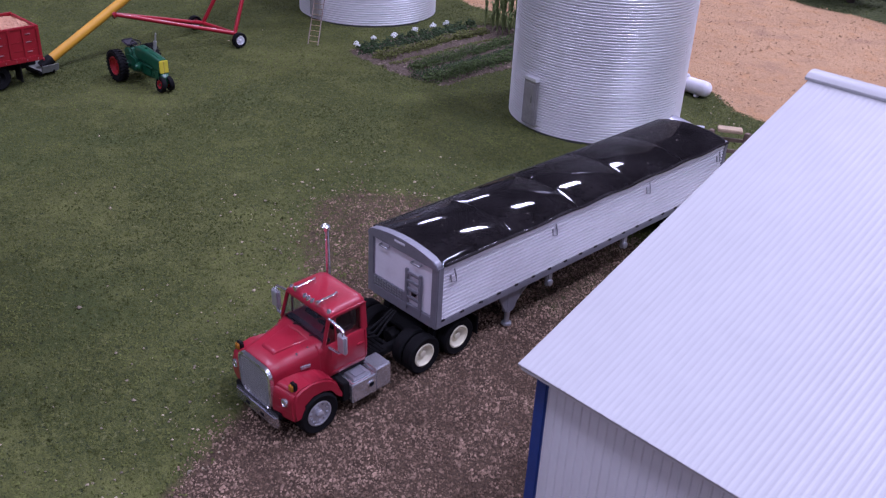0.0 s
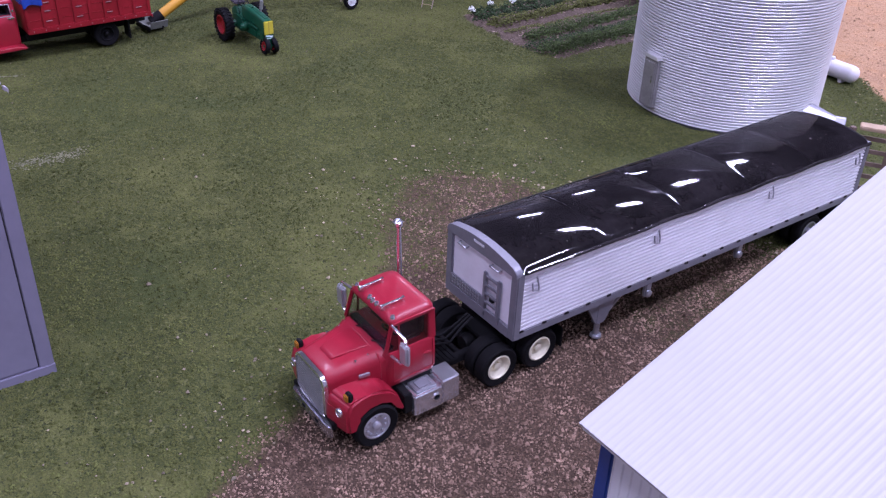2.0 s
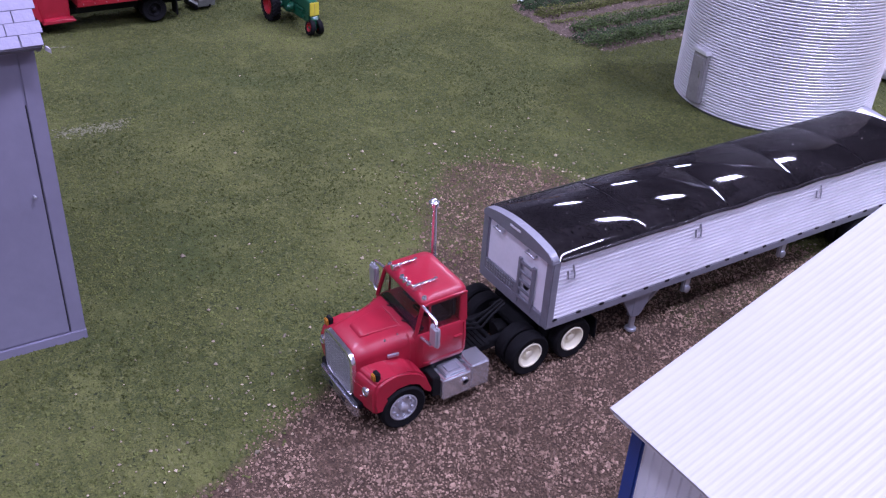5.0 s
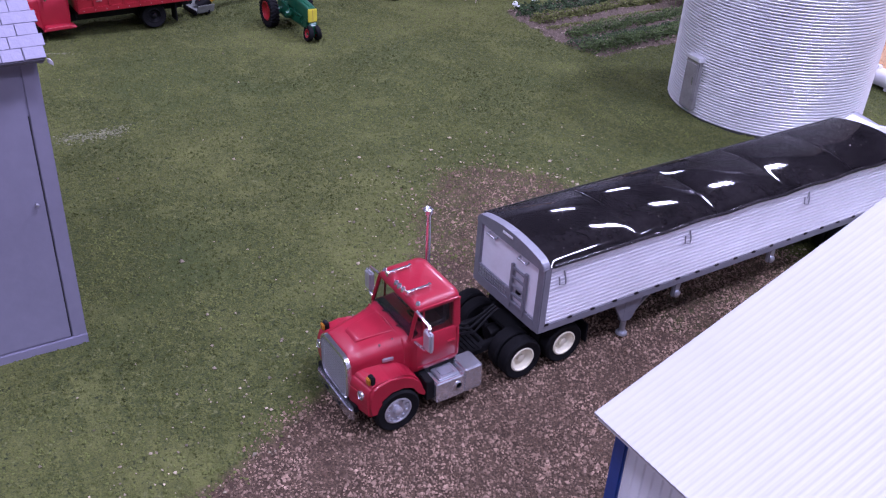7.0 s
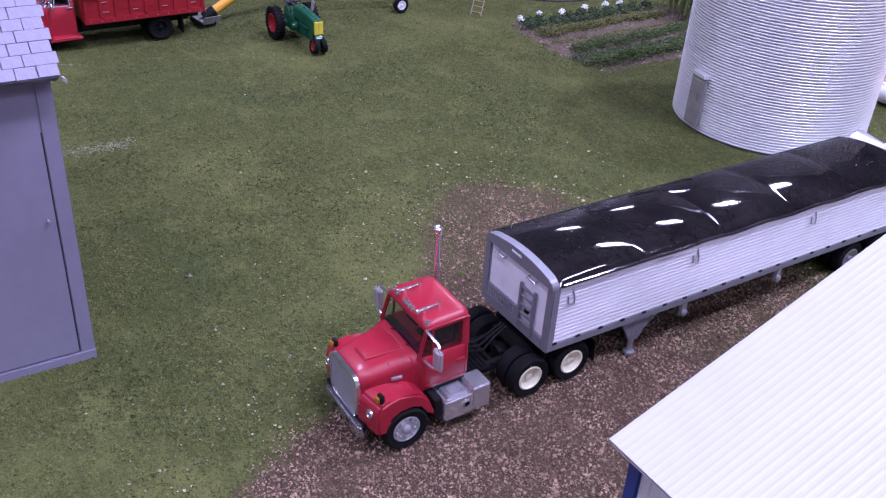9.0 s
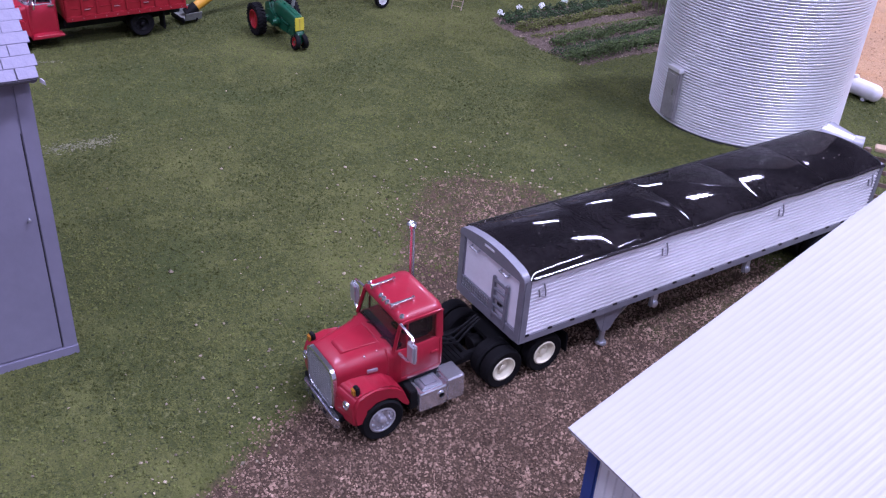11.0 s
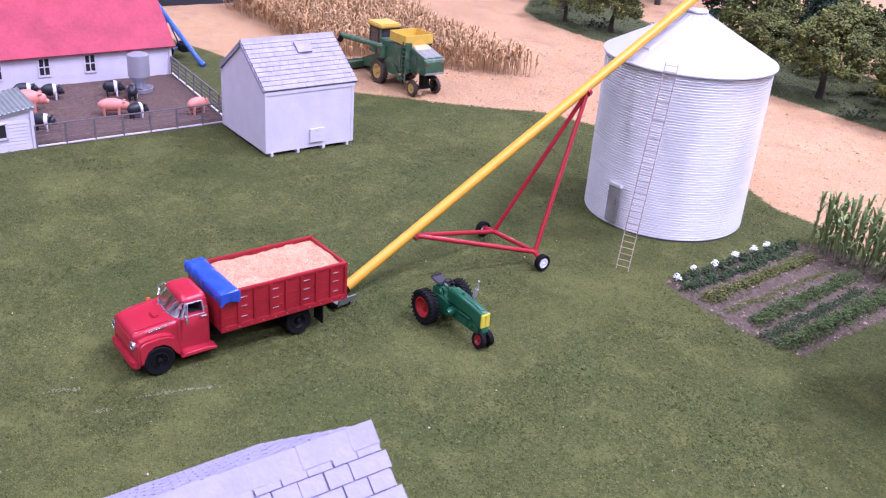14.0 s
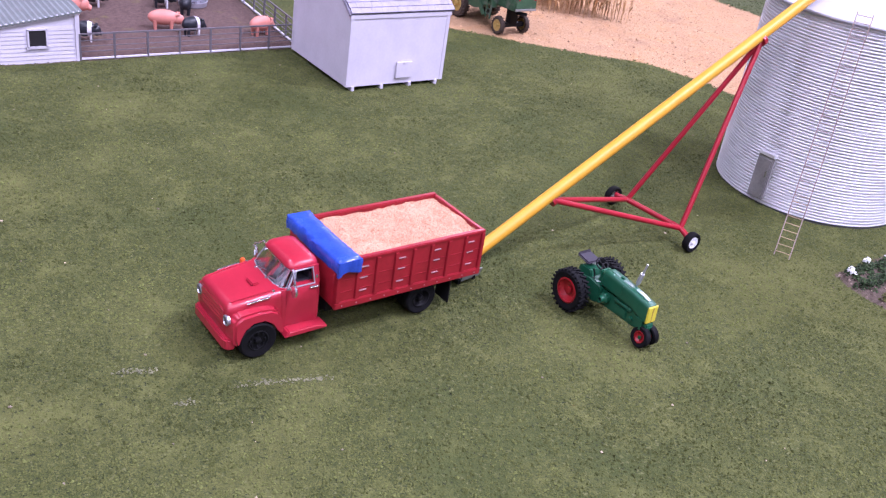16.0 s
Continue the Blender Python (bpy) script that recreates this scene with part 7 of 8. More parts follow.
    for s in (-1, 1):
        w = wheel(t, (0, 0, 0), 14.2, 9.0, 8.8, M_DUSTYEL, 1, 2.6, 8, 20, "front_wheel", rubber=M_DUSTTYRE)
        w.matrix_basis = Matrix.Translation((-26 * MM, s * 22.0 * MM, 14.2 * MM)) @ Matrix.Rotation(radians(90 * s), 4, "Z")
        w = wheel(t, (0, 0, 0), 9.0, 5.2, 6.0, M_DUSTYEL, 1, 1.6, 6, 16, "rear_wheel", rubber=M_DUSTTYRE)
        w.matrix_basis = Matrix.Translation((40 * MM, s * 16.6 * MM, 9.0 * MM)) @ Matrix.Rotation(radians(90 * s), 4, "Z")
    part("rear_axle", box(bare(), (37, -16, 7), (43, 16, 11.5), 0.5), M_BLACK, t)
    part("rear_pedestal", box(bare(), (36, -5, 10), (44, 5, 28.5), 0.5), M_BLACK, t)
    part("front_axle", rod(bare(), (-26, -20, 14), (-26, 20, 14), 3.2), M_BLACK, t)
    return t


combine()


# ---- pen: feeder and figurines ----
def hog_feeder():
    t = thing("hog_feeder", pose(-1.2285, 0.333, 0), "round galvanized hog feeder standing in the pen", "feeder")
    part("drum", lathe(bare(), [(11.2, 17), (12.0, 18), (12.0, 41), (11.8, 42), (6, 44.2), (0, 45)], n=32), M_FEEDER, t)
    part("throat", lathe(bare(), [(5.6, 4), (5.8, 8), (11.4, 17.4)], n=28), M_FEEDER, t)
    part("trough", lathe(bare(), [(0, 0), (13.6, 0), (14.6, 4.8), (13.8, 5.0), (12.4, 1.6), (0, 1.4)], n=32), M_FEEDER, t)
    for k in range(8):
        a = 2 * math.pi * k / 8
        part("divider", bar(bare(), (7.4 * math.cos(a), 7.4 * math.sin(a), 4), (13.8 * math.cos(a), 13.8 * math.sin(a), 4), 0.6, 3.0), M_FEEDER, t)


hog_feeder()


def belted():
    m = bpy.data.materials.new("belted_figurine")
    m.use_nodes = True
    nt = m.node_tree
    bs = nt.nodes["Principled BSDF"]
    tc = nt.nodes.new("ShaderNodeTexCoord")
    sx = nt.nodes.new("ShaderNodeSeparateXYZ")
    nt.links.new(tc.outputs["Object"], sx.inputs[0])
    last = None
    for op, v in (("SUBTRACT", 0.0045), ("ABSOLUTE", 0.0), ("LESS_THAN", 0.0021)):
        n = nt.nodes.new("ShaderNodeMath")
        n.operation = op
        nt.links.new(last or sx.outputs["X"], n.inputs[0])
        n.inputs[1].default_value = v
        last = n.outputs[0]
    mx = nt.nodes.new("ShaderNodeMix")
    mx.data_type = "RGBA"
    mx.inputs["A"].default_value, mx.inputs["B"].default_value = (0.014, 0.016, 0.022, 1), (0.72, 0.70, 0.74, 1)
    nt.links.new(last, mx.inputs["Factor"])
    nt.links.new(mx.outputs["Result"], bs.inputs["Base Color"])
    bs.inputs["Roughness"].default_value = 0.45
    return m


M_BELT = belted()


def pig_figurine(material, label):
    """One plain moulded figure: rounded barrel, snout and four stubs; forward is +x."""
    bm = bare()
    ball = Matrix.Translation((-0.4, 0, 8.6)) @ Matrix.Diagonal((12.2, 5.0, 5.4, 1))
    bmesh.ops.create_uvsphere(bm, u_segments=18, v_segments=12, radius=1.0, matrix=ball @ Matrix.Rotation(radians(90), 4, "Y"))
    bmesh.ops.create_uvsphere(bm, u_segments=14, v_segments=10, radius=1.0, matrix=Matrix.Translation((10.8, 0, 7.8)) @ Matrix.Diagonal((4.8, 3.4, 3.7, 1)))
    rod(bm, (13, 0, 7.0), (16.6, 0, 5.6), 2.1, 1.5, 10)
    for x, y in ((-6.8, -2.6), (-6.8, 2.6), (5.6, -2.6), (5.6, 2.6)):
        rod(bm, (x, y, 0), (x, y, 7), 1.15, 1.8, 8)
    for s in (-1, 1):
        rod(bm, (9.6, s * 2.2, 11.2), (12.2, s * 3.0, 11.6), 1.3, 0.4, 6)
    ob = part("pig_figurine", bm, material, smooth=60)
    return tagged(ob, label, "figurine", "pen figurines")


def pigs():
    dark = pig_figurine(M_BELT, "small black toy pig with white shoulder band")
    pink = pig_figurine(M_PINK, "small pink toy pig standing in the pen")
    spots = [(dark, -1.255, 0.2165, 78), (dark, -1.237, 0.2390, 80), (dark, -1.2255, 0.3010, 76), (dark, -1.203, 0.3160, 158), (dark, -1.138, 0.2980, 100), (dark, -1.138, 0.2045, 68), (pink, -1.159, 0.2795, 72), (pink, -1.130, 0.3606, 108), (pink, -1.205, 0.2060, 78)]
    used = set()
    for ob, x, y, a in spots:
        s = 0.76 if x == -1.130 else 1.0
        m = pose(x, y, zat(x, y) - 0.0002, 0, 0, a) @ (Matrix.Diagonal((0.90, 1.08, 1.12, 1)) if ob is dark else Matrix.Diagonal((1.14 * s, 1.26 * s, 1.3 * s, 1)))
        if ob.name in used:
            copy_thing(ob, m)
        else:
            ob.matrix_basis = m
            used.add(ob.name)


pigs()


def blue_auger():
    t = thing("auger", pose(-1.316, 0.432, 0), "small blue transport auger leaning by the barn", "auger")
    part("tube", rod(bare(), (12, 6, 1.8), (-92, -30, 87), 3.0, n=16), M_BLUEPAINT, t, "blue auger tube")
    part("intake", rod(bare(), (15.5, 7.2, 1.2), (8, 4.6, 5.2), 3.4, n=14), M_BLUEPAINT, t)
    for s in (-1, 1):
        part("frame_leg", pipe(bare(), [(-58 + 8 * s, -2 - 10 * s, 7), (-49, -15, 52)], 1.0), M_BLUEPAINT, t)
        wheel(t, (-58 + 12 * s, -2 - 13 * s, 6.5), 6.5, 4, 3.6, M_BLACK, s, 0.8)
    part("axle", rod(bare(), (-70, 11, 6.5), (-46, -15, 6.5), 1.1), M_BLUEPAINT, t)
    part("motor_box", box(bare(), (-44, -4, 8), (-28, 9, 17), 1.0), M_BLACK, t)
    part("motor_bracket", box(bare(), (-52, 0, 5.4), (-40, 4, 9), 0.4), M_BLACK, t)


blue_auger()


# ---- beside the near bin: tank, fan duct, board chute ----
def propane_tank():
    t = thing("propane_tank", pose(-0.353, 0.672, 0), "white cylindrical propane tank on small feet", "tank")
    prof = [(0, -25)] + [(6.2 * math.sin(a), -20 - 5 * math.cos(a)) for a in (0.4, 0.8, 1.2, 1.57)] + [(6.2 * math.sin(a), 18 - 5 * math.cos(a)) for a in (1.57, 2.0, 2.4, 2.8)] + [(0, 23)]
    part("vessel", lathe(bare(), prof, Matrix.Translation((0, 0, 7.2)) @ ACROSS, n=28), M_WHITEPL, t)
    for x in (-13, 12):
        part("foot", box(bare(), (x - 1.6, -4.2, -0.5), (x + 1.6, 4.2, 3.4), 0.4), M_WHITEPL, t)
    part("valve_dome", lathe(bare(), [(2.2, 12.4), (2.2, 14.2), (1.5, 15.2), (0, 15.5)], n=16), M_WHITEPL, t)


propane_tank()


def fan_duct():
    t = thing("bin_fan", pose(-0.3065, 0.5725, 0.0002), "pale grey sheet-metal fan and tapering duct at the bin's foot", "fan")
    # duct: a tall flat mouth at the wall, narrowing and falling to the round fan
    n, end, out = 20, Vector((18.5, 11.5, 5.4)), Vector((0.85, 0.53, 0))
    side = Vector((-0.53, 0.85, 0))
    secs = []
    for k in range(7):
        u = k / 6
        ring = []
        for i in range(n):
            a = 2 * math.pi * (i + 0.5) / n
            c, d = math.cos(a), math.sin(a)
            sq = 1 / max(abs(c), abs(d))
            w = min(sq, 1.18) * (1 - u) + u
            mouth = Vector((-4.0, 0.5, 8.6)) + Vector((0, 1, 0)) * (11.6 * c * w) + Vector((0, 0, 1)) * (8.4 * d * min(w, 1.0))
            tip = end + side * (5.2 * c * w) + Vector((0, 0, 1)) * (5.2 * d * w)
            ring.append(tuple(mouth.lerp(tip, u)))
        secs.append(ring)
    part("duct", loft(bare(), secs), M_FEEDER, t, "grey tapering duct")
    m = Matrix.Translation(end) @ Matrix.Rotation(math.atan2(out.y, out.x), 4, "Z") @ ACROSS
    part("housing", lathe(bare(), [(5.0, -0.6), (5.5, -0.4), (5.5, 5.6), (5.1, 6.0), (4.7, 5.4), (4.6, 1.2), (0, 1.0)], m, n=28), M_FEEDER, t)
    part("hub", lathe(bare(), [(0, 1.0), (1.6, 1.1), (1.6, 3.6), (0, 4.0)], m, n=14), M_GREYPL, t)
    part("foot", box(bare(), (end.x - 2.5, end.y - 4, -0.8), (end.x + 4.5, end.y + 4, 0.6), 0.2), M_FEEDER, t)


fan_duct()


def board_gate():
    t = thing("wooden_gate", pose(-0.2225, 0.4860, 0), "tan wooden board gate behind the trailer", "gate")
    far = Vector((17, 11, 0))
    for k, p in enumerate((Vector((0, 0, 0)), far, far * 2)):
        part("post", box(bare(), (p.x - 1.5, p.y - 1.5, -1), (p.x + 1.5, p.y + 1.5, 51.6), 0.3), M_BROWNWOOD, t)
    for k in range(7):
        z = 4 + 7.0 * k
        part("board", bar(bare(), (0.5, 2.0, z), (far.x * 2, far.y * 2 + 2.0, z), 1.0, 2.2), M_BROWNWOOD, t)
    q = far * 0.5
    part("cap_board", box(bare(), (q.x - 7, q.y - 3.6, 51.6), (q.x + 7, q.y + 3.6, 53.6), 0.4, rot=Matrix.Rotation(radians(33), 3, "Z")), M_LADDER, t)


board_gate()


# ---- garden: rows of clumped plants, cabbages with white hearts, and sweet corn ----
def garden():
    rng = np.random.default_rng(21)

    def clump(x, y, rx, ry, rz, n, size):
        p = rng.normal(0, 0.5, (n, 3))
        p /= np.maximum(1, np.linalg.norm(p, axis=1))[:, None]
        q = np.column_stack([x + p[:, 0] * rx, y + p[:, 1] * ry, np.abs(p[:, 2]) * rz])
        q[:, 2] += height(q[:, :2])
        return crumbs(q, rng.uniform(0.5, 1.0, n) * size)

    def row(name, x0, x1, ya, yb, step, mat_, label, r=(0.0055, 0.0055, 0.007), n=70, size=0.0012, group="garden plants"):
        for y in np.arange(ya, yb, step):
            u = (y - ya) / (yb - ya)
            x = x0 + (x1 - x0) * u + rng.uniform(-0.0012, 0.0012)
            s = rng.uniform(0.8, 1.15)
            v, f = clump(x, y + rng.uniform(-0.001, 0.001), r[0] * s, r[1] * s, r[2] * s, n, size)
            c = np.array([x, y, zat(x, y)])
            me = bpy.data.meshes.new(name)
            me.from_pydata((v - c).tolist(), [], f.tolist())
            me.materials.append(mat_)
            ob = tagged(new(name, me), label, "plant", group)
            ob.location = c
    row("cabbage_plant", -0.6005, -0.5975, 0.532, 0.668, 0.0150, M_LEAFDARK, "dark green cabbage plant in the garden row", (0.0058, 0.0066, 0.0066), 110, 0.0013, "cabbage row")
    row("vegetable_plant", -0.5870, -0.5900, 0.526, 0.655, 0.0120, M_LEAFDARK, "dark green leafy vegetable plant in the bed", (0.0062, 0.0074, 0.0072), 120, 0.0012, "leafy row")
    row("vegetable_plant", -0.5690, -0.5735, 0.524, 0.668, 0.0105, M_LEAFYEL, "yellow-green bushy vegetable plant in the bed", (0.0075, 0.0072, 0.0080), 140, 0.0012, "bushy row")
    row("seedling_clump", -0.5490, -0.5515, 0.526, 0.660, 0.0105, M_LEAFYEL, "low sparse green seedlings in the bed", (0.0052, 0.0065, 0.0022), 60, 0.0008, "seedling row")
    row("vegetable_plant", -0.5290, -0.5365, 0.532, 0.662, 0.0085, M_LEAFMID, "feathery green vegetable plant in the bed", (0.0075, 0.0080, 0.0080), 170, 0.0010, "feathery row")
    row("seedling_clump", -0.5110, -0.5190, 0.518, 0.650, 0.0105, M_LEAFDARK, "low dark green seedlings in the bed", (0.0072, 0.0078, 0.0044), 110, 0.0009, "low dark row")
    row("vegetable_plant", -0.4970, -0.5030, 0.523, 0.664, 0.0085, M_LEAFMID, "bushy green vegetable plant at the bed's edge", (0.0088, 0.0088, 0.0095), 190, 0.0011, "edge row")
    for x, y in ((-0.598, 0.524), (-0.602, 0.5465), (-0.5995, 0.5695), (-0.602, 0.597), (-0.6015, 0.620), (-0.601, 0.637)):
        v, f = clump(x, y, 0.0030, 0.0030, 0.0034, 60, 0.0009)
        c = np.array([x, y, zat(x, y)])
        me = bpy.data.meshes.new("cauliflower_head")
        me.from_pydata((v - c + (0, 0, 0.0055)).tolist(), [], f.tolist())
        me.materials.append(M_FLOWER)
        ob = tagged(new("cauliflower_head", me), "small round white head on a cabbage plant", "plant", "white heads")
        ob.location = c
    # sweet corn: stalks with arching leaves
    def blade_mesh(name, *args):
        v, f = blades(*args)
        me = bpy.data.meshes.new(name)
        me.from_pydata(v.tolist(), [], f.tolist())
        me.materials.append(M_GREENCORN)
        return me
    leaves = [blade_mesh("leaf", np.zeros((1, 3)), rng.uniform(0.014, 0.023, 1), np.full(1, 0.0022), np.full(1, lean)) for lean in np.linspace(0.10, 0.64, 9)]
    stems = [blade_mesh("sweet_corn_stalk", np.zeros((1, 3)), np.full(1, h), np.full(1, 0.0017), np.full(1, 0.03)) for h in (0.045, 0.050, 0.055, 0.059)]
    for r in range(4):
        for k in range(15):
            x = -0.584 + 0.0075 * k + rng.uniform(-0.0015, 0.0015)
            y = 0.674 + 0.0095 * r + rng.uniform(-0.0012, 0.0012) + 0.0004 * k
            stem = stems[int(rng.integers(4))]
            tall = max(v.co.z for v in stem.vertices)
            ob = tagged(new("sweet_corn_stalk", stem), "green sweet corn stalk with arching leaves", "corn", "sweet corn stalks")
            ob.matrix_basis = pose(x, y, zat(x, y) - 0.0005, rng.uniform(-5, 5), rng.uniform(-5, 5), rng.uniform(0, 360))
            for u in np.linspace(0.10, 0.84, 14):
                leaf = new("leaf", leaves[int(rng.integers(9))])
                leaf.parent = ob
                leaf.matrix_basis = pose(0, 0, tall * u, 0, 0, rng.uniform(0, 360))


garden()


# ---- standing dry corn ----
DRY = [(-1.266, 0.612), (-1.264, 0.686), (-1.172, 0.722), (-1.13, 0.767), (-1.095, 0.815), (-1.21, 0.815), (-1.36, 0.83), (-1.54, 0.868), (-1.65, 0.89), (-1.65, 0.608), (-1.42, 0.607)]


def dry_corn():
    rng = np.random.default_rng(4)
    pts = []
    for u in np.arange(-2.2, -1.05, 0.0145):
        for v in np.arange(0.60, 1.5, 0.0052):
            pts.append((u + 0.35 * (v - 0.7), v))
    p = np.array(pts) + rng.uniform(-0.002, 0.002, (len(pts), 2))
    p = p[(inside(p, DRY) > 0) & (p[:, 0] > -1.64)]
    n = len(p)
    H = rng.uniform(0.030, 0.042, n)
    base = on_ground(p, -0.0005)
    parts = [blades(base, H, np.full(n, 0.0013), rng.uniform(0.0, 0.12, n)), blades(base, H * 0.98, np.full(n, 0.0013), rng.uniform(0.0, 0.12, n))]
    for k in range(6):
        b = base.copy()
        b[:, 2] += H * rng.uniform(0.15, 0.85, n)
        parts.append(blades(b, rng.uniform(0.010, 0.019, n), rng.uniform(0.0014, 0.0028, n), rng.uniform(0.4, 1.05, n)))
    v, f = joined(*parts)
    stuff("dry_corn", v, f, M_DRYCORN, "rows of dry golden corn standing in the field", "corn")


dry_corn()


# ---- woods ----
def tree_mesh(seed, tall, wide, trunk_h, leaf, n_leaf, conifer=False):
    rng = np.random.default_rng(seed)
    rnd = random.Random(seed)
    wood = bare()
    top = Vector((rnd.uniform(-4, 4), rnd.uniform(-4, 4), tall * (0.62 if not conifer else 0.95)))
    pts = [Vector((0, 0, -2)), Vector((rnd.uniform(-2, 2), rnd.uniform(-2, 2), trunk_h * 0.5)), Vector((rnd.uniform(-3, 3), rnd.uniform(-3, 3), trunk_h)), top]
    rad = [5.6, 4.2, 3.6, 1.0]
    for a, b, r0, r1 in zip(pts, pts[1:], rad, rad[1:]):
        rod(wood, a, b, r0, r1, 10)
    hubs = []
    limbs = 13 if not conifer else 16
    for k in range(limbs):
        u = rnd.uniform(0.05, 1.0) if not conifer else (k + 0.5) / limbs
        a = pts[2].lerp(top, u)
        ang = k * 2.4 + rnd.uniform(-0.4, 0.4)
        reach = wide * 0.5 * (rnd.uniform(0.55, 1.0) if not conifer else (1.05 - 0.9 * u))
        rise = tall * (rnd.uniform(0.02, 0.30) if not conifer else -0.03)
        b = a + Vector((reach * math.cos(ang), reach * math.sin(ang), rise))
        mid = a.lerp(b, 0.5) + Vector((0, 0, 3))
        rod(wood, a, mid, 1.5, 1.0, 6)
        rod(wood, mid, b, 1.0, 0.4, 6)
        hubs += [b, mid, a.lerp(b, 0.78)]
    hubs.append(top + Vector((0, 0, tall * 0.10)))
    h = np.array([tuple(v) for v in hubs])
    if not conifer:
        # clumps over a lumpy dome
        m = 46
        ang = np.arange(m) * 2.39996 + rng.uniform(-0.3, 0.3, m)
        up = (np.arange(m) + 0.5) / m
        out = np.sqrt(1 - up * up) * rng.uniform(0.62, 1.0, m) * wide * 0.43
        h = np.column_stack([out * np.cos(ang), out * np.sin(ang), trunk_h * 1.08 + up * (tall - trunk_h) * rng.uniform(0.68, 0.92, m)])
    spread = wide * (0.046 if not conifer else 0.070)
    per = n_leaf // len(h)
    q = np.concatenate([c + rng.normal(0, 1, (per, 3)) * (spread, spread, spread * 0.72) for c in h])
    q = q[q[:, 2] > trunk_h * 0.9]
    v, f = crumbs(q, rng.uniform(0.5, 1.3, len(q)) * leaf, 0.9, 0.55)
    return wood, (v * MM, f)


def woods():
    kinds = []
    for seed, tall, wide, th, leaf, n, con in ((1, 122, 128, 36, 2.1, 6400, False), (2, 108, 116, 32, 2.0, 6000, False), (3, 132, 120, 40, 2.2, 6400, False), (4, 150, 78, 26, 2.3, 3400, True)):
        wood, crown = tree_mesh(seed, tall, wide, th, leaf, n, con)
        t = thing("tree", pose(0, 0, 0), "model tree with dark trunk and clumpy green foliage" if not con else "dark model evergreen tree with dense foliage", "tree", "woods")
        part("trunk", wood, M_BARK, t, "dark brown trunk with limbs")
        me = bpy.data.meshes.new("crown")
        me.from_pydata(np.asarray(crown[0]).tolist(), [], np.asarray(crown[1]).tolist())
        me.materials.append(M_TREELEAF if not con else M_TREEDARK)
        new("crown", me).parent = t
        kinds.append(t)
    spots = [(0, -0.876, 1.120, 1.0), (2, -0.745, 1.100, 0.85), (1, -0.800, 1.205, 1.0), (2, -0.985, 1.130, 0.9), (1, -0.665, 1.150, 0.95), (0, -1.070, 1.235, 1.05), (1, -1.27, 1.125, 0.92), (2, -1.36, 1.105, 0.92), (3, -1.46, 1.19, 1.0), 
             (3, -1.20, 1.31, 1.0), (3, -0.92, 1.37, 1.15), (3, -1.01, 1.31, 1.0), (2, -0.93, 1.26, 1.05), (3, -0.83, 1.31, 1.1), (3, -0.73, 1.27, 1.1), (0, -0.60, 1.20, 1.0), (3, -0.52, 1.17, 1.0), (1, -0.42, 1.12, 0.9), (3, -0.33, 1.15, 1.0), (0, -0.22, 1.11, 0.9), (3, -1.03, 1.38, 1.15), (3, -1.13, 1.44, 1.2), (3, -1.42, 1.40, 1.2), (3, -0.80, 1.44, 1.2), (3, -0.66, 1.37, 1.1), (1, -0.10, 1.12, 0.9), (3, -1.50, 1.55, 1.2), (3, -1.36, 1.60, 1.2)]
    rnd = random.Random(12)
    used = set()
    for k, x, y, s in spots:
        m = pose(x, y, zat(x, y), 0, 0, rnd.uniform(0, 360) if k in used else 0) @ Matrix.Diagonal((s, s, s, 1))
        if k in used:
            copy_thing(kinds[k], m)
        else:
            kinds[k].matrix_basis = m
            used.add(k)
    # undergrowth
    p = scatter(60, (-1.5, 1.09), (0.1, 1.5), lambda p: inside(p, WOODS) > 0.01)
    vs = []
    for x, y in p:
        n = 40
        q = RNG.normal(0, 1, (n, 3)) * (0.009, 0.009, 0.005)
        q = q + (x, y, 0.003)
        q[:, 2] = np.abs(q[:, 2])
        vs.append(crumbs(q, RNG.uniform(0.0012, 0.0026, n)))
    v, f = joined(*vs)
    stuff("undergrowth", v, f, M_TREEDARK, "low dark green undergrowth beneath the trees", "shrubs")


woods()


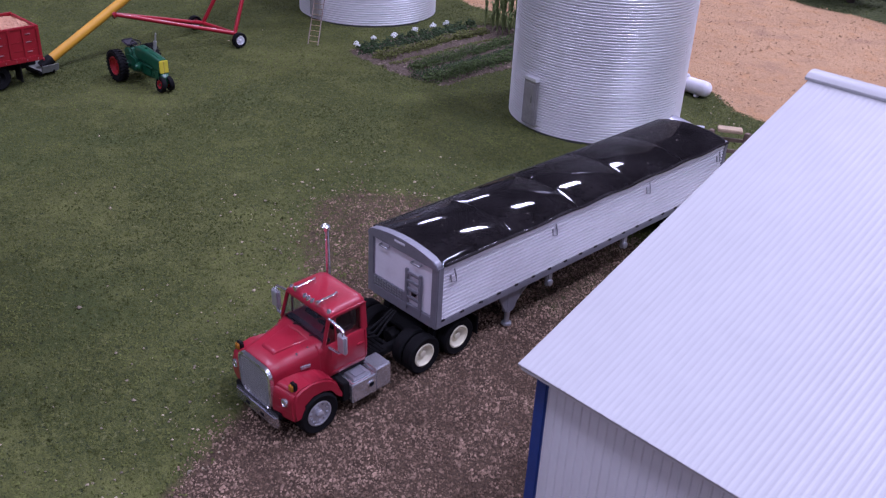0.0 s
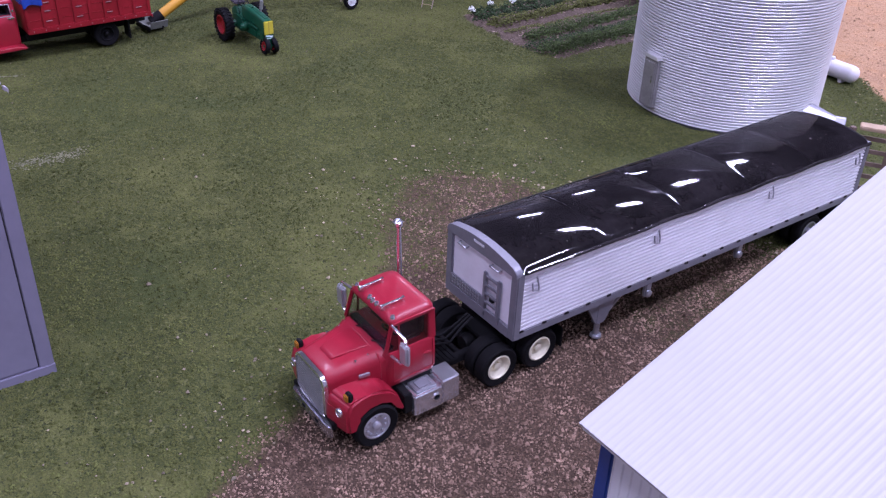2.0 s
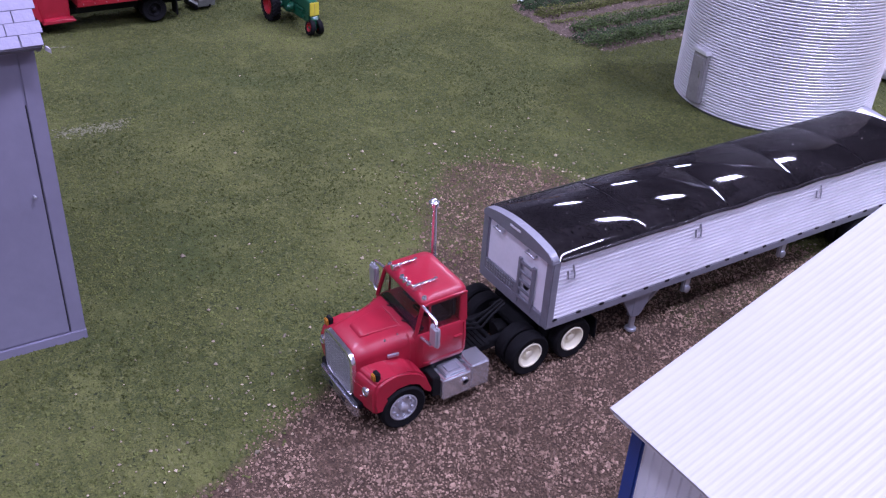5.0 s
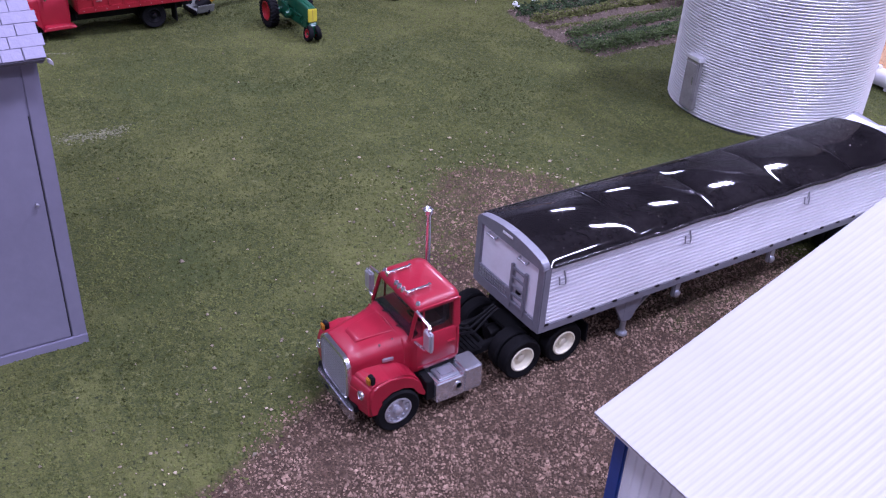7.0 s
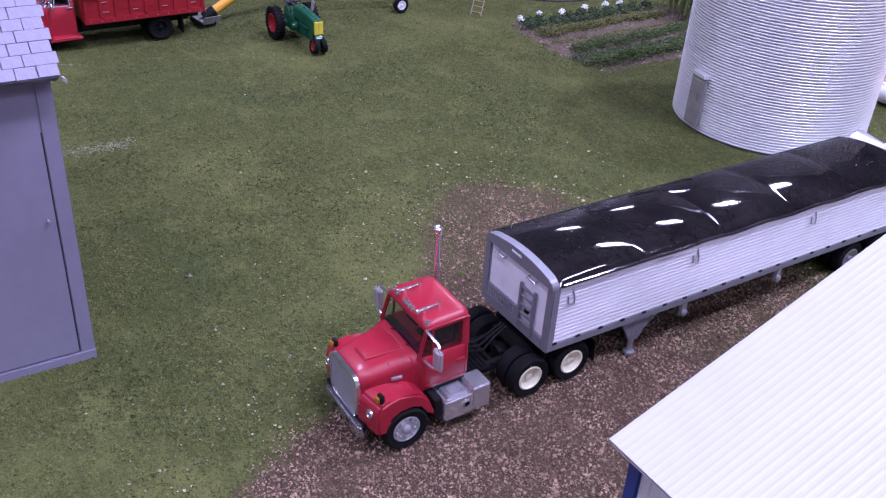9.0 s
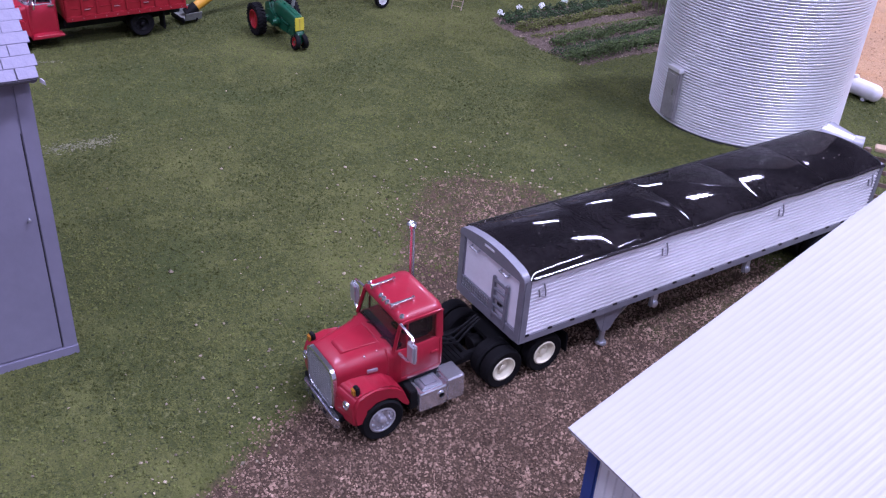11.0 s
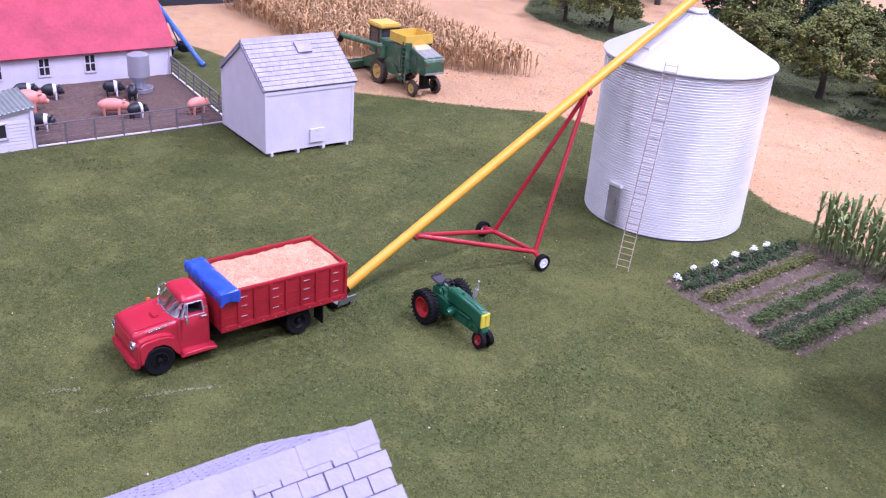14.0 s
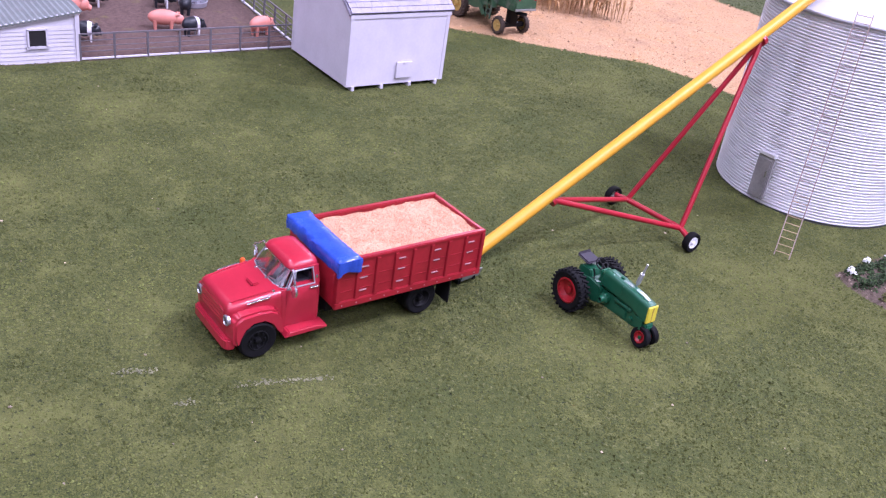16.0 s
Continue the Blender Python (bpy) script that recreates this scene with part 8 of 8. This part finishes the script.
# ---- loose cover: gravel, turf flock, field crumbs, pale chips ----
def loose_cover():
    far = (-0.42, 0.02), (0.02, 0.46)
    p = scatter(190000, *far, lambda p: inside(p, LANE) + 0.008 * swell(p, 0.012) > RNG.exponential(np.where((p[:, 0] < -0.25) & (p[:, 1] > 0.22), 0.05, 0.004), len(p)) - 0.004)
    v, f = crumbs(on_ground(p, 0.0002), RNG.gamma(3.0, 0.000085, len(p)) + 0.00015, 1.1, 0.55, True)
    p = scatter(8000, *far, lambda p: inside(p, LANE) > RNG.exponential(0.02, len(p)))
    v, f = joined((v, f), crumbs(on_ground(p, 0.0003), RNG.gamma(4.0, 0.0001, len(p)) + 0.00028, 0.9, 0.55, True))
    stuff("gravel", v, f, M_STONE, "brown crushed stone gravel on the lane", "gravel")
    # stones strewn past the lane's edge, and pale chips over the lawn
    p = scatter(4300, (-0.47, 0.08), (-0.19, 0.44), lambda p: (inside(p, LANE) < 0.006) & (inside(p, LANE) > -RNG.exponential(0.022, len(p))))
    q = scatter(170, (-1.05, 0.02), (-0.2, 0.75), lambda p: (inside(p, LANE) < 0) & (inside(p, FIELD) < 0) & (inside(p, BED) < 0))
    r = scatter(350, (-0.63, 0.50), (-0.46, 0.72), lambda p: (inside(p, BED) > 0) & (inside(p, BED) < 0.016))
    g = scatter(90, (-0.33, 0.62), (-0.25, 0.70), lambda p: inside(p, FIELD) < 0.01)
    p = np.concatenate([p, q, r, g])
    marks = np.array([(-0.4262, 0.4597), (-0.3735, 0.4217), (-0.3006, 0.1607), (-0.4453, 0.1506), (-0.3423, 0.1956), (-0.2838, 0.144), (-0.855, 0.34), (-0.599, 0.2675), (-0.628, 0.0944), (-0.5458, 0.2582), (-0.6915, 0.1045), (-0.5561, 0.3148)])
    s = np.concatenate([RNG.gamma(2.2, 0.00014, len(p)) + 0.0002, np.full(len(marks), 0.0008)])
    p = np.concatenate([p, marks])
    v, f = crumbs(on_ground(p, 0.0005), s, 0.7)
    stuff("stone_chips", v, f, M_PEBBLE, "small pale stone chips strewn over the turf", "stones")
    p = scatter(7000, (-0.66, 0.50), (-0.42, 0.72), lambda p: inside(p, BED) > 0.001)
    v, f = crumbs(on_ground(p, 0.0001), RNG.gamma(3.0, 0.00016, len(p)) + 0.0002, 0.7)
    stuff("mulch", v, f, M_MULCH, "brown mulch crumbs on the garden bed", "soil")
    # scuffed streaks of bleached flock
    lines = (((-0.655, 0.131), (-0.641, 0.174), 130), ((-0.685, 0.088), (-0.678, 0.104), 60), ((-0.653, 0.104), (-0.650, 0.114), 30), ((-0.505, 0.135), (-0.505, 0.172), 420))
    pts = []
    for a, b, n in lines:
        u = RNG.uniform(0, 1, (n, 1))
        pts.append(np.array(a) * (1 - u) + np.array(b) * u + RNG.normal(0, 0.0012 if n < 200 else 0.0034, (n, 2)))
    p = np.concatenate(pts)
    v, f = crumbs(on_ground(p, 0.0004), RNG.uniform(0.0003, 0.0008, len(p)), 0.5)
    stuff("scuff", v, f, M_SCUFF, "bleached scuffed flock on the lawn", "turf")
    # turf flock
    p = scatter(135000, (-0.80, 0.03), (-0.19, 0.75), lambda p: (inside(p, LANE) < 0.002 + 0.005 * swell(p, 0.008) + np.where((p[:, 0] < -0.26) & (p[:, 1] > 0.2), RNG.exponential(0.04, len(p)), 0.0)) & (inside(p, BED) < 0.003) & (inside(p, FIELD) < 0.002))
    v, f = crumbs(on_ground(p, 0.0002), RNG.gamma(6.0, 0.00007, len(p)) + 0.0001, 0.9, 0.45, True)
    stuff("turf", v, f, M_TUFT, "short green turf flock on the ground", "grass")
    p = scatter(70000, (-1.15, -0.05), (-0.80, 0.75), lambda p: (inside(p, PEN) < 0) & (inside(p, FIELD) < 0.002))
    v, f = crumbs(on_ground(p, 0.0002), RNG.gamma(5.0, 0.00009, len(p)) + 0.00015, 0.8, 0.45, True)
    stuff("turf", v, f, M_TUFT, "short green turf flock on the ground", "grass")
    p = scatter(26000, (-1.55, 1.0), (0.1, 1.45), lambda p: inside(p, WOODS) > -0.004)
    v, f = crumbs(on_ground(p, 0.0004), RNG.gamma(4.0, 0.00022, len(p)) + 0.0003, 0.6, 0.45, True)
    stuff("moss", v, f, M_MOSS, "coarse green ground cover under the trees", "moss")
    # field crumbs
    p = scatter(30000, (-1.3, 0.5), (0.0, 1.07), lambda p: inside(p, FIELD) > -0.004)
    v, f = crumbs(on_ground(p, 0.0001), RNG.gamma(4.0, 0.00016, len(p)) + 0.00025, 0.7, 0.45, True)
    stuff("field_crumbs", v, f, M_SANDGRAIN, "coarse tan sawdust crumbs on the field", "soil")
    p = scatter(8500, (-1.3, 0.5), (0.0, 1.07), lambda p: (inside(p, FIELD) > 0.004) & (swell(p, 0.07) + 0.6 * swell(p, 0.02) > RNG.uniform(-0.6, 0.6, len(p))))
    v, f = crumbs(on_ground(p, 0.0004), RNG.gamma(1.8, 0.00018, len(p)) + 0.0002, 0.5)
    stuff("field_bits", v, f, M_SPECK, "dark brown bits strewn over the field", "soil")


loose_cover()
